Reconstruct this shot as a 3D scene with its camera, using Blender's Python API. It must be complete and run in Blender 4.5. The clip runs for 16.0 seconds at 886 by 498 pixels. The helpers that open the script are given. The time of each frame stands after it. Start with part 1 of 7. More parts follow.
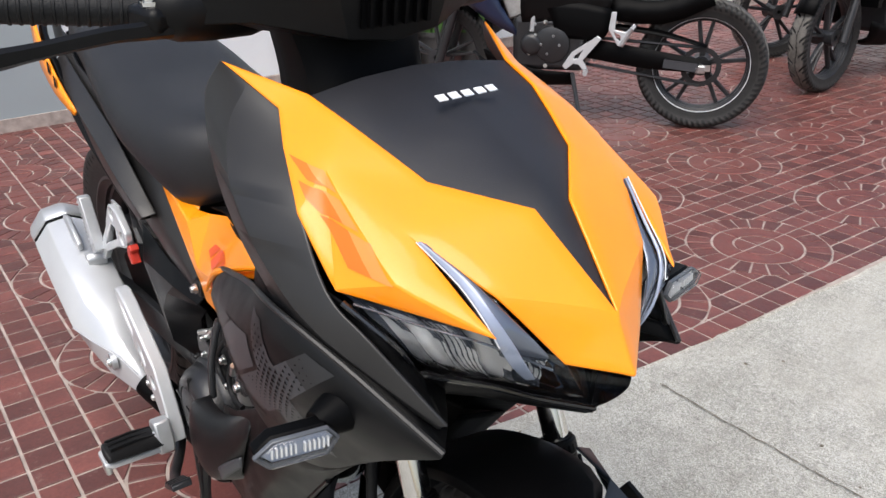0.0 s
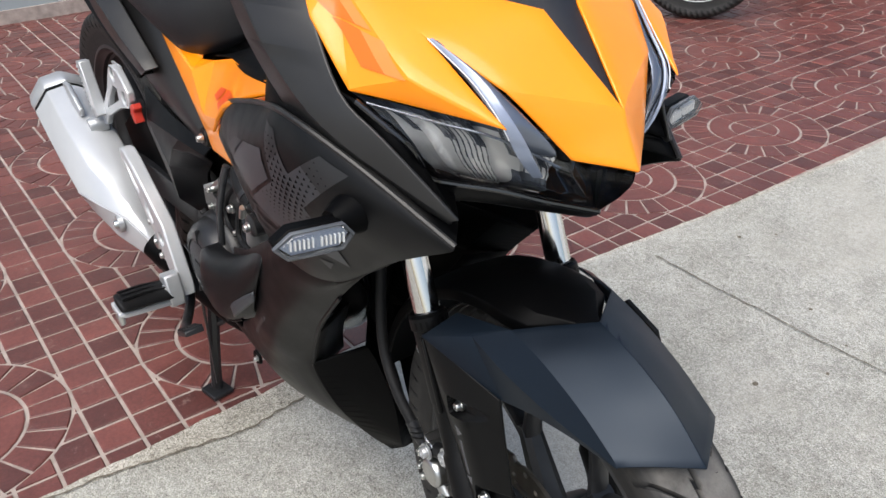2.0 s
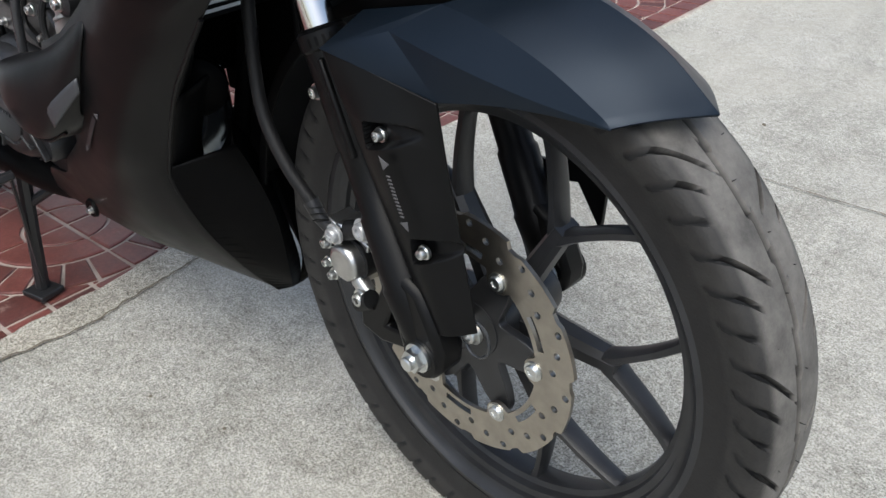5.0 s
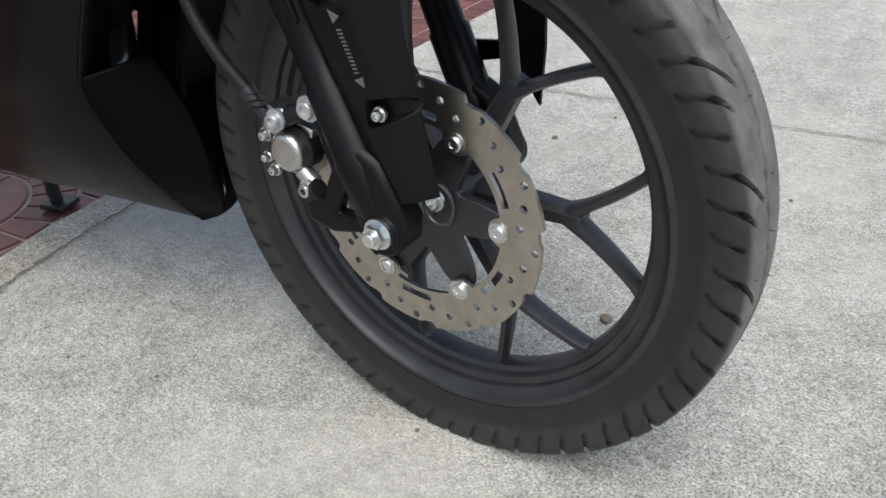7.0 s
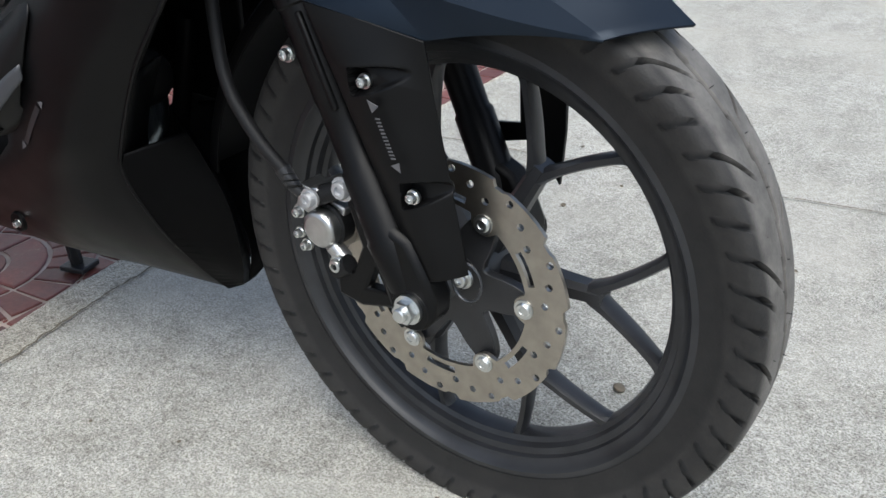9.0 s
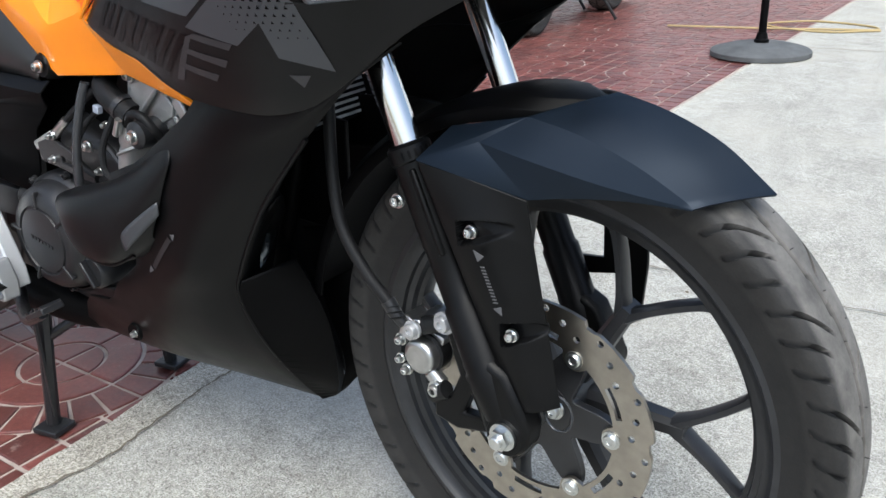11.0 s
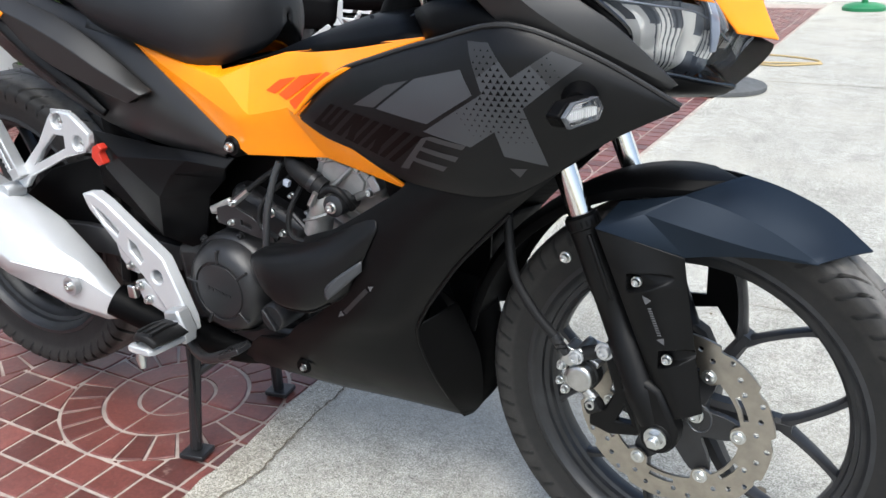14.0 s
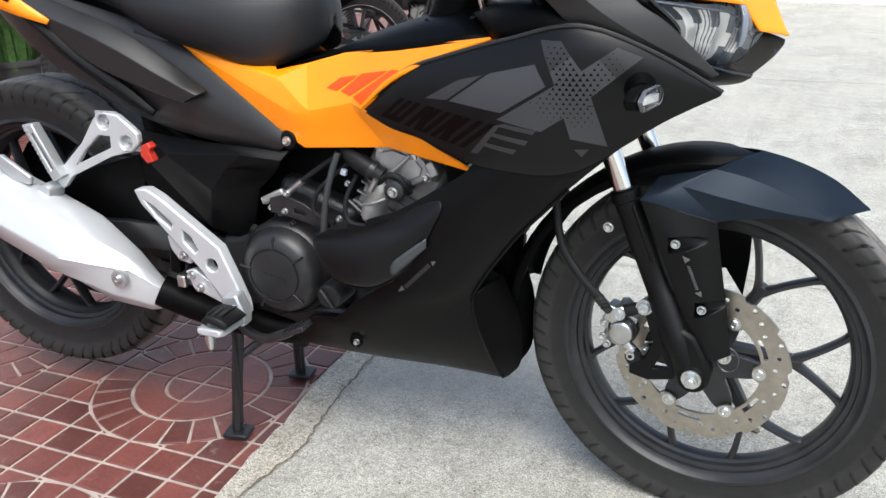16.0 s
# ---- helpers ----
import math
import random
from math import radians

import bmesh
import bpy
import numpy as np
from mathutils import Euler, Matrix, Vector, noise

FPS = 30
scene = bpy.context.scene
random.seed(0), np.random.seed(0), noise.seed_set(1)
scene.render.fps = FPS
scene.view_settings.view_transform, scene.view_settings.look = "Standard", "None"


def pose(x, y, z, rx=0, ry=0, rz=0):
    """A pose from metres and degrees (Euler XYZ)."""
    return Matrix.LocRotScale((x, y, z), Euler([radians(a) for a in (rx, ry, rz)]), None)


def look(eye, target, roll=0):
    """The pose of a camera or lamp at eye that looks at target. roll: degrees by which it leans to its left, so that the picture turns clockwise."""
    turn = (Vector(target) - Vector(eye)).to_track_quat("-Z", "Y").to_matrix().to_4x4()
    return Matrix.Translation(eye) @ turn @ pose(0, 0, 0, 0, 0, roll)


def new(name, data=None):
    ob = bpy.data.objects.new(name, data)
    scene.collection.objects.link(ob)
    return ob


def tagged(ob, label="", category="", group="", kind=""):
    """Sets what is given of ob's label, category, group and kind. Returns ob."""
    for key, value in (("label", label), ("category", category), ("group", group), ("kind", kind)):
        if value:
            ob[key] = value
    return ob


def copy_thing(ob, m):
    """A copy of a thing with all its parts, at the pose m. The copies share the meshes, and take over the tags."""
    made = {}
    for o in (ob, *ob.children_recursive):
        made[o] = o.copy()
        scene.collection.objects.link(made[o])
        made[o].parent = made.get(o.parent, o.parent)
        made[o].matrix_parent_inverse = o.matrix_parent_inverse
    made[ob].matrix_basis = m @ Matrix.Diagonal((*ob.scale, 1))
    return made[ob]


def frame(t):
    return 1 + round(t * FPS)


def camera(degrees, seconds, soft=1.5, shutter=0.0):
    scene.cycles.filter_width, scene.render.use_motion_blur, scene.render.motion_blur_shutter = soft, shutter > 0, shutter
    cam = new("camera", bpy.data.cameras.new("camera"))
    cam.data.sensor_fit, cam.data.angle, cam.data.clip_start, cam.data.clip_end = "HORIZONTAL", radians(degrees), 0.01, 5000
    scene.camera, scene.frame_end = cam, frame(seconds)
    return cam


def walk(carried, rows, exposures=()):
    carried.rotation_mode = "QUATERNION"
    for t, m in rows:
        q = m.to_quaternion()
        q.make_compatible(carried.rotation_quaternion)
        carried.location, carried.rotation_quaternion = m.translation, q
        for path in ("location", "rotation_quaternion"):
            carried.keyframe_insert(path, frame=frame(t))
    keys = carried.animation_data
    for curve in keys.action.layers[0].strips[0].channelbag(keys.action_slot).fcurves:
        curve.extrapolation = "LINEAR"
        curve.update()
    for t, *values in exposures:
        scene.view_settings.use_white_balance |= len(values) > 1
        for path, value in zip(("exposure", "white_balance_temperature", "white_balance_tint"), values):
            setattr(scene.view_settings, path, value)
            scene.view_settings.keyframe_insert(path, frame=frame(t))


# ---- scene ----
cam = camera(55.1, 16.0)
EXPOSURES = [(0, 0.9, 6450, 9), (3, 0.80, 6350, 7), (5, 0.84, 6280, 6), (8, 0.87, 6200, 6), (10.5, 1.05, 6080, 5), (12, 1.27, 6080, 5), (16, 1.22, 6260, 6)]
PATH = [
    (0, (0.554, -0.338, 1.185), (-1.122, 0.387, 0.37), -1.7),
    (0.5, (0.58, -0.357, 1.168), (-1.08, 0.36, 0.315), -1.8),
    (1, (0.599, -0.363, 1.148), (-1.037, 0.345, 0.242), -1.8),
    (1.5, (0.605, -0.368, 1.13), (-1.007, 0.333, 0.175), -1.8),
    (2, (0.608, -0.382, 1.105), (-0.981, 0.316, 0.111), -1.8),
    (2.5, (0.615, -0.388, 1.087), (-0.955, 0.308, 0.062), -1.8),
    (3, (0.619, -0.396, 1.065), (-0.935, 0.305, 0.019), -1.8),
    (3.5, (0.625, -0.403, 1.034), (-0.918, 0.325, -0.01), -1.8),
    (4, (0.62, -0.435, 0.966), (-0.887, 0.361, -0.081), -1.8),
    (4.5, (0.562, -0.445, 0.884), (-0.887, 0.444, -0.17), -1.9),
    (4.6, (0.559, -0.427, 0.874), (-0.877, 0.473, -0.187), -2.1),
    (5, (0.514, -0.439, 0.79), (-0.846, 0.585, -0.259), -2.0),
    (5.2, (0.489, -0.456, 0.756), (-0.823, 0.621, -0.301), -2.2),
    (7.3, (0.497, -0.537, 0.668), (-0.672, 0.732, -0.344), -2.5),
    (7.5, (0.496, -0.539, 0.673), (-0.679, 0.739, -0.321), -2.5),
    (8, (0.492, -0.548, 0.686), (-0.697, 0.751, -0.261), -2.4),
    (8.2, (0.491, -0.551, 0.689), (-0.7, 0.749, -0.255), -2.2),
    (10.3, (0.48, -0.596, 0.752), (-0.785, 0.713, -0.077), -2.2),
    (10.5, (0.481, -0.601, 0.763), (-0.817, 0.685, -0.05), -2.1),
    (11, (0.48, -0.626, 0.794), (-0.846, 0.661, 0.03), -2.1),
    (11.5, (0.457, -0.676, 0.822), (-0.876, 0.613, 0.074), -1.9),
    (12, (0.43, -0.726, 0.843), (-0.898, 0.579, 0.111), -1.9),
    (12.5, (0.425, -0.78, 0.865), (-0.867, 0.566, 0.145), -1.9),
    (13, (0.445, -0.842, 0.891), (-0.831, 0.518, 0.17), -1.8),
    (13.5, (0.454, -0.911, 0.915), (-0.805, 0.464, 0.189), -1.9),
    (14, (0.416, -0.972, 0.931), (-0.809, 0.431, 0.203), -1.8),
    (14.5, (0.361, -1.042, 0.944), (-0.77, 0.435, 0.211), -1.8),
    (15, (0.325, -1.112, 0.955), (-0.762, 0.398, 0.222), -1.9),
    (15.5, (0.312, -1.164, 0.96), (-0.745, 0.367, 0.225), -1.7),
    (16, (0.326, -1.227, 0.955), (-0.721, 0.313, 0.224), -1.6),
]
walk(cam, [(t, look(eye, target, roll)) for t, eye, target, roll in PATH], EXPOSURES)

# ---- world and light: bright overcast daylight under a shop canopy edge ----
world = bpy.data.worlds.new("sky")
scene.world = world
world.use_nodes = True
wn = world.node_tree.nodes
sky = wn.new("ShaderNodeTexSky")
sky.sky_type, sky.sun_disc = "NISHITA", False
sky.sun_elevation, sky.sun_rotation = radians(59), radians(134)
sky.air_density, sky.dust_density, sky.ozone_density = 1.0, 4.0, 1.0
wn["Background"].inputs["Strength"].default_value = 0.112
world.node_tree.links.new(sky.outputs["Color"], wn["Background"].inputs["Color"])
sun = new("sun", bpy.data.lights.new("sun", "SUN"))
sun.data.energy, sun.data.angle, sun.data.color = 1.45, radians(50), (1.0, 0.985, 0.96)
sun.matrix_world = look((2.0, -1.9, 4.6), (0, 0, 0))


# ---- materials ----
def mat(name, color, rough=0.5, metal=0.0, coat=0.0, var=0.0, scale=30.0, bump=0.0, bscale=200.0, spec=0.5, per_object=0.0, rvar=0.0):
    m = bpy.data.materials.new(name)
    m.use_nodes = True
    nt, n = m.node_tree, m.node_tree.nodes
    p = n["Principled BSDF"]
    p.inputs["Roughness"].default_value, p.inputs["Metallic"].default_value = rough, metal
    p.inputs["Coat Weight"].default_value, p.inputs["Specular IOR Level"].default_value = coat, spec
    p.inputs["Coat Roughness"].default_value = 0.06
    p.inputs["Base Color"].default_value = (*color, 1)
    tc = n.new("ShaderNodeTexCoord")
    if var or per_object or rvar:
        tx = n.new("ShaderNodeTexNoise")
        tx.inputs["Scale"].default_value, tx.inputs["Detail"].default_value = scale, 6
        nt.links.new(tc.outputs["Object"], tx.inputs["Vector"])
        hsv = n.new("ShaderNodeHueSaturation")
        hsv.inputs["Color"].default_value = (*color, 1)
        mr = n.new("ShaderNodeMapRange")
        mr.inputs["From Min"].default_value, mr.inputs["From Max"].default_value = 0.3, 0.7
        mr.inputs["To Min"].default_value, mr.inputs["To Max"].default_value = 1 - var, 1 + var
        nt.links.new(tx.outputs["Fac"], mr.inputs["Value"])
        out = mr.outputs["Result"]
        if per_object:
            oi = n.new("ShaderNodeObjectInfo")
            mo = n.new("ShaderNodeMapRange")
            mo.inputs["To Min"].default_value, mo.inputs["To Max"].default_value = 1 - per_object, 1 + per_object
            nt.links.new(oi.outputs["Random"], mo.inputs["Value"])
            mu = n.new("ShaderNodeMath")
            mu.operation = "MULTIPLY"
            nt.links.new(out, mu.inputs[0])
            nt.links.new(mo.outputs["Result"], mu.inputs[1])
            out = mu.outputs[0]
        nt.links.new(out, hsv.inputs["Value"])
        nt.links.new(hsv.outputs["Color"], p.inputs["Base Color"])
        if rvar:
            rr = n.new("ShaderNodeMapRange")
            rr.inputs["From Min"].default_value, rr.inputs["From Max"].default_value = 0.3, 0.7
            rr.inputs["To Min"].default_value, rr.inputs["To Max"].default_value = max(0.02, rough - rvar), min(1, rough + rvar)
            nt.links.new(tx.outputs["Fac"], rr.inputs["Value"])
            nt.links.new(rr.outputs["Result"], p.inputs["Roughness"])
    if bump:
        bt = n.new("ShaderNodeTexNoise")
        bt.inputs["Scale"].default_value, bt.inputs["Detail"].default_value = bscale, 4
        nt.links.new(tc.outputs["Object"], bt.inputs["Vector"])
        bn = n.new("ShaderNodeBump")
        bn.inputs["Strength"].default_value, bn.inputs["Distance"].default_value = bump, 0.002
        nt.links.new(bt.outputs["Fac"], bn.inputs["Height"])
        nt.links.new(bn.outputs["Normal"], p.inputs["Normal"])
    return m


ORANGE = mat("orange_paint", (1.0, 0.285, 0.0), 0.42, 0, 0.4, 0.03, 14, 0, 200, 0.4)
RED_DECAL = mat("red_decal", (0.78, 0.07, 0.004), 0.35, 0, 0.1, 0, 30, 0, 200, 0.3)
PALE_DECAL = mat("pale_orange_decal", (0.95, 0.24, 0.055), 0.35, 0, 0.1, 0, 30, 0, 200, 0.35)
DEEP_ORANGE = mat("red_orange_decal", (0.92, 0.15, 0.012), 0.35, 0, 0.1, 0, 30, 0, 200, 0.35)
BLACK = mat("matte_black_plastic", (0.003, 0.003, 0.0032), 0.4, 0, 0, 0.2, 25, 0.05, 900, 0.17, 0, 0.05)
SATIN = mat("satin_black_panel", (0.0026, 0.0026, 0.0029), 0.36, 0, 0, 0.15, 25, 0.04, 900, 0.14, 0, 0.05)
# same plastic as SATIN, made lighter for parts that face the light
PANEL = mat("satin_black_panel_lit", (0.0032, 0.0032, 0.0036), 0.38, 0, 0, 0.12, 25, 0.04, 900, 0.24, 0, 0.05)
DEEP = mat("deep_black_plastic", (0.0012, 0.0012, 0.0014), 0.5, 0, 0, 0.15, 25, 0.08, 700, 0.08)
CHARCOAL = mat("satin_charcoal_paint", (0.02, 0.0195, 0.0195), 0.4, 0.2, 0, 0.08, 20, 0.03, 1200, 0.5, 0, 0.04)
MASK = mat("grained_black_plastic", (0.011, 0.011, 0.014), 0.5, 0, 0, 0.12, 30, 0.35, 1500, 0.5)
# black fender plastic; the blue in its colour paints the reflected sky
FENDER = mat("satin_black_sky_tint", (0.0092, 0.0152, 0.0245), 0.37, 0.5, 0, 0.08, 16, 0.02, 900, 0.3, 0, 0.05)
VINYL = mat("black_seat_vinyl", (0.011, 0.0115, 0.0135), 0.5, 0, 0, 0.1, 20, 0.25, 900, 0.38)
GREY_DECAL = mat("dark_grey_decal", (0.036, 0.038, 0.043), 0.4)
MAROON_DECAL = mat("dark_maroon_decal", (0.0022, 0.001, 0.001), 0.35, 0, 0, 0, 30, 0, 200, 0.12)
FAINT_DECAL = mat("faint_grey_decal", (0.014, 0.0145, 0.016), 0.42)
SIGNAL_RIM = mat("grey_signal_rim", (0.08, 0.085, 0.095), 0.25)
LINE_DECAL = mat("grey_brown_decal", (0.024, 0.024, 0.026), 0.42)
WHITE_MARK = mat("white_marking", (0.75, 0.76, 0.78), 0.4)
GREY_MARK = mat("grey_marking", (0.085, 0.085, 0.09), 0.5)
RUBBER = mat("black_rubber", (0.0075, 0.0075, 0.008), 0.55, 0, 0, 0.25, 12, 0.2, 400, 0.25, 0, 0.08)
RIM = mat("satin_black_alloy", (0.019, 0.0195, 0.0215), 0.40, 0.15, 0, 0.35, 24, 0.04, 500)
DISC = mat("brushed_disc_steel", (0.38, 0.35, 0.305), 0.34, 1.0, 0, 0.12, 60, 0.05, 900)
STEEL = mat("zinc_plated_steel", (0.62, 0.63, 0.62), 0.28, 1.0, 0, 0.1, 60)
CHROME = mat("chromed_tube", (0.72, 0.7, 0.67), 0.12, 1.0)
SILVER = mat("silver_paint", (0.54, 0.552, 0.565), 0.27, 0.35, 0.15, 0.04, 12, 0.03, 700)
DULL_SILVER = mat("dull_silver_alloy", (0.5, 0.51, 0.52), 0.42, 0.7, 0, 0.08, 25, 0.06, 500)
CAST = mat("cast_aluminium", (0.46, 0.46, 0.45), 0.42, 0.8, 0, 0.15, 40, 0.25, 350)
MACHINED = mat("machined_alloy", (0.48, 0.48, 0.475), 0.3, 1.0, 0, 0.15, 60, 0.1, 600)
CASE = mat("black_engine_paint", (0.018, 0.018, 0.0195), 0.36, 0.2, 0, 0.15, 40, 0.15, 500)
HEADER = mat("blued_header_steel", (0.20, 0.23, 0.26), 0.22, 0.9, 0, 0.2, 20)
PIPE = mat("dark_plated_pipe", (0.05, 0.052, 0.056), 0.2, 0.4)
REFLECTOR = mat("chromed_reflector", (0.93, 0.935, 0.94), 0.12, 0.42, 0.3)
# lamp channel grey; on the reflector it paints dark reflections
CHANNEL = mat("grey_channel_and_dark_reflections", (0.15, 0.17, 0.21), 0.18, 0.6, 0.4)
BLADE = mat("blue_grey_light_guide", (0.26, 0.30, 0.39), 0.2, 0.25, 0.4)
LENS_GREY = mat("pale_lens_bezel", (0.36, 0.40, 0.48), 0.22, 0, 0.2)
SMOKE = mat("smoked_black_plastic", (0.006, 0.006, 0.007), 0.12, 0, 0.5)
REDPLUG = mat("red_plastic_cap", (0.46, 0.03, 0.016), 0.4)
GREEN = mat("green_plastic", (0.012, 0.16, 0.06), 0.45)
WHITEWALL = mat("white_painted_wall", (0.72, 0.74, 0.75), 0.55, 0, 0, 0.05, 3, 0.1, 60)
PALEGLASS = mat("frosted_shop_front", (0.30, 0.34, 0.35), 0.15, 0, 0.2, 0.05, 1.5)
YELLOW = mat("dull_yellow_cable", (0.40, 0.30, 0.14), 0.6)
DUSTY = mat("dusty_grey_rubber", (0.085, 0.088, 0.09), 0.75, 0, 0, 0.25, 12, 0.2, 200, 0.3)
LEAF = mat("green_leaf", (0.05, 0.12, 0.025), 0.5, 0, 0, 0.4, 40)
POT = mat("dark_pot", (0.05, 0.05, 0.05), 0.6)
BLUE = mat("dark_blue_paint", (0.012, 0.02, 0.055), 0.3, 0.3, 0.4)

GLASS = bpy.data.materials.new("clear_plastic_lens")
GLASS.use_nodes = True
gn = GLASS.node_tree.nodes
gn.remove(gn["Principled BSDF"])
clear, gloss, fres, mixed = gn.new("ShaderNodeBsdfTransparent"), gn.new("ShaderNodeBsdfGlossy"), gn.new("ShaderNodeFresnel"), gn.new("ShaderNodeMixShader")
clear.inputs["Color"].default_value = (0.985, 0.99, 0.99, 1)
gloss.inputs["Roughness"].default_value, fres.inputs["IOR"].default_value = 0.04, 1.45
for a_, b_ in ((fres.outputs[0], mixed.inputs[0]), (clear.outputs[0], mixed.inputs[1]), (gloss.outputs[0], mixed.inputs[2]), (mixed.outputs[0], gn["Material Output"].inputs["Surface"])):
    GLASS.node_tree.links.new(a_, b_)


def ramp_mix(nt, fac, a, b, lo=0.4, hi=0.6):
    r = nt.nodes.new("ShaderNodeValToRGB")
    r.color_ramp.elements[0].position, r.color_ramp.elements[1].position = lo, hi
    r.color_ramp.elements[0].color, r.color_ramp.elements[1].color = (*a, 1), (*b, 1)
    nt.links.new(fac, r.inputs["Fac"])
    return r.outputs["Color"]


def blend(nt, kind, fac, a, b):
    x = nt.nodes.new("ShaderNodeMix")
    x.data_type, x.blend_type = "RGBA", kind
    x.inputs["Factor"].default_value = fac if isinstance(fac, float) else 1.0
    if not isinstance(fac, float):
        nt.links.new(fac, x.inputs["Factor"])
    nt.links.new(a, x.inputs["A"])
    nt.links.new(b, x.inputs["B"])
    return x.outputs["Result"]


def tex(nt, scale, detail=6.0, kind="ShaderNodeTexNoise", rough=0.6):
    t = nt.nodes.new(kind)
    t.inputs["Scale"].default_value = scale
    if kind == "ShaderNodeTexNoise":
        t.inputs["Detail"].default_value, t.inputs["Roughness"].default_value = detail, rough
    g = nt.nodes.new("ShaderNodeNewGeometry")
    nt.links.new(g.outputs["Position"], t.inputs["Vector"])
    return t


def concrete_material(name="worn_concrete", low=(0.405, 0.400, 0.368), high=(0.455, 0.452, 0.420)):
    m = bpy.data.materials.new(name)
    m.use_nodes = True
    nt = m.node_tree
    p = nt.nodes["Principled BSDF"]
    base = ramp_mix(nt, tex(nt, 2.2).outputs["Fac"], low, high, 0.35, 0.7)
    speck = ramp_mix(nt, tex(nt, 330, 2, rough=0.75).outputs["Fac"], (0.32, 0.31, 0.29), (1.18, 1.18, 1.18), 0.34, 0.58)
    c = blend(nt, "MULTIPLY", 0.9, base, speck)
    pits = ramp_mix(nt, tex(nt, 70, 8, rough=0.85).outputs["Fac"], (0.45, 0.44, 0.42), (1.08, 1.08, 1.08), 0.33, 0.5)
    c = blend(nt, "MULTIPLY", 0.9, c, pits)
    grains = tex(nt, 210, 1, "ShaderNodeTexVoronoi")
    sep = nt.nodes.new("ShaderNodeSeparateColor")
    nt.links.new(grains.outputs["Color"], sep.inputs["Color"])
    c = blend(nt, "MULTIPLY", 0.5, c, ramp_mix(nt, sep.outputs["Red"], (0.72, 0.71, 0.69), (1.28, 1.28, 1.28), 0.08, 0.92))
    chips = ramp_mix(nt, tex(nt, 150, 1, "ShaderNodeTexVoronoi").outputs["Distance"], (1.22, 1.21, 1.17), (0.94, 0.94, 0.94), 0.05, 0.55)
    c = blend(nt, "MULTIPLY", 0.7, c, chips)
    blot = ramp_mix(nt, tex(nt, 14, 8, rough=0.75).outputs["Fac"], (0.72, 0.71, 0.69), (1.06, 1.06, 1.06), 0.36, 0.58)
    c = blend(nt, "MULTIPLY", 0.6, c, blot)
    stain = ramp_mix(nt, tex(nt, 3.6, 8, rough=0.72).outputs["Fac"], (0.80, 0.79, 0.77), (1.05, 1.05, 1.05), 0.38, 0.58)
    c = blend(nt, "MULTIPLY", 0.55, c, stain)
    pale = tex(nt, 0.9, 3)
    c = blend(nt, "MIX", pale_mask(nt, pale.outputs["Fac"]), c, solid(nt, (0.58, 0.578, 0.54)))
    trowel = ramp_mix(nt, tex(nt, 1.7, 4, rough=0.6).outputs["Fac"], (0.0, 0.0, 0.0), (0.5, 0.5, 0.5), 0.47, 0.60)
    c = blend(nt, "MIX", trowel, c, ramp_mix(nt, tex(nt, 45, 8, rough=0.8).outputs["Fac"], (0.33, 0.315, 0.27), (0.47, 0.455, 0.405), 0.3, 0.6))
    nt.links.new(c, p.inputs["Base Color"])
    p.inputs["Roughness"].default_value, p.inputs["Specular IOR Level"].default_value = 0.9, 0.15
    b = nt.nodes.new("ShaderNodeBump")
    b.inputs["Strength"].default_value, b.inputs["Distance"].default_value = 0.8, 0.004
    nt.links.new(tex(nt, 95, 8, rough=0.75).outputs["Fac"], b.inputs["Height"])
    nt.links.new(b.outputs["Normal"], p.inputs["Normal"])
    return m


def solid(nt, c):
    r = nt.nodes.new("ShaderNodeRGB")
    r.outputs[0].default_value = (*c, 1)
    return r.outputs[0]


def pale_mask(nt, fac):
    r = nt.nodes.new("ShaderNodeMapRange")
    r.inputs["From Min"].default_value, r.inputs["From Max"].default_value, r.inputs["To Max"].default_value = 0.60, 0.76, 0.42
    nt.links.new(fac, r.inputs["Value"])
    return r.outputs["Result"]


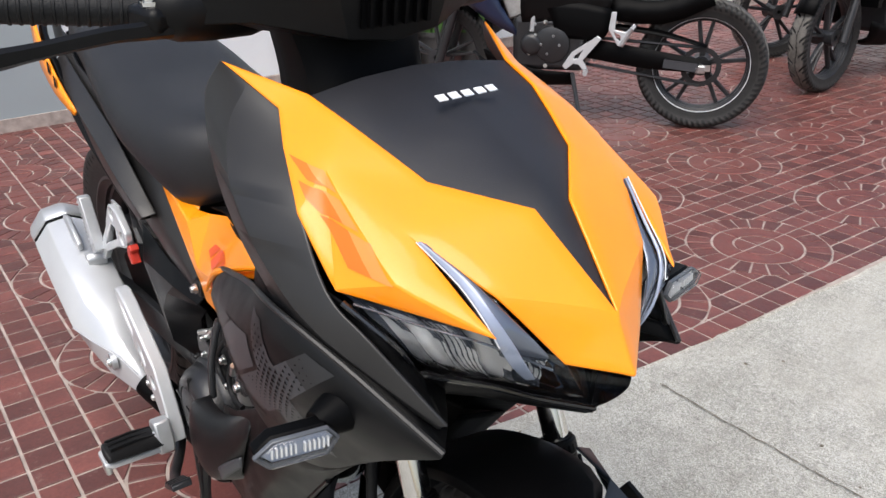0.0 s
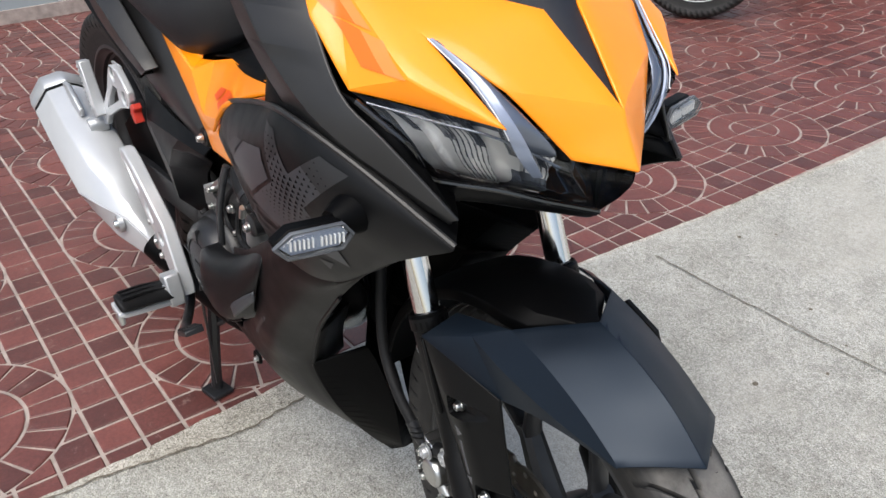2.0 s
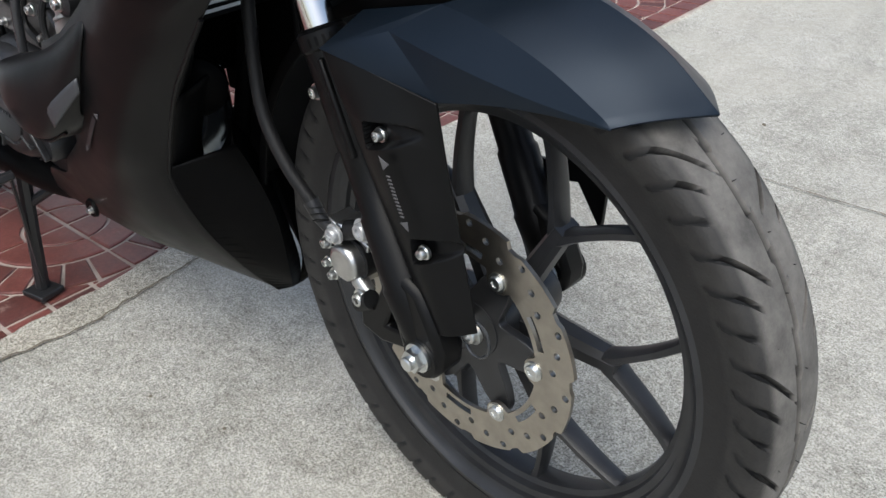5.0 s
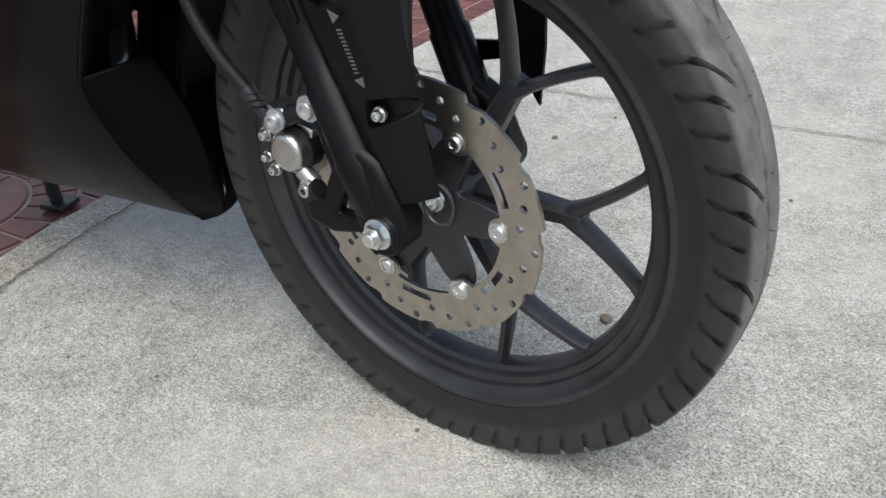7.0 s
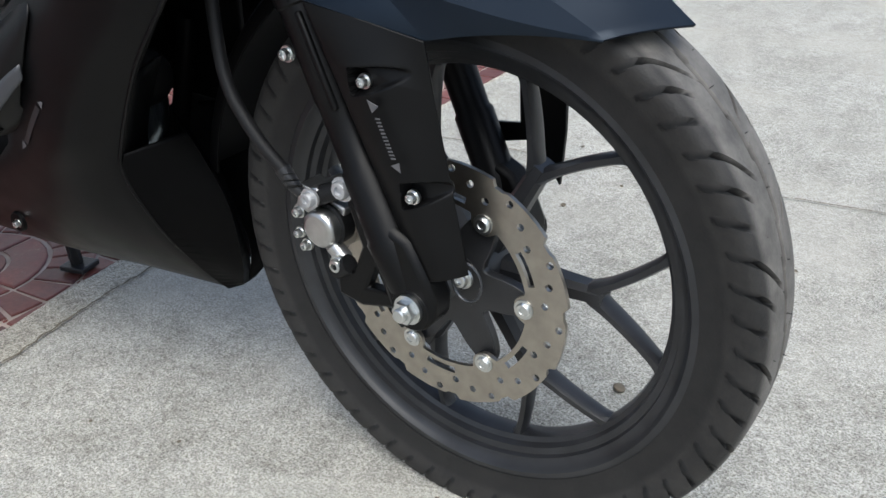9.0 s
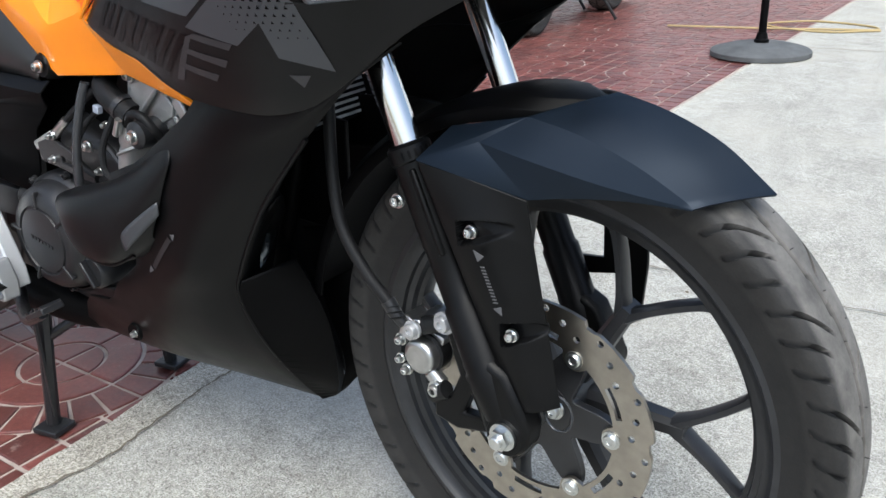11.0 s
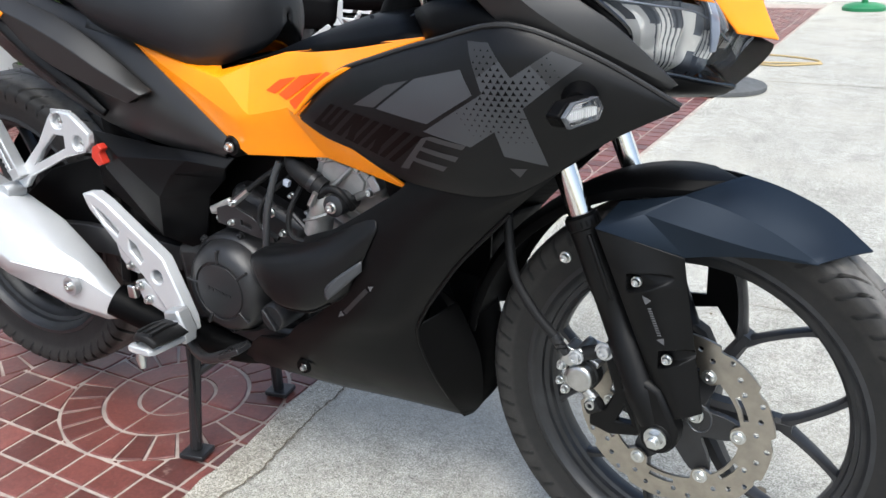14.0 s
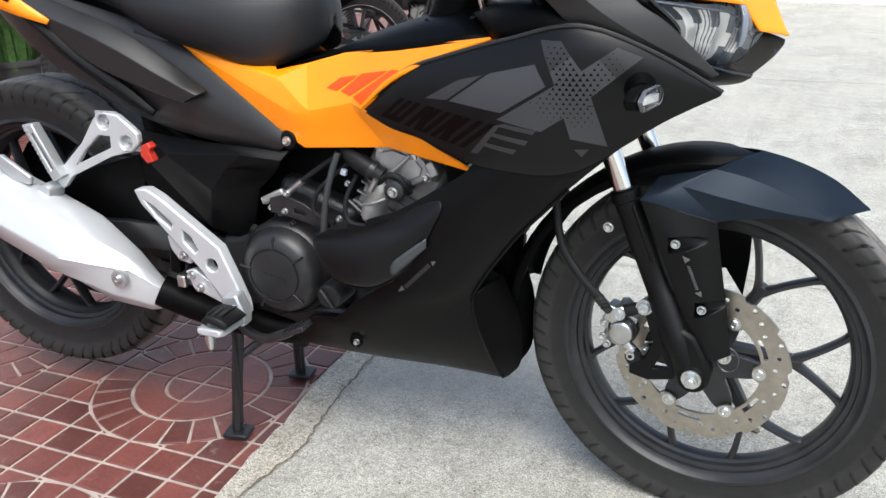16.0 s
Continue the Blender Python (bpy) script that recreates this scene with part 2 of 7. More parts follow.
def tile_material():
    m = bpy.data.materials.new("dark_red_paving_tile")
    m.use_nodes = True
    nt = m.node_tree
    p = nt.nodes["Principled BSDF"]
    g = nt.nodes.new("ShaderNodeNewGeometry")
    isl = nt.nodes.new("ShaderNodeValToRGB")
    isl.color_ramp.elements[0].color, isl.color_ramp.elements[1].color = (0.082, 0.029, 0.025, 1), (0.180, 0.060, 0.050, 1)
    nt.links.new(g.outputs["Random Per Island"], isl.inputs["Fac"])
    blot = ramp_mix(nt, tex(nt, 9, 6, rough=0.7).outputs["Fac"], (0.7, 0.7, 0.7), (1.25, 1.22, 1.2), 0.33, 0.66)
    c = blend(nt, "MULTIPLY", 0.8, isl.outputs["Color"], blot)
    grain = ramp_mix(nt, tex(nt, 130, 6, rough=0.8).outputs["Fac"], (0.72, 0.70, 0.70), (1.22, 1.22, 1.22), 0.35, 0.65)
    c = blend(nt, "MULTIPLY", 0.8, c, grain)
    dust = pale_mask(nt, tex(nt, 5, 7, rough=0.8).outputs["Fac"])
    c = blend(nt, "MIX", dust, c, solid(nt, (0.34, 0.22, 0.19)))
    scuff = ramp_mix(nt, tex(nt, 17, 9, rough=0.82).outputs["Fac"], (0, 0, 0), (0.5, 0.5, 0.5), 0.585, 0.68)
    c = blend(nt, "MIX", scuff, c, solid(nt, (0.32, 0.235, 0.20)))
    nt.links.new(c, p.inputs["Base Color"])
    rr = nt.nodes.new("ShaderNodeMapRange")
    rr.inputs["To Min"].default_value, rr.inputs["To Max"].default_value = 0.2, 0.62
    nt.links.new(tex(nt, 18, 5).outputs["Fac"], rr.inputs["Value"])
    nt.links.new(rr.outputs["Result"], p.inputs["Roughness"])
    b = nt.nodes.new("ShaderNodeBump")
    b.inputs["Strength"].default_value, b.inputs["Distance"].default_value = 0.25, 0.002
    nt.links.new(tex(nt, 60, 5).outputs["Fac"], b.inputs["Height"])
    nt.links.new(b.outputs["Normal"], p.inputs["Normal"])
    return m


def tread_material():
    """Rubber whose crown is scuffed and dusty, its grooves coloured darker for their shade."""
    m = mat("scuffed_tyre_rubber", (0.014, 0.014, 0.0145), 0.62, 0, 0, 0, 12, 0.2, 400, 0.35)
    nt = m.node_tree
    at = nt.nodes.new("ShaderNodeAttribute")
    at.attribute_name = "wear_and_groove_shade"
    n1 = tex(nt, 26, 6, rough=0.7)
    r = nt.nodes.new("ShaderNodeMapRange")
    r.inputs["From Min"].default_value, r.inputs["From Max"].default_value, r.inputs["To Min"].default_value, r.inputs["To Max"].default_value = 0.3, 0.7, 0.35, 1.0
    nt.links.new(n1.outputs["Fac"], r.inputs["Value"])
    mu = nt.nodes.new("ShaderNodeMath")
    mu.operation = "MULTIPLY"
    nt.links.new(at.outputs["Fac"], mu.inputs[0])
    nt.links.new(r.outputs["Result"], mu.inputs[1])
    c = ramp_mix(nt, mu.outputs[0], (0.004, 0.004, 0.0045), (0.16, 0.150, 0.137), 0.0, 1.15)
    nt.links.new(c, nt.nodes["Principled BSDF"].inputs["Base Color"])
    return m


TREAD = tread_material()
CONCRETE = concrete_material()
MORTAR = concrete_material("pale_edge_mortar", (0.425, 0.405, 0.355), (0.50, 0.48, 0.43))
TILE = tile_material()
GROUT = mat("pale_grey_grout", (0.35, 0.295, 0.26), 0.85, 0, 0, 0.25, 25, 0.4, 120)
CRACK = mat("dark_joint_dirt", (0.14, 0.118, 0.088), 0.9, 0, 0, 0.3, 30, 0.4, 120)

# ---- shape helpers ----
BODY = pose(-0.25, -0.01, 0, 0, 0, 12.0)
FORK = BODY.inverted() @ pose(-0.014, 0.026, 0, 0, 0, 7.1)
FLIP = Matrix.Diagonal((1, -1, 1, 1))


def thing(name, m, label, category, group="", kind=""):
    ob = new(name)
    ob.empty_display_size = 0.05
    ob.matrix_world = m
    return tagged(ob, label, category, group, kind)


def finish(bm, sharp=38.0):
    bmesh.ops.recalc_face_normals(bm, faces=bm.faces)
    for f in bm.faces:
        f.smooth = True
    lim = radians(sharp)
    for e in bm.edges:
        e.smooth = not (len(e.link_faces) == 2 and e.calc_face_angle(0) > lim)


def part(name, bm, material, parent, label="", at=None, thick=0.0, bevel=0.0, sharp=38.0, kind=""):
    """One mesh object under a thing or a part, in the thing's own space."""
    if at is not None:
        bm.transform(at)
        if at.determinant() < 0:
            bmesh.ops.reverse_faces(bm, faces=bm.faces)
    finish(bm, sharp)
    me = bpy.data.meshes.new(name)
    bm.to_mesh(me)
    bm.free()
    for m in material if isinstance(material, (list, tuple)) else [material]:
        me.materials.append(m)
    ob = new(name, me)
    ob.parent = parent
    if thick:
        s = ob.modifiers.new("thickness", "SOLIDIFY")
        s.thickness, s.offset = thick, -1
    if bevel:
        b = ob.modifiers.new("edge", "BEVEL")
        b.width, b.segments, b.limit_method, b.angle_limit = bevel, 2, "ANGLE", radians(40)
    return tagged(ob, label, kind=kind)


def spline(pts, n, smooth=True):
    """n + 1 points along a run of points."""
    p = [Vector(q) for q in pts]
    out = []
    for i in range(n + 1):
        s = i / n * (len(p) - 1)
        k = min(int(s), len(p) - 2)
        f = s - k
        a, b = p[k], p[k + 1]
        if not smooth or len(p) < 3:
            out.append(a.lerp(b, f))
            continue
        z = p[k - 1] if k else a * 2 - b
        c = p[k + 2] if k + 2 < len(p) else b * 2 - a
        out.append(0.5 * (2 * a + (b - z) * f + (2 * z - 5 * a + 4 * b - c) * f * f + (3 * a - z - 3 * b + c) * f**3))
    return out


def grid(bm, rows, wrap=False):
    v = [[bm.verts.new(q) for q in r] for r in rows]
    for a, b in zip(v, v[1:]):
        n = len(a)
        for i in range(n if wrap else n - 1):
            bm.faces.new((a[i], a[(i + 1) % n], b[(i + 1) % n], b[i]))
    return v


def loft(rows, nu=0, nv=0, smooth_u=True, smooth_v=True, bm=None):
    """A sheet through rows of points; nu refines along a row, nv from row to row."""
    bm = bm or bmesh.new()
    if nu:
        rows = [spline(r, nu, smooth_u) for r in rows]
    if nv:
        cols = [spline(c, nv, smooth_v) for c in zip(*rows)]
        rows = list(zip(*cols))
    grid(bm, rows)
    return bm


def facets(verts, faces, bm=None):
    bm = bm or bmesh.new()
    v = [bm.verts.new(q) for q in verts]
    for f in faces:
        bm.faces.new([v[i] for i in f])
    return bm


def tube(pts, r, n=10, sub=0, bm=None, caps=True):
    """A round bar along points; r may be a list of radii."""
    bm = bm or bmesh.new()
    rad = r if isinstance(r, (list, tuple)) else [r] * len(pts)
    if sub:
        m = sub * (len(pts) - 1)
        p = spline(pts, m)
        rad = [q.x for q in spline([(x, 0, 0) for x in rad], m, False)]
    else:
        p = [Vector(q) for q in pts]
    rows, up = [], Vector((0.13, 0.31, 0.94))
    for i, q in enumerate(p):
        d = (p[min(i + 1, len(p) - 1)] - p[max(i - 1, 0)]).normalized()
        if abs(d.dot(up)) > 0.95:
            up = Vector((1, 0.1, 0))
        a = d.cross(up).normalized()
        b = d.cross(a)
        up = a.cross(d)
        rows.append([q + rad[i] * (math.cos(t) * a + math.sin(t) * b) for t in (2 * math.pi * k / n for k in range(n))])
    v = grid(bm, rows, True)
    if caps:
        bm.faces.new(v[0][::-1])
        bm.faces.new(v[-1])
    return bm


def lathe(profile, n=32, m=None, bm=None, closed=False):
    """profile: (radius, along) pairs turned round the local y axis."""
    bm = bm or bmesh.new()
    rows = [[(r * math.cos(t), y, r * math.sin(t)) for r, y in profile] for t in (2 * math.pi * k / n for k in range(n))]
    v = [[bm.verts.new(m @ Vector(q) if m is not None else q) for q in r] for r in rows]
    k = len(profile)
    for i in range(n):
        a, b = v[i], v[(i + 1) % n]
        for j in range(k if closed else k - 1):
            bm.faces.new((a[j], a[(j + 1) % k], b[(j + 1) % k], b[j]))
    bmesh.ops.remove_doubles(bm, verts=[q for r in v for q in r], dist=1e-6)
    return bm


def box(size, m=None, bm=None, taper=1.0):
    bm = bm or bmesh.new()
    r = bmesh.ops.create_cube(bm, size=1.0)
    for v in r["verts"]:
        k = taper if v.co.z > 0 else 1.0
        v.co = Vector((v.co.x * size[0] * k, v.co.y * size[1] * k, v.co.z * size[2]))
    if m is not None:
        bmesh.ops.transform(bm, matrix=m, verts=r["verts"])
    return bm


def plate(outer, holes=(), th=0.004, m=None, bm=None):
    """A flat plate with holes, drawn in local x and z, th thick along y."""
    bm = bm or bmesh.new()
    old = set(bm.verts)
    edges = []
    for loop in (outer, *holes):
        v = [bm.verts.new((a, 0, b)) for a, b in loop]
        edges += [bm.edges.new((v[i], v[(i + 1) % len(v)])) for i in range(len(v))]
    faces = [f for f in bmesh.ops.triangle_fill(bm, edges=edges, use_beauty=True)["geom"] if isinstance(f, bmesh.types.BMFace)]
    ex = bmesh.ops.extrude_face_region(bm, geom=faces)["geom"]
    for v in ex:
        if isinstance(v, bmesh.types.BMVert):
            v.co.y += th
    if m is not None:
        bmesh.ops.transform(bm, matrix=m, verts=[v for v in bm.verts if v not in old])
    return bm


def circle(cx, cz, r, n=16, a0=0.0):
    return [(cx + r * math.cos(a0 + 2 * math.pi * k / n), cz + r * math.sin(a0 + 2 * math.pi * k / n)) for k in range(n)]


def ngon_prism(m, r, h, n=6, bm=None):
    return plate(circle(0, 0, r, n), (), h, m, bm)


def bolt(parent, m, r=0.006, name="bolt", material=STEEL, label=""):
    """A bolt head with washer and socket, its face towards local -y."""
    bm = lathe([(0, -0.0045), (r * 0.45, -0.0045), (r * 0.5, -0.0075), (r * 0.85, -0.007), (r, -0.0045), (r, -0.001), (r * 1.35, -0.001), (r * 1.35, 0.002), (0, 0.002)], 14)
    return part(name, bm, material, parent, label, at=m)


def soften(bm, cuts=3, rounds=3):
    """Refines a coarse sheet and rounds its creases, leaving its border where it is."""
    bmesh.ops.triangulate(bm, faces=bm.faces)
    bmesh.ops.subdivide_edges(bm, edges=bm.edges, cuts=cuts, use_grid_fill=True)
    inner = [v for v in bm.verts if not v.is_boundary]
    for _ in range(rounds):
        bmesh.ops.smooth_vert(bm, verts=inner, factor=0.5, use_axis_x=True, use_axis_y=True, use_axis_z=True)
    return bm


def both(fn):
    """Runs a builder for the near side and, mirrored, for the far side."""
    fn(Matrix.Identity(4))
    fn(FLIP)

# ---- setting ----
EDGE = math.hypot(0.2, 1.0)
PAVE = Matrix(((-0.2 / EDGE, -1 / EDGE, 0, 0), (1 / EDGE, -0.2 / EDGE, 0, 0), (0, 0, 1, 0), (0, 0, 0, 1)))  # along the edge, into the tiles
TILE_W, U0, V0 = 0.3125, 0.053, 1.07


def noise_line(u, seed):
    return 0.012 * noise.noise((u * 5, seed, 0)) + 0.007 * noise.noise((u * 23, seed, 3))


def edge_at(u):
    """Distance of the tile edge from the origin line: the mortar strip swells beside the motorcycle."""
    pts = ((-9, 0.79), (-0.5, 0.783), (-0.3, 0.797), (0.0, 0.812), (0.24, 0.834), (0.6, 0.805), (1.3, 0.757), (2.0, 0.738), (9, 0.735))
    for (a, p), (b, q) in zip(pts, pts[1:]):
        if u <= b:
            return p + (q - p) * (u - a) / (b - a)
    return pts[-1][1]


def crack_at(u):
    pts = ((-9, 0.775), (-0.45, 0.775), (-0.33, 0.764), (-0.2, 0.742), (-0.1, 0.722), (0.05, 0.745), (0.13, 0.752), (0.25, 0.757), (0.7, 0.75), (9, 0.70))
    for (a, p), (b, q) in zip(pts, pts[1:]):
        if u <= b:
            return p + (q - p) * (u - a) / (b - a)
    return pts[-1][1]


def build_ground():
    """Concrete apron: one sheet to the horizon, with a broken edge strip and shallow joints."""
    bm = bmesh.new()
    us = [-400, -60, -12, -5] + [-3 + 0.03 * k for k in range(400)] + [9.5, 14, 60, 400]
    vs = [-400, -60, -12, -4, -1.5, -0.5, 0.2, 0.5]
    rows = []
    for u in us:
        e = edge_at(u) + 0.8 * noise_line(u, 1.0)
        near = min(1.0, max(0.0, min((u + 0.62) / 0.16, (0.80 - u) / 0.18)))
        lip = (e - 0.010) * (1 - near) + (crack_at(u) + 0.5 * noise_line(u, 2.0)) * near
        rows.append([PAVE @ Vector((u, v, 0)) for v in vs] + [PAVE @ Vector((u, 0.62 + 0.6 * noise_line(u, 7), 0)), PAVE @ Vector((u, lip, 0.0)), PAVE @ Vector((u, e - 0.004, 0.004)), PAVE @ Vector((u, e, 0.0)), PAVE @ Vector((u, e + 0.004, -0.02))])
    for r in rows:
        r += [r[-1] + PAVE.to_3x3() @ Vector((0, d, 0)) for d in (10, 60, 400)]
    grid(bm, rows)
    n = len(rows[0]) - 1
    for i, f in enumerate(bm.faces):
        f.material_index = 1 if len(vs) + 1 <= i % n <= len(vs) + 3 else 0
    ob = part("ground", bm, [CONCRETE, MORTAR], None, kind="structure")
    tagged(ob, "worn pale grey concrete apron with specks and stains", "ground")
    # joints: a wandering crack beside the edge and saw cuts across the slab
    bm = bmesh.new()

    def strip(pts, w):
        pts = [Vector(p) for p in pts]
        rows = []
        for i, p in enumerate(pts):
            d = (pts[min(i + 1, len(pts) - 1)] - pts[max(i - 1, 0)]).normalized()
            s = Vector((-d.y, d.x, 0)) * w * (0.6 + 0.8 * noise.random())
            rows.append([p + s, p - s])
        grid(bm, rows)

    strip([PAVE @ Vector((u, crack_at(u) + 0.5 * noise_line(u, 2.0) + 0.006 * noise.noise((u * 60, 3.3, 0)), 0.0045)) for u in (-0.46 + 0.006 * k for k in range(180))], 0.0022)
    for u0, w in ((1.012, 0.0017), (4.1, 0.004), (-1.9, 0.005)):
        strip([PAVE @ Vector((u0 + 0.8 * noise_line(v, 4.0 + u0) + 0.003 * noise.noise((v * 70, u0, 0)), v, 0.0045)) for v in (0.69 - 0.01 * k for k in range(540))], w)
    ob = part("expansion_joint", bm, CRACK, None, kind="structure")
    tagged(ob, "dirty joints and cracks in the concrete apron", "joint")


build_ground()


# ---- the motorcycle ----
bike = thing("motorcycle", BODY, "orange and matte black underbone motorcycle parked on its centre stand", "motorcycle")


def tyre_mesh(r0, r1, half, n=960, count=20, floor=None):
    """Tyre turned round y: rows of mesh follow the bent tread grooves, cut in a long, a short and a middle one; scuffed
    crown, grooves coloured dark.
    """
    prof = []
    for k in range(57):
        a = -1 + 2 * k / 56
        prof.append((a, half * 1.06 * math.sin(a * math.pi * 0.70), r0 + (r1 - r0) * (1 - abs(a) ** 2.7) ** 0.62))
    bm = bmesh.new()
    wear_and_groove_shade = bm.verts.layers.float.new("wear_and_groove_shade")
    v = []
    per = n // count
    for i in range(n):
        row = []
        for a, y, r in prof:
            w = abs(a)
            t = 2 * math.pi * i / n - 0.15 * max(0.0, (0.52 - w) / 0.5) ** 1.35 + 0.05 * max(0.0, (w - 0.52) / 0.38)
            k = (i + (per // 2 if a > 0 else 0)) % per
            cut = 0.0
            for k0, lo, hi in ((0, 0.12, 0.86), (per // 3, 0.44, 0.88), (2 * per // 3, 0.30, 0.88)):
                if lo < w < hi and k0 <= k < k0 + 3:
                    cut = 0.0065 * min(1.0, (w - lo) / 0.06, (hi - w) / 0.10)
            zig = 0.05 * (abs((i / per) % 2 - 1) * 2 - 1)
            if abs(a - zig) < 0.022:
                cut = 0.0045
            q = bm.verts.new(((r - cut) * math.cos(t), y, (r - cut) * math.sin(t)))
            if floor is not None and q.co.z < floor:
                q.co.z = floor
            # zero in the cuts: groove shade is coloured in; elsewhere dust and scuffing
            q[wear_and_groove_shade] = 0.0 if cut > 0.001 else max(0.0, min(1.0, (0.46 - w) / 0.12)) * 0.86 + (0.17 if w < 0.90 else 0.08)
            row.append(q)
        v.append(row)
    for i in range(n):
        a, b = v[i], v[(i + 1) % n]
        for j in range(56):
            bm.faces.new((a[j], a[j + 1], b[j + 1], b[j]))
    return bm


def rim_profile(r, w):
    """Closed section of the rim: tyre well outside, stepped barrel inside."""
    well = [(r + 0.012, -w), (r + 0.013, -w + 0.004), (r + 0.004, -w + 0.008), (r - 0.006, -w * 0.55), (r - 0.012, 0), (r - 0.006, w * 0.55), (r + 0.004, w - 0.008), (r + 0.013, w - 0.004), (r + 0.012, w)]
    steps = [(r + 0.005, w + 0.0005), (r + 0.002, w * 0.93), (r - 0.001, w * 0.82), (r - 0.0075, w * 0.76), (r - 0.009, w * 0.62), (r - 0.0155, w * 0.56), (r - 0.0175, w * 0.36), (r - 0.0225, w * 0.28), (r - 0.024, w * 0.12)]
    return well + steps + [(a, -b) for a, b in steps[::-1]]


def bar_between(bm, a, b, wa, wb, ta, tb):
    """A tapered, chamfered spoke from a to b in the wheel's plane (local x, z)."""
    a, b = Vector((a[0], 0, a[1])), Vector((b[0], 0, b[1]))
    d = (b - a).normalized()
    s = Vector((-d.z, 0, d.x))
    rows = []
    for p, w, t in ((a, wa, ta), (b, wb, tb)):
        rows.append([p + s * w * x + Vector((0, t * y, 0)) for x, y in ((-1, -0.5), (-0.55, -1), (0.55, -1), (1, -0.5), (1, 0.5), (0.55, 1), (-0.55, 1), (-1, 0.5))])
    v = grid(bm, rows, True)
    bm.faces.new(v[0][::-1])
    bm.faces.new(v[1])


def wheel(at, rim_r, half, tyre_r, tyre_half, a0, name, floor=None):
    rim = lathe(rim_profile(rim_r, half), 90, None, None, closed=True)
    w = part(name, rim, RIM, bike, "satin black alloy wheel with six forked spokes", at=at)
    hub = lathe([(0.012, -0.05), (0.03, -0.05), (0.034, -0.03), (0.03, 0), (0.034, 0.03), (0.03, 0.05), (0.012, 0.05)], 24, None, None, closed=True)
    part("hub", hub, RIM, w, at=at)
    c = lambda r, x: (r * math.cos(x), r * math.sin(x))
    split = 0.6 * rim_r
    for k in range(6):
        t = radians(a0 + 60 * k)
        sp = bmesh.new()
        bar_between(sp, c(0.02, t), c(split, t), 0.0130, 0.0088, 0.02, 0.013)
        for s in (-1, 1):
            path = []
            for i in range(15):
                f = i / 14
                w0 = 0.0052 + 0.0040 * max(0.0, 1 - f / 0.25) ** 1.5 + 0.0075 * max(0.0, (f - 0.80) / 0.20) ** 2
                path.append((c(split - 0.014 + (rim_r - 0.013 - split + 0.014) * f, t + s * radians(17.6) * (f ** 0.75)), w0, 0.0127 - 0.003 * f))
            rows = []
            for i, (q, w0, h) in enumerate(path):
                a, b = path[max(0, i - 1)][0], path[min(14, i + 1)][0]
                d = Vector((b[0] - a[0], 0, b[1] - a[1])).normalized()
                side = Vector((-d.z, 0, d.x))
                rows.append([Vector((q[0], 0, q[1])) + side * w0 * x + Vector((0, h * y, 0)) for x, y in ((-1, -0.5), (-0.55, -1), (0.55, -1), (1, -0.5), (1, 0.5), (0.55, 1), (-0.55, 1), (-1, 0.5))])
            v = grid(sp, rows, True)
            sp.faces.new(v[0][::-1])
            sp.faces.new(v[-1])
        part("spoke", sp, RIM, w, at=at, sharp=30)
    tyre = part("tyre", tyre_mesh(rim_r + 0.0115, tyre_r, tyre_half, floor=floor), TREAD, w, "black road tyre with slanted grooves and a dusty crown", at=at, sharp=50)
    nibs = bmesh.new()
    for k in range(72):
        t, y = radians(5 * k + 1.3 * (k % 3)), (-0.024, 0.0, 0.023, 0.008)[k % 4]
        r = tyre_r - 0.0015 - 7.0 * y * y
        p, d = Vector((r * math.cos(t), y, r * math.sin(t))), Vector((math.cos(t), 6 * y, math.sin(t)))
        if floor is None or p.z > floor + 0.02:
            tube([p, p + d * (0.003 + 0.004 * random.random())], [0.0006, 0.0003], 4, bm=nibs)
    part("moulding_nib", nibs, RUBBER, tyre, at=at, kind="stuff")
    return w


AT_FW = FORK @ pose(0.010, 0.003, 0.2915)
AT_DISC = FORK @ pose(0.002, 0, 0.287)
front_wheel = wheel(AT_FW, 0.228, 0.037, 0.300, 0.044, 0.0, "front_wheel", -0.291)
AT_RW = pose(-1.10, 0, 0.362)
rear_wheel = wheel(AT_RW, 0.224, 0.058, 0.312, 0.066, 20.0, "rear_wheel")


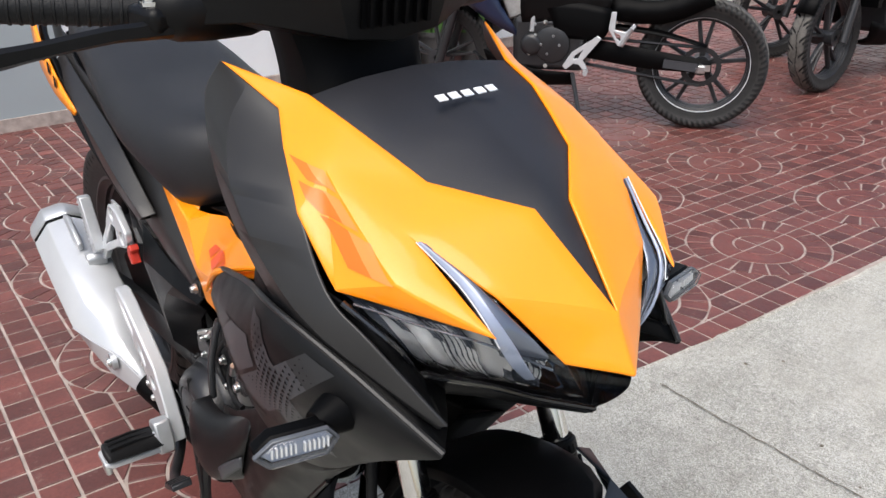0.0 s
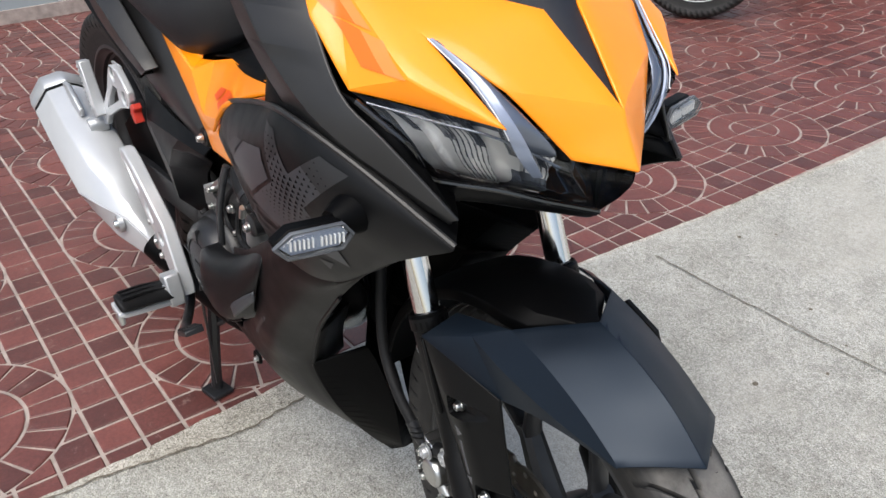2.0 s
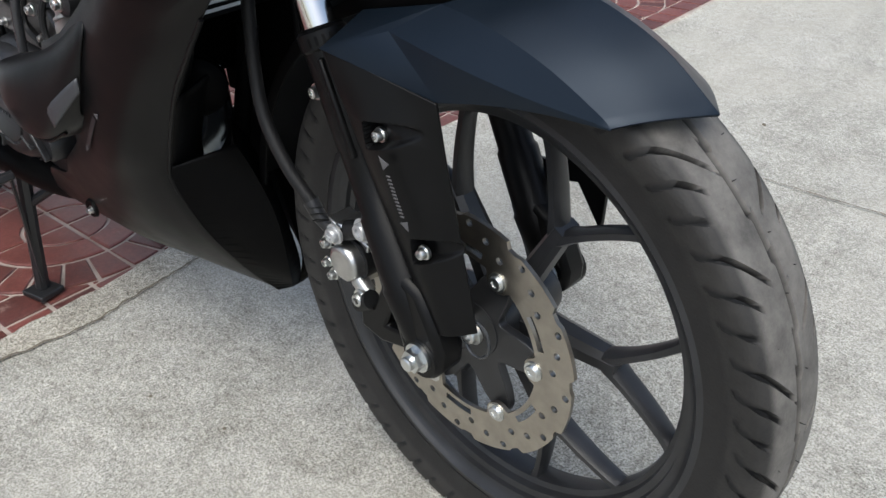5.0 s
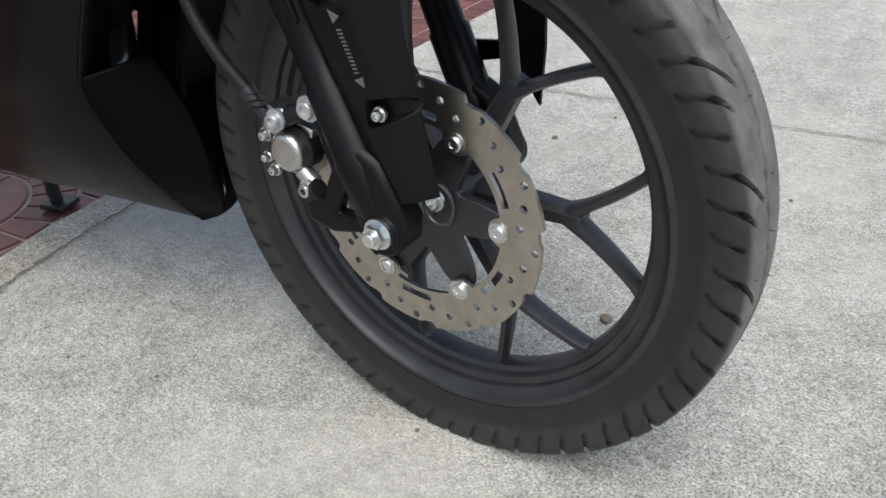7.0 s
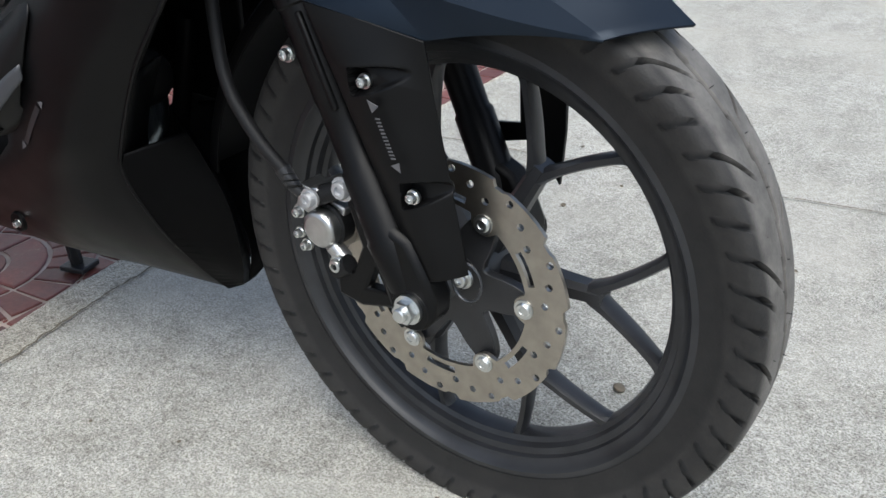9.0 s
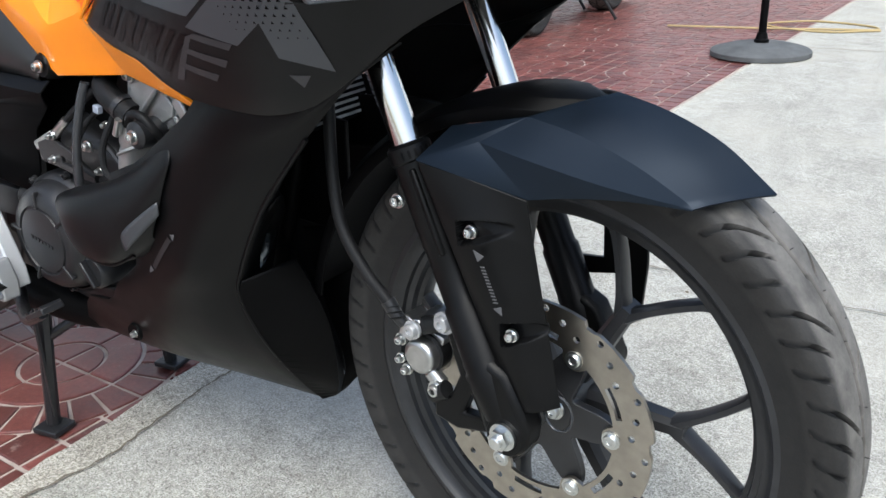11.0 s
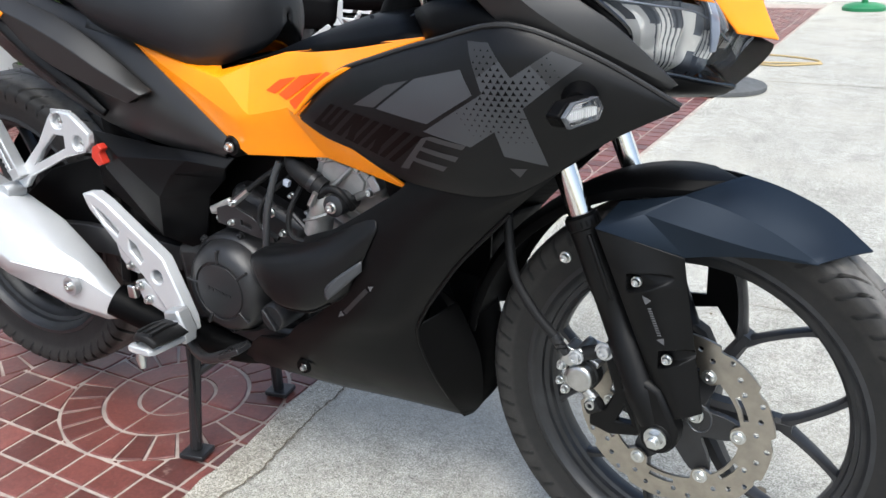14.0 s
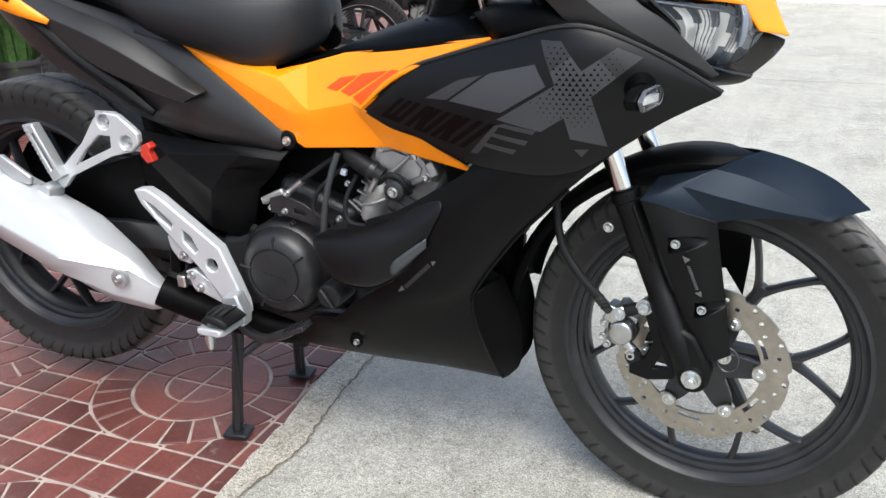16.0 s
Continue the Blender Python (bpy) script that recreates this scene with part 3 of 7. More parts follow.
def brake_disc(at, parent, y, r=0.136, r_in=0.0915, bolts=6, a_bolt=0.0, r_bolt=0.089):
    n = 180
    outer, inner = [], []
    for k in range(n):
        t = 2 * math.pi * k / n
        w = (t * 12 / (2 * math.pi)) % 1.0
        outer.append((t, r - (0.006 if w < 0.14 else 0.0) - 0.0035 * w))
    outer = [(q * math.cos(t), q * math.sin(t)) for t, q in outer]
    for k in range(n):
        t = 2 * math.pi * k / n
        d = min(abs((t - radians(a_bolt + 60 * j) + math.pi) % (2 * math.pi) - math.pi) for j in range(bolts))
        q = r_in - 0.013 * max(0.0, 1 - (d / 0.17) ** 4) if d < 0.17 else r_in
        inner.append((q * math.cos(t), q * math.sin(t)))
    holes = [inner]
    for k in range(36):
        t = 2 * math.pi * (k + 0.5) / 36
        q = (0.111, 0.1185, 0.1265)[k % 3]
        holes.append(circle(q * math.cos(t), q * math.sin(t), 0.0039, 10))
    for j in range(bolts):
        arc = [radians(a_bolt + 60 * j + 15 + 4 * k) for k in range(6)]
        holes.append([(0.1035 * math.cos(x), 0.1035 * math.sin(x)) for x in arc] + [(0.0965 * math.cos(x), 0.0965 * math.sin(x)) for x in arc[::-1]])
    bm = plate(outer, holes, 0.0045, Matrix.Translation((0, y, 0)))
    d = part("brake_disc", bm, DISC, parent, "drilled wave-edged steel brake disc", at=at)
    lobes = []
    for k in range(144):
        t = 2 * math.pi * k / 144
        f = 0.5 + 0.5 * math.cos(6 * (t - radians(a_bolt)))
        q = 0.046 + (r_bolt + 0.006 - 0.046) * f ** 1.1
        lobes.append((q * math.cos(t), q * math.sin(t)))
    part("disc_carrier", plate(lobes, (), 0.010, Matrix.Translation((0, y + 0.008, 0))), RIM, d, "black lobed disc carrier", at=at, bevel=0.002)
    for j in range(bolts):
        t = radians(a_bolt + 60 * j)
        bolt(parent, at @ Matrix.Translation((r_bolt * math.cos(t), y - 0.001, r_bolt * math.sin(t))) @ Matrix.Diagonal((1, 0.45, 1, 1)), 0.0075, "disc_bolt")


brake_disc(AT_DISC, front_wheel, -0.054)

# fork: chromed tubes above black sliders, raked back
TOP = Vector((-0.123, 0, 0.569))
RAKE = Vector((-0.415, 0, 1.0)).normalized()


def fork_leg(side):
    y = -0.093 if side > 0 else 0.094
    o = Vector((0, y, 0))
    bm = tube([TOP + o - RAKE * 0.01, TOP + o + RAKE * 0.30], 0.0155, 24)
    part("fork_tube", bm, CHROME, bike, "polished chrome fork tube", at=FORK)
    ax = Vector((0.0, y, 0.288))
    low = TOP + o - RAKE * 0.29
    bm = tube([TOP + o + RAKE * 0.004, TOP + o, TOP + o - RAKE * 0.014, TOP + o - RAKE * 0.016, TOP + o - RAKE * 0.10, TOP + o - RAKE * 0.105, TOP + o - RAKE * 0.166, TOP + o - RAKE * 0.170, TOP + o - RAKE * 0.236, TOP + o - RAKE * 0.240, low],
              [0.019, 0.0225, 0.0225, 0.0205, 0.0205, 0.0195, 0.0195, 0.0222, 0.0222, 0.0245, 0.020], 22)
    lathe([(0.0, -0.014), (0.021, -0.014), (0.024, -0.009), (0.024, 0.018), (0.0, 0.018)], 20, Matrix.Translation(ax + Vector((0, -0.004 * side, -0.002))), bm)
    slider = part("fork_slider", bm, BLACK, bike, "matte black fork slider", at=FORK)
    foot = plate([(-0.056, 0.356), (-0.030, 0.372), (0.000, 0.356), (0.016, 0.325), (0.027, 0.300), (0.025, 0.276), (0.010, 0.266), (-0.012, 0.268), (-0.026, 0.282), (-0.034, 0.306)], (), 0.034, Matrix.Translation((0, y - 0.017, 0)))
    part("axle_foot", foot, BLACK, slider, "cast black foot of the slider", at=FORK, bevel=0.007)
    part("slider_rib", box((0.006, 0.006, 0.09), Matrix.Translation(TOP + o - RAKE * 0.062 + Vector((0.012, -0.018 * side, 0))) @ pose(0, 0, 0, 0, -22.5, 0)), BLACK, slider, at=FORK, bevel=0.002)
    part("fork_seal", lathe([(0.0155, -0.004), (0.02, -0.004), (0.0225, 0.004), (0.0225, 0.012), (0.0155, 0.012)], 20, Matrix.Translation(TOP + o) @ RAKE.to_track_quat("Y", "Z").to_matrix().to_4x4() @ Matrix.Scale(-1, 4, (0, 1, 0))), DEEP, bike, at=FORK)


fork_leg(1)
fork_leg(-1)

# axle nut
nut = ngon_prism(FORK @ pose(0, -0.123, 0.288), 0.0118, 0.010)
lathe([(0, -0.006), (0.006, -0.006), (0.0072, -0.005), (0.0072, 0.002), (0, 0.002)], 14, FORK @ pose(0, -0.123, 0.288), nut)
lathe([(0, -0.0005), (0.0152, -0.0005), (0.0152, 0.003), (0, 0.003)], 20, FORK @ pose(0, -0.114, 0.288), nut)
part("axle_nut", nut, STEEL, bike, "zinc-plated axle nut with washer")
part("axle_spacer", lathe([(0.0, -0.095), (0.016, -0.095), (0.016, -0.045), (0.0, -0.045)], 18, Matrix.Translation((0, 0, 0.288))), STEEL, bike, at=FORK)

# front fender: faceted shell over the tyre
TOP_PANEL = [
    [(0.160, -0.062, 0.549), (0.1845, -0.031, 0.5522), (0.207, 0, 0.552)],
    [(0.105, -0.0635, 0.578), (0.1325, -0.032, 0.5850), (0.158, 0, 0.589)],
    [(0.048, -0.065, 0.598), (0.0775, -0.0325, 0.6062), (0.105, 0, 0.612)],
    [(-0.001, -0.067, 0.608), (0.0275, -0.0335, 0.6170), (0.055, 0, 0.624)]]

RIDGE_A = [(-0.001, -0.067, 0.608), (0.048, -0.065, 0.598), (0.105, -0.0635, 0.578), (0.160, -0.062, 0.549)]
RIDGE_B = [(-0.042, -0.087, 0.583), (0.018, -0.086, 0.572), (0.088, -0.076, 0.558), (0.1595, -0.0625, 0.548)]
HEM = [(0.013, -0.088, 0.536), (0.055, -0.080, 0.543), (0.105, -0.072, 0.547), (0.159, -0.0635, 0.5465)]


def fender_half(side):
    """Patches that meet at crisp ridges: top, upper band, lower band and the flank back to the slider."""
    bm = loft([spline(r, 6) for r in TOP_PANEL], 0, 18)
    loft([RIDGE_A, RIDGE_B], 18, 0, bm=bm)
    loft([RIDGE_B, HEM], 18, 0, bm=bm)
    for quad in ([(-0.042, -0.087, 0.583), (0.013, -0.088, 0.536), (-0.093, -0.1195, 0.566)], [(-0.001, -0.067, 0.608), (-0.042, -0.087, 0.583), (-0.093, -0.1195, 0.566), (-0.075, -0.084, 0.594)]):
        facets(quad, [tuple(range(len(quad)))], bm)
    bm.transform(side)
    return bm


fb = fender_half(Matrix.Identity(4))
tmp = bpy.data.meshes.new("half")
h2 = fender_half(FLIP)
bmesh.ops.reverse_faces(h2, faces=h2.faces)
h2.to_mesh(tmp)
h2.free()
fb.from_mesh(tmp)
bmesh.ops.remove_doubles(fb, verts=fb.verts, dist=0.0014)
part("front_fender", fb, FENDER, bike, "satin black angular front fender, tinted blue for the sky's reflection", at=FORK, thick=0.003, bevel=0.0012, sharp=9)

# recessed black saddle of the fender between the tubes, and its rear mud flap arc
arc = []
for k in range(19):
    t = radians(79 + 91 * k / 18)
    r = 0.337 - 0.005 * max(0, 1 - k / 4)
    w = (0.006, 0.022, 0.052)[k] if k < 3 else 0.060
    c, s = math.cos(t), math.sin(t)
    arc.append([(r * c * q, y, 0.288 + r * s * q) for y, q in ((-w, 0.925), (-w * 0.98, 0.965), (-w * 0.72, 0.993), (0, 1.0), (w * 0.72, 0.993), (w * 0.98, 0.965), (w, 0.925))])
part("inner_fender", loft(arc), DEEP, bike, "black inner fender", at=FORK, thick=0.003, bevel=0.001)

# brake-side fork guard: a bowed sheet with two scooped pockets that hold its bolts
POCKETS = (((-0.050, 0.492), (0.004, 0.513)), ((-0.005, 0.393), (0.040, 0.414)))


def guard_point(s, v):
    top = Vector((-0.094, -0.1170, 0.567)).lerp(Vector((0.013, -0.090, 0.536)), s)
    low = Vector((0.006, -0.098, 0.316)).lerp(Vector((0.050, -0.084, 0.326)), s)
    p = top.lerp(low, v)
    p.y -= 0.011 * math.sin(math.pi * s) * min(1.0, 5 * v)
    for (xa, za), (xb, zb) in POCKETS:
        f = (p.x - xa) / (xb - xa)
        mid = za + (zb - za) * (0.35 + 0.5 * f)
        h = 0.0125 * max(0.0, 1 - 0.75 * max(0.0, f) ** 2)
        if 0 <= f <= 1 and abs(p.z - mid) < h:
            p.y += 0.016 * (1 - f) ** 0.8 * min(1.0, (h - abs(p.z - mid)) / 0.003)
    return p


guard = bmesh.new()
grid(guard, [[guard_point(i / 64, j / 150) for i in range(65)] for j in range(151)])
part("fork_guard", guard, BLACK, bike, "matte black fork guard with scooped bolt pockets", at=FORK, thick=0.003, sharp=45)
bolt(bike, FORK @ pose(-0.041, -0.1035, 0.499), 0.0052, "guard_bolt")
bolt(bike, FORK @ pose(0.004, -0.1015, 0.400), 0.0052, "guard_bolt")
bolt(bike, FORK @ pose(-0.146, -0.088, 0.506), 0.006, "fender_bolt")
bolt(bike, FORK @ pose(-0.083, -0.09, 0.282), 0.0085, "caliper_bracket_bolt")


def mirror_facets(verts, faces):
    """Facets of one side and their mirror image, joined on the centre line."""
    bm = facets(verts, faces)
    facets([(x, -y, z) for x, y, z in verts], [f[::-1] for f in faces], bm)
    bmesh.ops.remove_doubles(bm, verts=bm.verts, dist=0.0008)
    return bm


# front mask
A_, B_, L_, K_, J_ = (-0.106, -0.170, 1.018), (-0.022, -0.151, 0.982), (-0.010, -0.123, 0.993), (0.132, -0.086, 0.934), (0.202, -0.021, 0.913)
I_, H_, G_, S_, E_ = (0.286, 0.0, 0.838), (0.311, 0.0, 0.786), (0.272, -0.047, 0.797), (0.232, -0.09, 0.860), (0.171, -0.126, 0.900)
C_, D_, X_ = (0.130, -0.186, 0.856), (0.257, -0.109, 0.837), (0.190, -0.160, 0.874)
COWL = (
    [A_, B_, L_, K_, J_, I_, H_, G_, S_, E_, C_, D_, X_, (0.07, -0.155, 0.945), (0.016, -0.168, 0.956), (0.075, -0.188, 0.912), (0.045, -0.114, 0.976), (0.090, -0.100, 0.955)],
    [(0, 1, 2), (1, 14, 13), (1, 13, 2), (2, 13, 16), (16, 13, 17), (17, 13, 3), (13, 9, 3), (14, 15, 13), (15, 10, 13), (10, 12, 13), (12, 9, 13), (10, 11, 12), (12, 11, 9), (3, 9, 8, 4), (4, 8, 7, 5), (5, 7, 6)])
part("headlight_cowl", soften(mirror_facets(*COWL), 4, 1), ORANGE, bike, "glossy orange headlight cowl", thick=0.004, bevel=0.002, sharp=13)
part("centre_panel", mirror_facets(
    [(-0.014, 0, 1.002), (-0.016, -0.062, 0.998), (-0.012, -0.121, 0.9905), (0.132, -0.0845, 0.9315), (0.202, -0.0195, 0.9105), (0.284, 0, 0.834), (0.09, 0, 0.977), (0.175, 0, 0.936), (0.07, -0.078, 0.965), (0.045, -0.112, 0.9735), (0.090, -0.0985, 0.9525)],
    [(0, 1, 8, 6), (1, 2, 9, 8), (9, 10, 8), (10, 3, 8), (6, 8, 3, 7), (7, 3, 4), (7, 4, 5)]), MASK, bike, "grained black centre panel of the front mask", thick=0.003, bevel=0.002, sharp=89)


def upper_panel(side):
    bm = loft([
        [A_, (-0.064, -0.1605, 1.000), (-0.024, -0.148, 0.981)],
        [(-0.118, -0.186, 0.985), (-0.060, -0.188, 0.962), (0.011, -0.163, 0.956)],
        [(-0.072, -0.205, 0.93), (0.0, -0.216, 0.915), (0.072, -0.184, 0.914)],
        [(0.0, -0.212, 0.862), (0.062, -0.214, 0.855), (0.122, -0.19, 0.853)],
        [(0.080, -0.196, 0.795), (0.125, -0.198, 0.81), (0.168, -0.176, 0.818)],
        [(0.222, -0.146, 0.745), (0.226, -0.146, 0.75), (0.231, -0.142, 0.752)]], 0, 20)
    part("side_fairing", bm, CHARCOAL, bike, "satin charcoal upper side fairing", at=side, thick=0.004, bevel=0.002, sharp=12)


both(upper_panel)

# shroud with the graphics
SHROUD = [
    [(-0.287, -0.152, 0.683), (-0.215, -0.164, 0.742), (-0.131, -0.178, 0.772), (-0.043, -0.193, 0.797), (0.057, -0.214, 0.819), (0.146, -0.19, 0.787), (0.236, -0.152, 0.731)],
    [(-0.285, -0.156, 0.678), (-0.205, -0.178, 0.724), (-0.12, -0.197, 0.745), (-0.035, -0.215, 0.766), (0.06, -0.224, 0.787), (0.146, -0.199, 0.764), (0.234, -0.155, 0.726)],
    [(-0.27, -0.159, 0.670), (-0.19, -0.183, 0.70), (-0.11, -0.204, 0.712), (-0.03, -0.221, 0.722), (0.055, -0.222, 0.733), (0.13, -0.200, 0.727), (0.205, -0.164, 0.712)],
    [(-0.235, -0.163, 0.655), (-0.17, -0.183, 0.664), (-0.10, -0.202, 0.667), (-0.035, -0.212, 0.672), (0.035, -0.209, 0.681), (0.10, -0.192, 0.688), (0.165, -0.172, 0.69)],
    [(-0.186, -0.170, 0.646), (-0.145, -0.178, 0.628), (-0.095, -0.188, 0.617), (-0.04, -0.192, 0.612), (0.015, -0.188, 0.610), (0.065, -0.178, 0.622), (0.115, -0.172, 0.655)],
]


def shroud(side):
    part("radiator_shroud", loft(SHROUD, 18, 12, True, True), PANEL, bike, "matte black radiator shroud with dark graphics", at=side, thick=0.004, bevel=0.002, sharp=40)
    # paler tube: the highlight of the chamfered top edge put into colour
    part("shroud_edge_highlight", tube([Vector(p) + Vector((0, 0.001, 0.0005)) for p in SHROUD[0]], 0.0034, 8, 6), CHARCOAL, bike, "paler grey tube painting the highlight along the shroud edge", at=side)


both(shroud)


COWL_ROWS = [
    [(0.15, -0.158, 0.682), (0.06, -0.172, 0.650), (-0.03, -0.178, 0.645), (-0.10, -0.168, 0.632)],
    [(0.115, -0.172, 0.655), (0.045, -0.181, 0.612), (-0.04, -0.190, 0.612), (-0.110, -0.175, 0.604)],
    [(0.04, -0.168, 0.585), (-0.03, -0.180, 0.565), (-0.10, -0.185, 0.556), (-0.165, -0.168, 0.567)],
    [(0.0, -0.163, 0.543), (-0.07, -0.180, 0.525), (-0.15, -0.180, 0.517), (-0.236, -0.163, 0.523)],
    [(-0.047, -0.156, 0.491), (-0.12, -0.176, 0.468), (-0.20, -0.176, 0.455), (-0.30, -0.160, 0.49)],
    [(-0.105, -0.140, 0.409), (-0.15, -0.168, 0.402), (-0.2, -0.172, 0.399), (-0.262, -0.162, 0.402)],
    [(-0.122, -0.133, 0.365), (-0.18, -0.155, 0.358), (-0.25, -0.160, 0.352), (-0.332, -0.15, 0.345)],
    [(-0.115, -0.108, 0.295), (-0.19, -0.132, 0.29), (-0.27, -0.142, 0.293), (-0.37, -0.14, 0.308)],
    [(-0.108, -0.070, 0.23), (-0.19, -0.098, 0.236), (-0.29, -0.12, 0.245), (-0.43, -0.135, 0.295)],
    [(-0.105, -0.030, 0.176), (-0.20, -0.07, 0.203), (-0.32, -0.095, 0.215), (-0.50, -0.10, 0.222)],
]


def lower_cowl(side):
    bm = loft(COWL_ROWS, 12, 24)
    part("lower_cowl", bm, SATIN, bike, "matte black lower side cowl", at=side, thick=0.004, bevel=0.002, sharp=45)
    part("cowl_lip", tube([Vector(r[0]) + Vector((0.0005, -0.0005, 0)) for r in COWL_ROWS[2:9]], 0.0026, 8, 4), SATIN, bike, "rolled edge of the cowl", at=side)
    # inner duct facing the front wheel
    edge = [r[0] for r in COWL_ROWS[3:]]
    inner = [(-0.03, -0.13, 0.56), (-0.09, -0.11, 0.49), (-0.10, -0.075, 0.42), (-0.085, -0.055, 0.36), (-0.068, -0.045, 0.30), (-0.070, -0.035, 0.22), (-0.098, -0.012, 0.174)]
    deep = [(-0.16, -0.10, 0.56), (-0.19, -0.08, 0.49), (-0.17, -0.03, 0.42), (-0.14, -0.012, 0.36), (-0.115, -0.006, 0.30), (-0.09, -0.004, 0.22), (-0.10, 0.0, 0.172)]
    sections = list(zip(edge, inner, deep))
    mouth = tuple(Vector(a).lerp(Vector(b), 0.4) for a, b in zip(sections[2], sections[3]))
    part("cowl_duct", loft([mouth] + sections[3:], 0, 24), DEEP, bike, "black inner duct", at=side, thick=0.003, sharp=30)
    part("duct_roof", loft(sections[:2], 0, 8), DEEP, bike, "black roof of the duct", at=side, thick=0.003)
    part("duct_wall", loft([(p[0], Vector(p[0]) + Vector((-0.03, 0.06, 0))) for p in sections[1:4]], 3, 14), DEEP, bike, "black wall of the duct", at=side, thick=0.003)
    # side scoop bulging over the engine
    rows = [
        [(-0.376, -0.150, 0.470), (-0.329, -0.160, 0.484), (-0.278, -0.165, 0.498), (-0.225, -0.166, 0.522), (-0.165, -0.166, 0.560)],
        [(-0.383, -0.178, 0.464), (-0.335, -0.192, 0.472), (-0.28, -0.196, 0.484), (-0.215, -0.188, 0.505), (-0.152, -0.180, 0.542)],
        [(-0.372, -0.187, 0.440), (-0.335, -0.202, 0.440), (-0.28, -0.206, 0.448), (-0.215, -0.196, 0.474), (-0.165, -0.182, 0.512)],
        [(-0.358, -0.186, 0.412), (-0.325, -0.199, 0.409), (-0.275, -0.203, 0.412), (-0.225, -0.194, 0.438), (-0.184, -0.181, 0.476)],
        [(-0.348, -0.176, 0.399), (-0.32, -0.188, 0.397), (-0.272, -0.190, 0.399), (-0.236, -0.184, 0.416), (-0.205, -0.177, 0.442)],
        [(-0.345, -0.155, 0.396), (-0.32, -0.160, 0.394), (-0.27, -0.16, 0.396), (-0.23, -0.165, 0.414), (-0.200, -0.170, 0.440)]]
    part("scoop_lip", tube([Vector(p) + Vector((0, -0.001, -0.001)) for p in rows[4][:4]], 0.0022, 8, 5), SATIN, bike, "raised lip under the scoop", at=side)
    # no vane here: grey sheet paints the brightness seen through the scoop's gap
    part("scoop_gap_sheet", loft([[(-0.236, -0.198, 0.432), (-0.228, -0.201, 0.452), (-0.196, -0.193, 0.478), (-0.176, -0.186, 0.492)], [(-0.231, -0.199, 0.427), (-0.214, -0.197, 0.441), (-0.194, -0.191, 0.460), (-0.177, -0.186, 0.476)]], 9, 3), GREY_DECAL, bike, "grey sheet standing in for the bright gap in the scoop mouth", at=side, thick=0.002)
    bm = loft(rows, 16, 15)
    part("side_scoop", bm, PANEL, bike, "rounded matte black engine scoop", at=side, thick=0.003, bevel=0.0015, sharp=45)


both(lower_cowl)


SIDE_PANEL = ([(-0.684, -0.086, 0.772), (-0.492, -0.080, 0.742), (-0.477, -0.090, 0.724), (-0.417, -0.094, 0.737), (-0.343, -0.098, 0.757), (-0.259, -0.118, 0.768), (-0.078, -0.152, 0.795), (-0.074, -0.160, 0.780), (-0.21, -0.163, 0.738), (-0.288, -0.157, 0.681), (-0.18, -0.168, 0.640), (-0.1, -0.170, 0.598), (-0.257, -0.136, 0.618),
                (-0.418, -0.120, 0.602), (-0.455, -0.113, 0.618), (-0.415, -0.124, 0.630), (-0.428, -0.128, 0.658), (-0.464, -0.116, 0.716), (-0.317, -0.144, 0.686), (-0.401, -0.132, 0.666), (-0.655, -0.095, 0.757), (-0.490, -0.094, 0.729)],
               [(0, 1, 21, 20), (20, 21, 17), (20, 17, 16), (0, 20, 16, 14), (14, 16, 15), (14, 15, 13), (1, 2, 21), (21, 2, 17), (2, 3, 19, 17), (17, 19, 16), (3, 4, 18, 19), (4, 5, 18), (5, 6, 7, 8), (5, 8, 18), (8, 9, 18), (16, 19, 15), (15, 19, 12, 13), (19, 18, 12), (18, 9, 10, 12), (10, 11, 12)])


def orange_side(side):
    bm = soften(facets(*SIDE_PANEL), 5, 1)
    part("side_panel", bm, ORANGE, bike, "glossy orange side panel with red slashes", at=side, thick=0.004, bevel=0.002, sharp=13)
    part("panel_lip", tube([(-0.078, -0.160, 0.793), (-0.135, -0.166, 0.775), (-0.206, -0.1665, 0.745), (-0.245, -0.164, 0.722), (-0.289, -0.160, 0.684)], [0.0025, 0.004, 0.0045, 0.004, 0.0025], 8, 5), ORANGE, bike, "raised orange lip along the shroud", at=side)
    part("seam_trim", loft([[(-0.755, -0.094, 0.795), (-0.688, -0.088, 0.777)], [(-0.757, -0.100, 0.778), (-0.690, -0.094, 0.764)]], 4, 2), CHARCOAL, bike, "grey seam trim under the seat", at=side, thick=0.004, bevel=0.001)


both(orange_side)


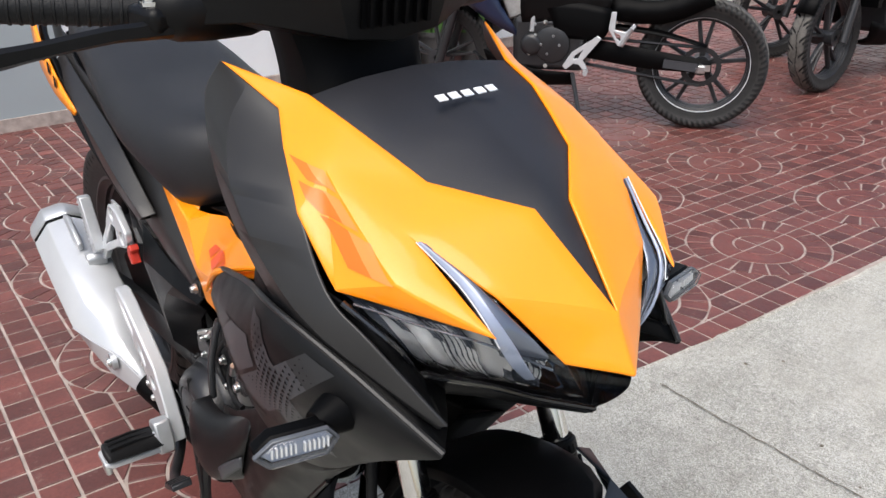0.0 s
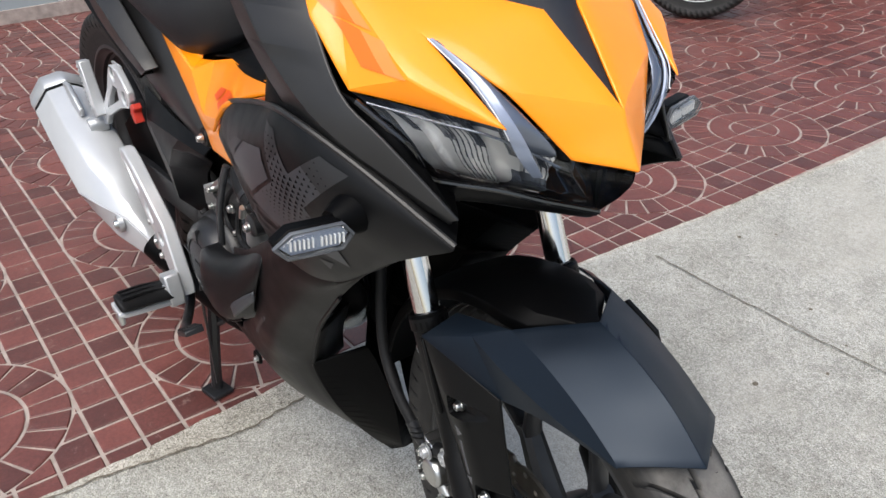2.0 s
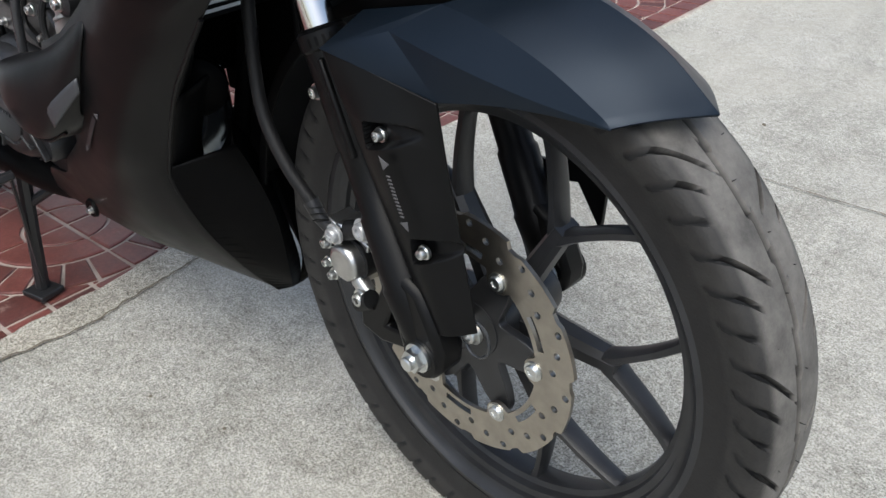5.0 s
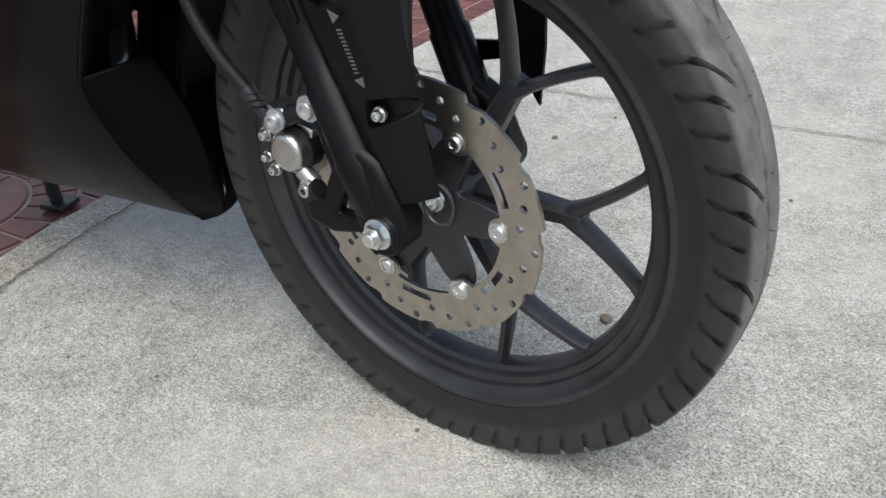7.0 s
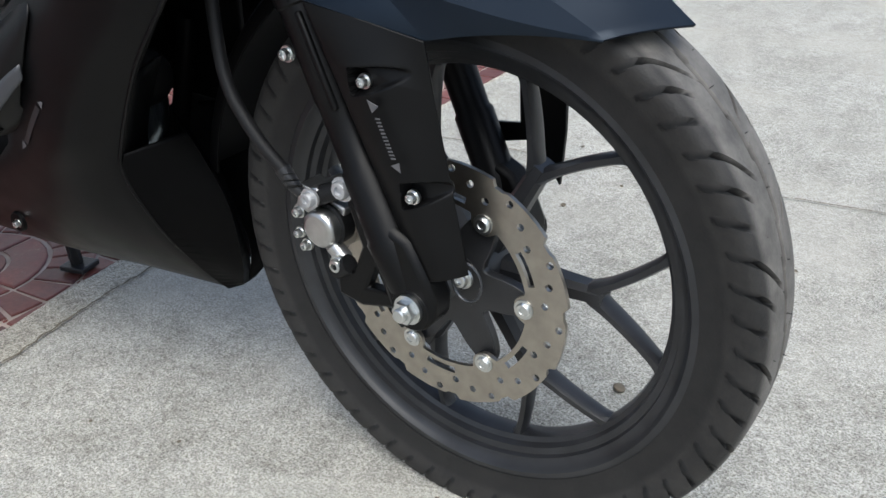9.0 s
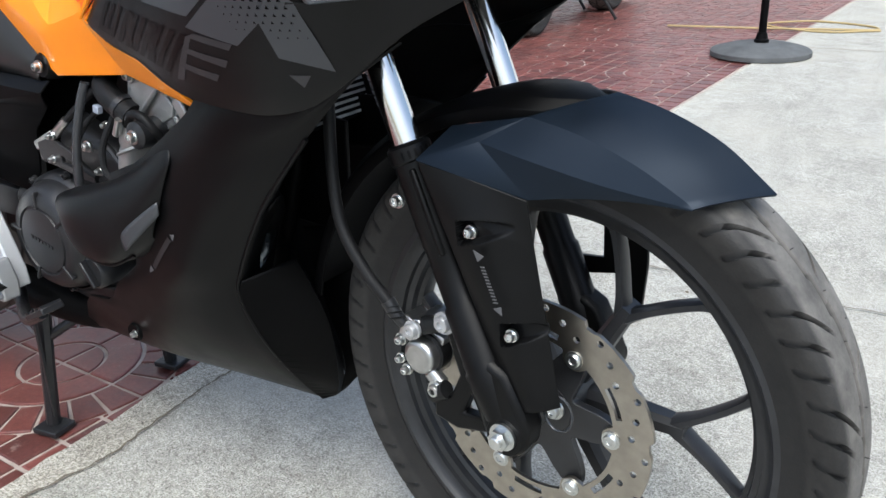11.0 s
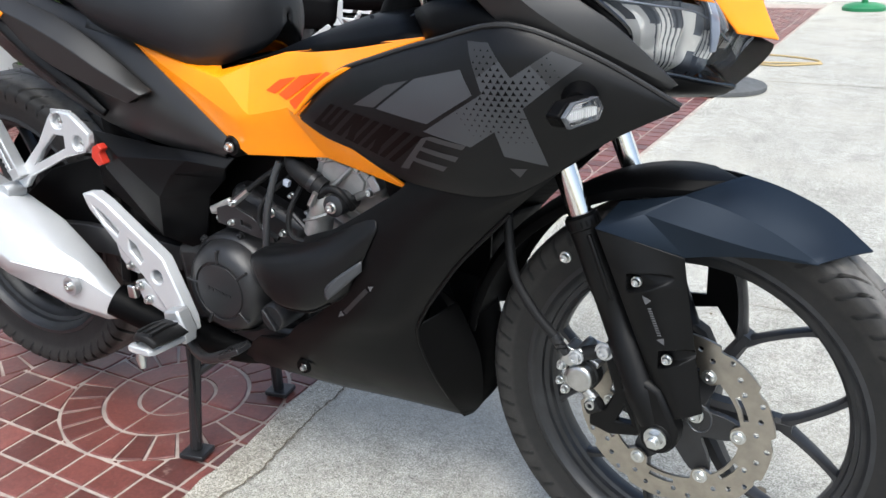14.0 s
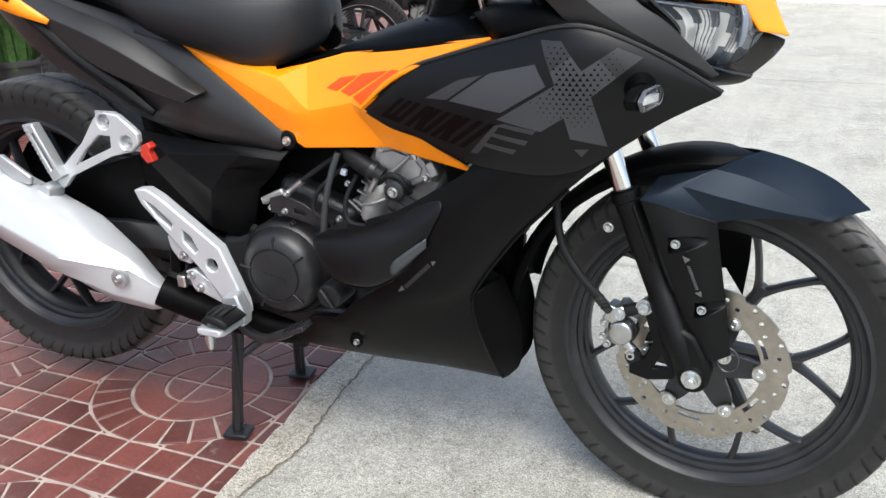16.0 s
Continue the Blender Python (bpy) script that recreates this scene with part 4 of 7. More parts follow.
def tail_side(side):
    bm = loft([
        [(-0.448, -0.110, 0.617), (-0.55, -0.100, 0.692), (-0.69, -0.088, 0.772), (-0.80, -0.092, 0.812), (-1.0, -0.105, 0.868), (-1.22, -0.085, 0.965)],
        [(-0.455, -0.118, 0.605), (-0.575, -0.118, 0.66), (-0.70, -0.118, 0.712), (-0.82, -0.122, 0.755), (-1.0, -0.128, 0.825), (-1.2, -0.095, 0.94)],
        [(-0.47, -0.115, 0.592), (-0.60, -0.114, 0.618), (-0.72, -0.112, 0.66), (-0.84, -0.112, 0.71), (-1.0, -0.116, 0.785), (-1.18, -0.085, 0.91)],
        [(-0.475, -0.10, 0.585), (-0.60, -0.100, 0.592), (-0.74, -0.098, 0.62), (-0.86, -0.10, 0.672), (-1.0, -0.102, 0.75), (-1.16, -0.075, 0.89)]], 15, 9)
    part("tail_cover", bm, CHARCOAL, bike, "satin charcoal tail cover", at=side, thick=0.004, bevel=0.002)
    bm = facets([(-0.79, -0.095, 0.603), (-0.62, -0.106, 0.594), (-0.455, -0.110, 0.592), (-0.70, -0.128, 0.572), (-0.54, -0.131, 0.583), (-0.47, -0.118, 0.574), (-0.572, -0.134, 0.558), (-0.608, -0.134, 0.514), (-0.625, -0.122, 0.44),
                 (-0.493, -0.098, 0.547), (-0.532, -0.096, 0.513), (-0.552, -0.092, 0.448), (-0.581, -0.092, 0.412), (-0.64, -0.093, 0.425), (-0.787, -0.096, 0.505), (-0.745, -0.117, 0.545)],
                [(0, 1, 4, 3), (1, 2, 5, 4), (4, 5, 6), (5, 9, 6), (9, 10, 7, 6), (10, 11, 7), (11, 12, 8, 7), (12, 13, 8), (3, 4, 6, 7), (3, 7, 15), (7, 8, 15), (8, 13, 14, 15), (0, 3, 15), (0, 15, 14)])
    part("frame_cover", bm, SATIN, bike, "matte black frame cover", at=side, thick=0.004, bevel=0.003, sharp=9)


both(tail_side)

# seat
seat_rows = []
for x, zt, zb, w in ((-0.412, 0.800, 0.790, 0.004), (-0.417, 0.830, 0.772, 0.036), (-0.430, 0.847, 0.762, 0.062), (-0.450, 0.858, 0.754, 0.088), (-0.480, 0.865, 0.747, 0.110), (-0.525, 0.869, 0.748, 0.130), (-0.60, 0.874, 0.768, 0.140), (-0.70, 0.886, 0.792, 0.140), (-0.78, 0.906, 0.832, 0.134), (-0.90, 0.938, 0.862, 0.118), (-1.05, 0.965, 0.89, 0.098), (-1.15, 0.978, 0.925, 0.06)):
    seat_rows.append([(x, y * w, zb + (zt - zb) * q) for y, q in ((-0.8, -0.15), (-0.97, 0.15), (-1.0, 0.45), (-0.88, 0.8), (-0.5, 0.98), (0, 1.0), (0.5, 0.98), (0.88, 0.8), (1.0, 0.45), (0.97, 0.15), (0.8, -0.15))])
sb = loft(seat_rows, 20, 32)
part("seat", sb, VINYL, bike, "black vinyl seat", thick=0.004)


# ---- graphics: thin film laid on the panels ----
from mathutils.bvhtree import BVHTree


def film(name, polys, target, material, label="", side=None, cuts=2, lift=0.0009, kind=""):
    """Shapes drawn in x and z, pressed sideways on to the target sheet."""
    tree = BVHTree.FromBMesh(target)
    bm = bmesh.new()
    for p in polys:
        v = [bm.verts.new((a, -1, b)) for a, b in p]
        e = [bm.edges.new((v[i], v[(i + 1) % len(v)])) for i in range(len(v))]
        bmesh.ops.triangle_fill(bm, edges=e, use_beauty=True)
    if cuts:
        bmesh.ops.subdivide_edges(bm, edges=bm.edges, cuts=cuts, use_grid_fill=True)
    lost = []
    for v in bm.verts:
        hit, nor, _, _ = tree.ray_cast(Vector((v.co.x, -1, v.co.z)), Vector((0, 1, 0)))
        if hit is None:
            lost.append(v)
        else:
            v.co = hit - Vector((0, lift, 0))
    bmesh.ops.delete(bm, geom=lost, context="VERTS")
    return part(name, bm, material, bike, label, at=side or Matrix.Identity(4), sharp=60, kind=kind)


sheet = loft(SHROUD, 18, 12)
HEX = [[(-0.128, 0.711), (-0.064, 0.754), (0.003, 0.770), (0.019, 0.742), (-0.046, 0.702)]]
HEXB = [[(-0.169, 0.711), (-0.114, 0.741), (-0.074, 0.751), (-0.132, 0.712)]]
XARM = [[(0.0313, 0.7445), (-0.052, 0.692), (0.010, 0.678), (0.042, 0.6996), (0.0484, 0.668), (0.096, 0.656), (0.078, 0.7295), (0.109, 0.755), (0.087, 0.7785), (0.066, 0.764), (0.052, 0.782), (0.0245, 0.762)]]
XFAINT = [[(0.0245, 0.762), (0.052, 0.782), (0.037, 0.8007), (0.008, 0.8008)], [(0.109, 0.755), (0.1397, 0.780), (0.1082, 0.793), (0.087, 0.7785)]]
ESHAPE = [[(-0.056, 0.683), (-0.042, 0.687), (0.004, 0.679), (-0.002, 0.673)], [(-0.066, 0.667), (-0.060, 0.672), (-0.008, 0.663), (-0.014, 0.656)],
          [(-0.085, 0.652), (-0.079, 0.657), (-0.026, 0.648), (-0.033, 0.641)], [(-0.099, 0.637), (-0.056, 0.683), (-0.048, 0.683), (-0.086, 0.637)]]
WORD = []
for k, (a, w) in enumerate(((0.0, 0.05), (0.09, 0.05), (0.18, 0.05), (0.29, 0.06), (0.40, 0.06), (0.50, 0.06), (0.60, 0.06), (0.70, 0.06), (0.82, 0.06), (0.93, 0.06))):
    lo, hi = Vector((-0.254, 0.675)), Vector((-0.108, 0.642))
    lt, ht = Vector((-0.213, 0.707)), Vector((-0.052, 0.684))
    WORD.append([tuple(lo.lerp(hi, a)), tuple(lo.lerp(hi, a + w)), tuple(lt.lerp(ht, a + w)), tuple(lt.lerp(ht, a))])
    if k in (0, 1):
        WORD.append([tuple(lo.lerp(hi, a)), tuple(lo.lerp(hi, a + 0.1)), tuple(lo.lerp(hi, a + 0.1).lerp(lt.lerp(ht, a + 0.1), 0.22)), tuple(lo.lerp(hi, a).lerp(lt.lerp(ht, a), 0.22))])
    if k in (4, 7):
        WORD.append([tuple(lo.lerp(hi, a + 0.02)), tuple(lo.lerp(hi, a + 0.1)), tuple(lt.lerp(ht, a - 0.02)), tuple(lt.lerp(ht, a - 0.1))])
SLASH = [[(0.052, 0.652), (0.072, 0.652), (0.062, 0.640)]]
def within(x, z, poly):
    odd = False
    for (a, b), (c, d) in zip(poly, poly[1:] + poly[:1]):
        if (b > z) != (d > z) and x < a + (c - a) * (z - b) / (d - b):
            odd = not odd
    return odd


DOTS = []
for i in range(-16, 17):
    for j in range(-12, 13):
        x, z = 0.056 + 0.0088 * (i + 0.5 * (j % 2)), 0.740 + 0.0066 * j
        inside = all(any(within(x + a, z + b, q) for q in XARM + XFAINT) for a, b in ((-0.003, 0), (0.003, 0), (0, 0.003), (0, -0.003)))
        s = 0.0034 * (1 - math.hypot(x - 0.056, z - 0.748) / 0.085)
        if inside and s > 0.0007:
            DOTS.append([(x - s, z - 0.8 * s), (x + s, z - 0.8 * s), (x, z + 0.9 * s)])


def graphics(side):
    film("hexagon_graphic", HEX, sheet, GREY_DECAL, "grey hexagonal graphic", side)
    film("hexagon_shade", HEXB, sheet, LINE_DECAL, "dim grey graphic", side)
    film("cross_graphic", XARM, sheet, GREY_DECAL, "grey cross-shaped graphic", side)
    for p in XFAINT:
        film("cross_fade", [p], sheet, FAINT_DECAL, "dim grey arm of the cross graphic", side)
    film("bar_graphic", ESHAPE, sheet, LINE_DECAL, "grey bar graphic", side, cuts=1)
    for p in WORD:
        film("stroke_graphic", [p], sheet, MAROON_DECAL, "dark maroon stroke graphic", side, cuts=1)
    film("wedge_graphic", SLASH, sheet, LINE_DECAL, "", side, cuts=0)
    film("halftone_graphic", DOTS, sheet, DEEP, "black halftone triangles", side, cuts=0, lift=0.0016, kind="stuff")


both(graphics)
side_sheet = soften(facets(*SIDE_PANEL), 5, 1)
film("red_slash", [[(-0.368, 0.704), (-0.343, 0.721), (-0.308, 0.728), (-0.346, 0.702)]], side_sheet, RED_DECAL, "red slash graphic", lift=0.0015, cuts=7)
film("red_slash", [[(-0.338, 0.702), (-0.300, 0.730), (-0.248, 0.740), (-0.318, 0.697)]], side_sheet, RED_DECAL, "", lift=0.0015, cuts=7)
film("red_slash", [[(-0.311, 0.696), (-0.240, 0.742), (-0.212, 0.742), (-0.289, 0.686)]], side_sheet, RED_DECAL, "", lift=0.0015, cuts=7)
cowl_sheet = soften(mirror_facets(*COWL), 4, 1)
for a, b, c, d in (((0.0287, 0.9515), (0.0705, 0.9436), (0.0947, 0.9291), (0.063, 0.9358)), ((0.0553, 0.9348), (0.1004, 0.9247), (0.1337, 0.9049), (0.0898, 0.9118)), ((0.0891, 0.911), (0.148, 0.8989), (0.1849, 0.873), (0.136, 0.877))):
    m, n = tuple((p * 0.45 + q * 0.55) for p, q in zip(a, b)), tuple((p * 0.45 + q * 0.55) for p, q in zip(d, c))
    film("fade_stripe", [[a, m, n, d]], cowl_sheet, DEEP_ORANGE, "red-orange fading stripe", lift=0.0014, cuts=5)
    film("fade_stripe", [[m, b, c, n]], cowl_sheet, PALE_DECAL, "pale red fading stripe", lift=0.0014, cuts=5)
for k, (a, w) in enumerate(((-0.034, 0.013), (-0.019, 0.013), (-0.0035, 0.013), (0.012, 0.013), (0.026, 0.012))):
    bm = box((0.0095, w * 0.78, 0.0012), pose(0.076, a + 0.006, 0.9885, 0, 22.8, 0))
    part("badge_block", bm, WHITE_MARK, bike, "white raised badge block")
film("warning_bar", [[(-0.2255, 0.3990), (-0.1780, 0.4475), (-0.1730, 0.4430), (-0.2205, 0.3945)]], loft(COWL_ROWS, 12, 24), FAINT_DECAL, "grey printed bar", lift=0.0012, cuts=3)
for p in ([(-0.237, 0.386), (-0.230, 0.399), (-0.2245, 0.3925)], [(-0.173, 0.4515), (-0.164, 0.453), (-0.170, 0.4435)]):
    film("warning_arrow", [p], loft(COWL_ROWS, 12, 24), GREY_MARK, "grey printed arrow", lift=0.0012, cuts=2)
gm = Matrix.Translation((0, -0.1195, 0))
bm = plate([(-0.027, 0.489), (-0.015, 0.485), (-0.022, 0.478)], (), 0.0006, gm)
plate([(0.004, 0.438), (-0.005, 0.434), (0.005, 0.429)], (), 0.0006, gm, bm)
for k in range(12):
    a = Vector((-0.0165, 0.474)).lerp(Vector((-0.002, 0.441)), k / 11)
    plate([(a.x - 0.0028, a.y), (a.x + 0.002, a.y + 0.0007), (a.x + 0.0024, a.y - 0.0006), (a.x - 0.0024, a.y - 0.0013)], (), 0.0006, gm, bm)
part("guard_marking", bm, GREY_MARK, bike, "grey printed arrows and bars", at=FORK, kind="stuff")

# ---- headlight unit ----
LENS = [
    [(0.140, -0.186, 0.852), (0.200, -0.148, 0.842), (0.252, -0.108, 0.832), (0.264, -0.050, 0.794), (0.305, 0.0, 0.780)],
    [(0.158, -0.172, 0.836), (0.205, -0.136, 0.825), (0.244, -0.100, 0.812), (0.262, -0.050, 0.782), (0.302, 0.0, 0.770)],
    [(0.174, -0.156, 0.812), (0.202, -0.128, 0.802), (0.232, -0.092, 0.790), (0.254, -0.048, 0.768), (0.290, 0.0, 0.754)],
    [(0.170, -0.138, 0.785), (0.196, -0.112, 0.776), (0.222, -0.080, 0.766), (0.245, -0.045, 0.752), (0.276, 0.0, 0.740)],
    [(0.160, -0.119, 0.762), (0.180, -0.096, 0.757), (0.204, -0.072, 0.752), (0.232, -0.040, 0.741), (0.264, 0.0, 0.729)]]
bm = loft(LENS, 16, 12)
loft([[(x, -y, z) for x, y, z in r] for r in LENS], 16, 12, bm=bm)
bmesh.ops.remove_doubles(bm, verts=bm.verts, dist=0.0008)
lamp = part("headlight", bm, GLASS, bike, "clear twin headlight lens")
lamp.visible_shadow = False


def lamp_insides(side):
    # chromed bowl: slanted facets, some smooth and some finely fluted, steps between; dark reflections are coloured in
    rows = [[Vector(p) + Vector((-0.009, 0.005, 0.001)) for p in (r[0], r[1], r[2], Vector(r[2]).lerp(Vector(r[3]), 0.97))] for r in LENS]
    n = 240
    bm = loft(rows, n, 72)
    bm.verts.index_update()
    for i, v in enumerate(bm.verts):
        k, j = i % (n + 1), i // (n + 1)
        q = k - 0.5 * j + 3.0 * math.sin(j * 0.16)
        s = ((q + 60) % 46) / 46
        f = math.sin(q * 0.9) if 70 < q < 130 or q > 176 else 0.25 * math.sin(q * 0.5)
        v.co.x += 0.010 * s * s - 0.010 + 0.0005 * f
        v.co.y += 0.003 * math.sin(s * math.pi) + 0.0004 * f
        v.co.z -= 0.006 * s * (1 - s)
    for f in bm.faces:
        i = min(v.index for v in f.verts)
        k, j = i % (n + 1), i // (n + 1)
        q = k - 0.5 * j + 3.0 * math.sin(j * 0.16)
        s = ((q + 60) % 46) / 46
        fluted = 70 < q < 130 or q > 176
        # second material: dark reflections and shaded steps put into the colour
        f.material_index = 1 if k < 16 or j < 10 - k * 0.03 or (k > 176 and j > 40) or s < 0.10 or (fluted and math.sin(q * 0.9) > 0.5) or (s > 0.7 and j < 26) else 0
    part("reflector", bm, [REFLECTOR, CHANNEL], lamp, "ribbed chrome reflector", at=side, sharp=50)
    part("reflector_trim", tube([(0.146, -0.177, 0.847), (0.198, -0.142, 0.836), (0.240, -0.106, 0.824), (0.262, -0.052, 0.789)], 0.0013, 8, 5), CHANNEL, lamp, at=side)
    # dark infill between lamp and side fairing
    part("lamp_cheek", loft([[(0.118, -0.187, 0.853), (0.142, -0.184, 0.850)], [(0.164, -0.173, 0.818), (0.174, -0.157, 0.813)], [(0.185, -0.158, 0.785), (0.170, -0.139, 0.786)], [(0.222, -0.142, 0.752), (0.158, -0.120, 0.760)]], 2, 12), DEEP, lamp, "ribbed black lamp cheek", at=side, thick=0.002)
    # running-light blade rising through the slit of the cowl
    bm = loft([[(0.168, -0.126, 0.897), (0.172, -0.124, 0.899), (0.176, -0.120, 0.898)], [(0.208, -0.112, 0.867), (0.213, -0.104, 0.872), (0.217, -0.098, 0.868)], [(0.240, -0.106, 0.838), (0.246, -0.092, 0.843), (0.250, -0.078, 0.835)], [(0.244, -0.098, 0.818), (0.254, -0.080, 0.819), (0.262, -0.058, 0.806)], [(0.243, -0.088, 0.805), (0.250, -0.074, 0.803), (0.258, -0.058, 0.798)]], 4, 12)
    part("light_channel", bm, CHANNEL, lamp, "grey channel of the running light", at=side, thick=0.003, bevel=0.001)
    rows = [[(0.169, -0.1262, 0.8985), (0.1725, -0.1245, 0.900)], [(0.210, -0.1125, 0.869), (0.214, -0.106, 0.873)], [(0.238, -0.1065, 0.843), (0.242, -0.099, 0.847)], [(0.247, -0.100, 0.822), (0.253, -0.088, 0.822)], [(0.247, -0.088, 0.800), (0.254, -0.076, 0.798)], [(0.243, -0.068, 0.776), (0.248, -0.060, 0.776)]]
    part("running_light", loft([[Vector(p) + Vector((0.003, -0.001, 0.001)) for p in r] for r in rows], 3, 16), BLADE, lamp, "pale blue running light blade", at=side, thick=0.003, bevel=0.0008)
    part("light_edge", tube([Vector(r[0]) + Vector((0.004, -0.002, 0.002)) for r in rows[:4]], 0.0006, 6, 5), WHITE_MARK, lamp, at=side)
    bm = loft([[(0.166, -0.126, 0.895), (0.169, -0.121, 0.897), (0.173, -0.116, 0.895)], [(0.204, -0.111, 0.864), (0.211, -0.101, 0.868), (0.216, -0.089, 0.861)], [(0.244, -0.106, 0.831), (0.250, -0.084, 0.829), (0.258, -0.050, 0.796)]], 4, 10)
    g = part("running_light_lens", bm, GLASS, lamp, at=side, thick=0.002)
    g.visible_shadow = False
    # dark backing and bezel
    bm = loft([[(0.10, -0.165, 0.85), (0.16, -0.12, 0.84), (0.20, -0.06, 0.82), (0.24, 0, 0.79)], [(0.10, -0.15, 0.80), (0.13, -0.11, 0.79), (0.17, -0.06, 0.78), (0.22, 0, 0.76)], [(0.145, -0.119, 0.757), (0.172, -0.090, 0.750), (0.212, -0.047, 0.736), (0.255, 0, 0.727)]], 6, 6)
    part("lamp_backing", bm, SMOKE, lamp, "black lamp housing", at=side, thick=0.003)
    bm = tube([(0.142, -0.186, 0.850), (0.175, -0.157, 0.812), (0.171, -0.139, 0.785), (0.161, -0.120, 0.761), (0.204, -0.073, 0.751), (0.232, -0.041, 0.740), (0.264, 0.001, 0.728)], 0.003, 8, 5)
    part("lamp_bezel", bm, SMOKE, lamp, "", at=side)
    # smoked chin below the lamps
    bm = loft([[(0.215, -0.142, 0.750), (0.158, -0.119, 0.759), (0.203, -0.072, 0.749), (0.231, -0.040, 0.738), (0.264, 0, 0.727)], [(0.18, -0.135, 0.742), (0.16, -0.105, 0.738), (0.185, -0.07, 0.732), (0.205, -0.04, 0.724), (0.235, 0, 0.716)], [(0.10, -0.12, 0.735), (0.10, -0.09, 0.725), (0.11, -0.06, 0.718), (0.11, -0.035, 0.713), (0.12, 0, 0.708)]], 0, 8)
    part("chin_cover", bm, BLACK, bike, "matte black chin cover under the headlight", at=side, thick=0.003, bevel=0.001)


both(lamp_insides)


def inner_fairing(side):
    """Black panels behind the mask that close the front against the view through."""
    bm = loft([[(-0.10, -0.150, 0.985), (-0.02, -0.122, 0.970), (0.11, -0.07, 0.915)], [(-0.06, -0.172, 0.90), (0.04, -0.145, 0.87), (0.11, -0.05, 0.87)], [(0.05, -0.19, 0.80), (0.09, -0.14, 0.78), (0.10, -0.05, 0.78)], [(0.20, -0.14, 0.735), (0.12, -0.10, 0.72), (0.08, -0.03, 0.71)]], 8, 8)
    part("inner_fairing", bm, DEEP, bike, "", at=side, thick=0.003)
    bm = loft([[(0.236, -0.150, 0.731), (0.146, -0.186, 0.787), (0.057, -0.211, 0.819), (-0.043, -0.19, 0.797), (-0.08, -0.155, 0.793)], [(0.20, -0.12, 0.742), (0.12, -0.16, 0.80), (0.03, -0.185, 0.84), (-0.06, -0.165, 0.835), (-0.12, -0.11, 0.82)], [(0.1, -0.06, 0.75), (0.05, -0.08, 0.8), (0.0, -0.09, 0.84), (-0.08, -0.07, 0.84), (-0.14, -0.05, 0.815)]], 12, 6)
    part("shroud_top", bm, DEEP, bike, "matte black top of the shroud", at=side, thick=0.003)
    bm = loft([[(-0.08, -0.152, 0.793), (-0.24, -0.126, 0.768), (-0.36, -0.093, 0.754), (-0.45, -0.08, 0.735)], [(-0.12, -0.10, 0.815), (-0.22, -0.085, 0.80), (-0.35, -0.065, 0.765), (-0.43, -0.05, 0.735)], [(-0.14, 0, 0.822), (-0.23, 0, 0.808), (-0.35, 0, 0.772), (-0.42, 0, 0.735)]], 9, 6)
    tunnel = part("tunnel_cover", bm, DEEP, bike, "grained black centre tunnel", at=side, thick=0.003)
    for a, b in (((-0.262, -0.060, 0.790), (-0.240, -0.098, 0.776)), ((-0.215, -0.064, 0.805), (-0.190, -0.108, 0.786))):
        part("tunnel_ridge", tube([a, Vector(a).lerp(Vector(b), 0.5) + Vector((0.006, 0, 0.003)), b], [0.0035, 0.003, 0.001], 8, 4), DEEP, tunnel, at=side)


both(inner_fairing)
slot = part("tunnel_slot", box((0.045, 0.012, 0.003), pose(-0.110, -0.092, 0.8165, 12, -10, 12)), CASE, bike, "black slot in the centre tunnel", bevel=0.001)
part("slot_rod", tube([(-0.107, -0.095, 0.808), (-0.114, -0.102, 0.842), (-0.128, -0.112, 0.90)], 0.0042, 10, 4), CHROME, slot, "thin chrome rod")

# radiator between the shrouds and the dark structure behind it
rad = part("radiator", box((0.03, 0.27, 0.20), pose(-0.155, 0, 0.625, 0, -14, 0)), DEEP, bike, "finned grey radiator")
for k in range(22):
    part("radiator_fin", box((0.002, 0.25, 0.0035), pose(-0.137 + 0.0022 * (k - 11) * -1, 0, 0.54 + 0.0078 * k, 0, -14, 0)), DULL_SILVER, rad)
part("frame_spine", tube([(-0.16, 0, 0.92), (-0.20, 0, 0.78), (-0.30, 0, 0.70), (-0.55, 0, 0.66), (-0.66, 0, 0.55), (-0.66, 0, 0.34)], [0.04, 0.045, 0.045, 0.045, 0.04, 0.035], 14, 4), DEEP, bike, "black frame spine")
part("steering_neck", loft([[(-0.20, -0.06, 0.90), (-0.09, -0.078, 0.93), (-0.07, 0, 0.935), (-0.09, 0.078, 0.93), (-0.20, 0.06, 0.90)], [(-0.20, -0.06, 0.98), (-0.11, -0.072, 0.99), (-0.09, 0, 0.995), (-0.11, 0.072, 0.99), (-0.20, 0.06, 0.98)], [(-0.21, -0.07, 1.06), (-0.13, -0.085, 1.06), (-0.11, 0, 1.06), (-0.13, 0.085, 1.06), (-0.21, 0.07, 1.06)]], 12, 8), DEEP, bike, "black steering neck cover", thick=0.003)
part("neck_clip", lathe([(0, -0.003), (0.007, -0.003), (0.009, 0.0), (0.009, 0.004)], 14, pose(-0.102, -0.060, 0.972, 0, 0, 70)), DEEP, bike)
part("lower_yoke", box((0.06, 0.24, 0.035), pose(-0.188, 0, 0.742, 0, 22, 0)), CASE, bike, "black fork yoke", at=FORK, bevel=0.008)


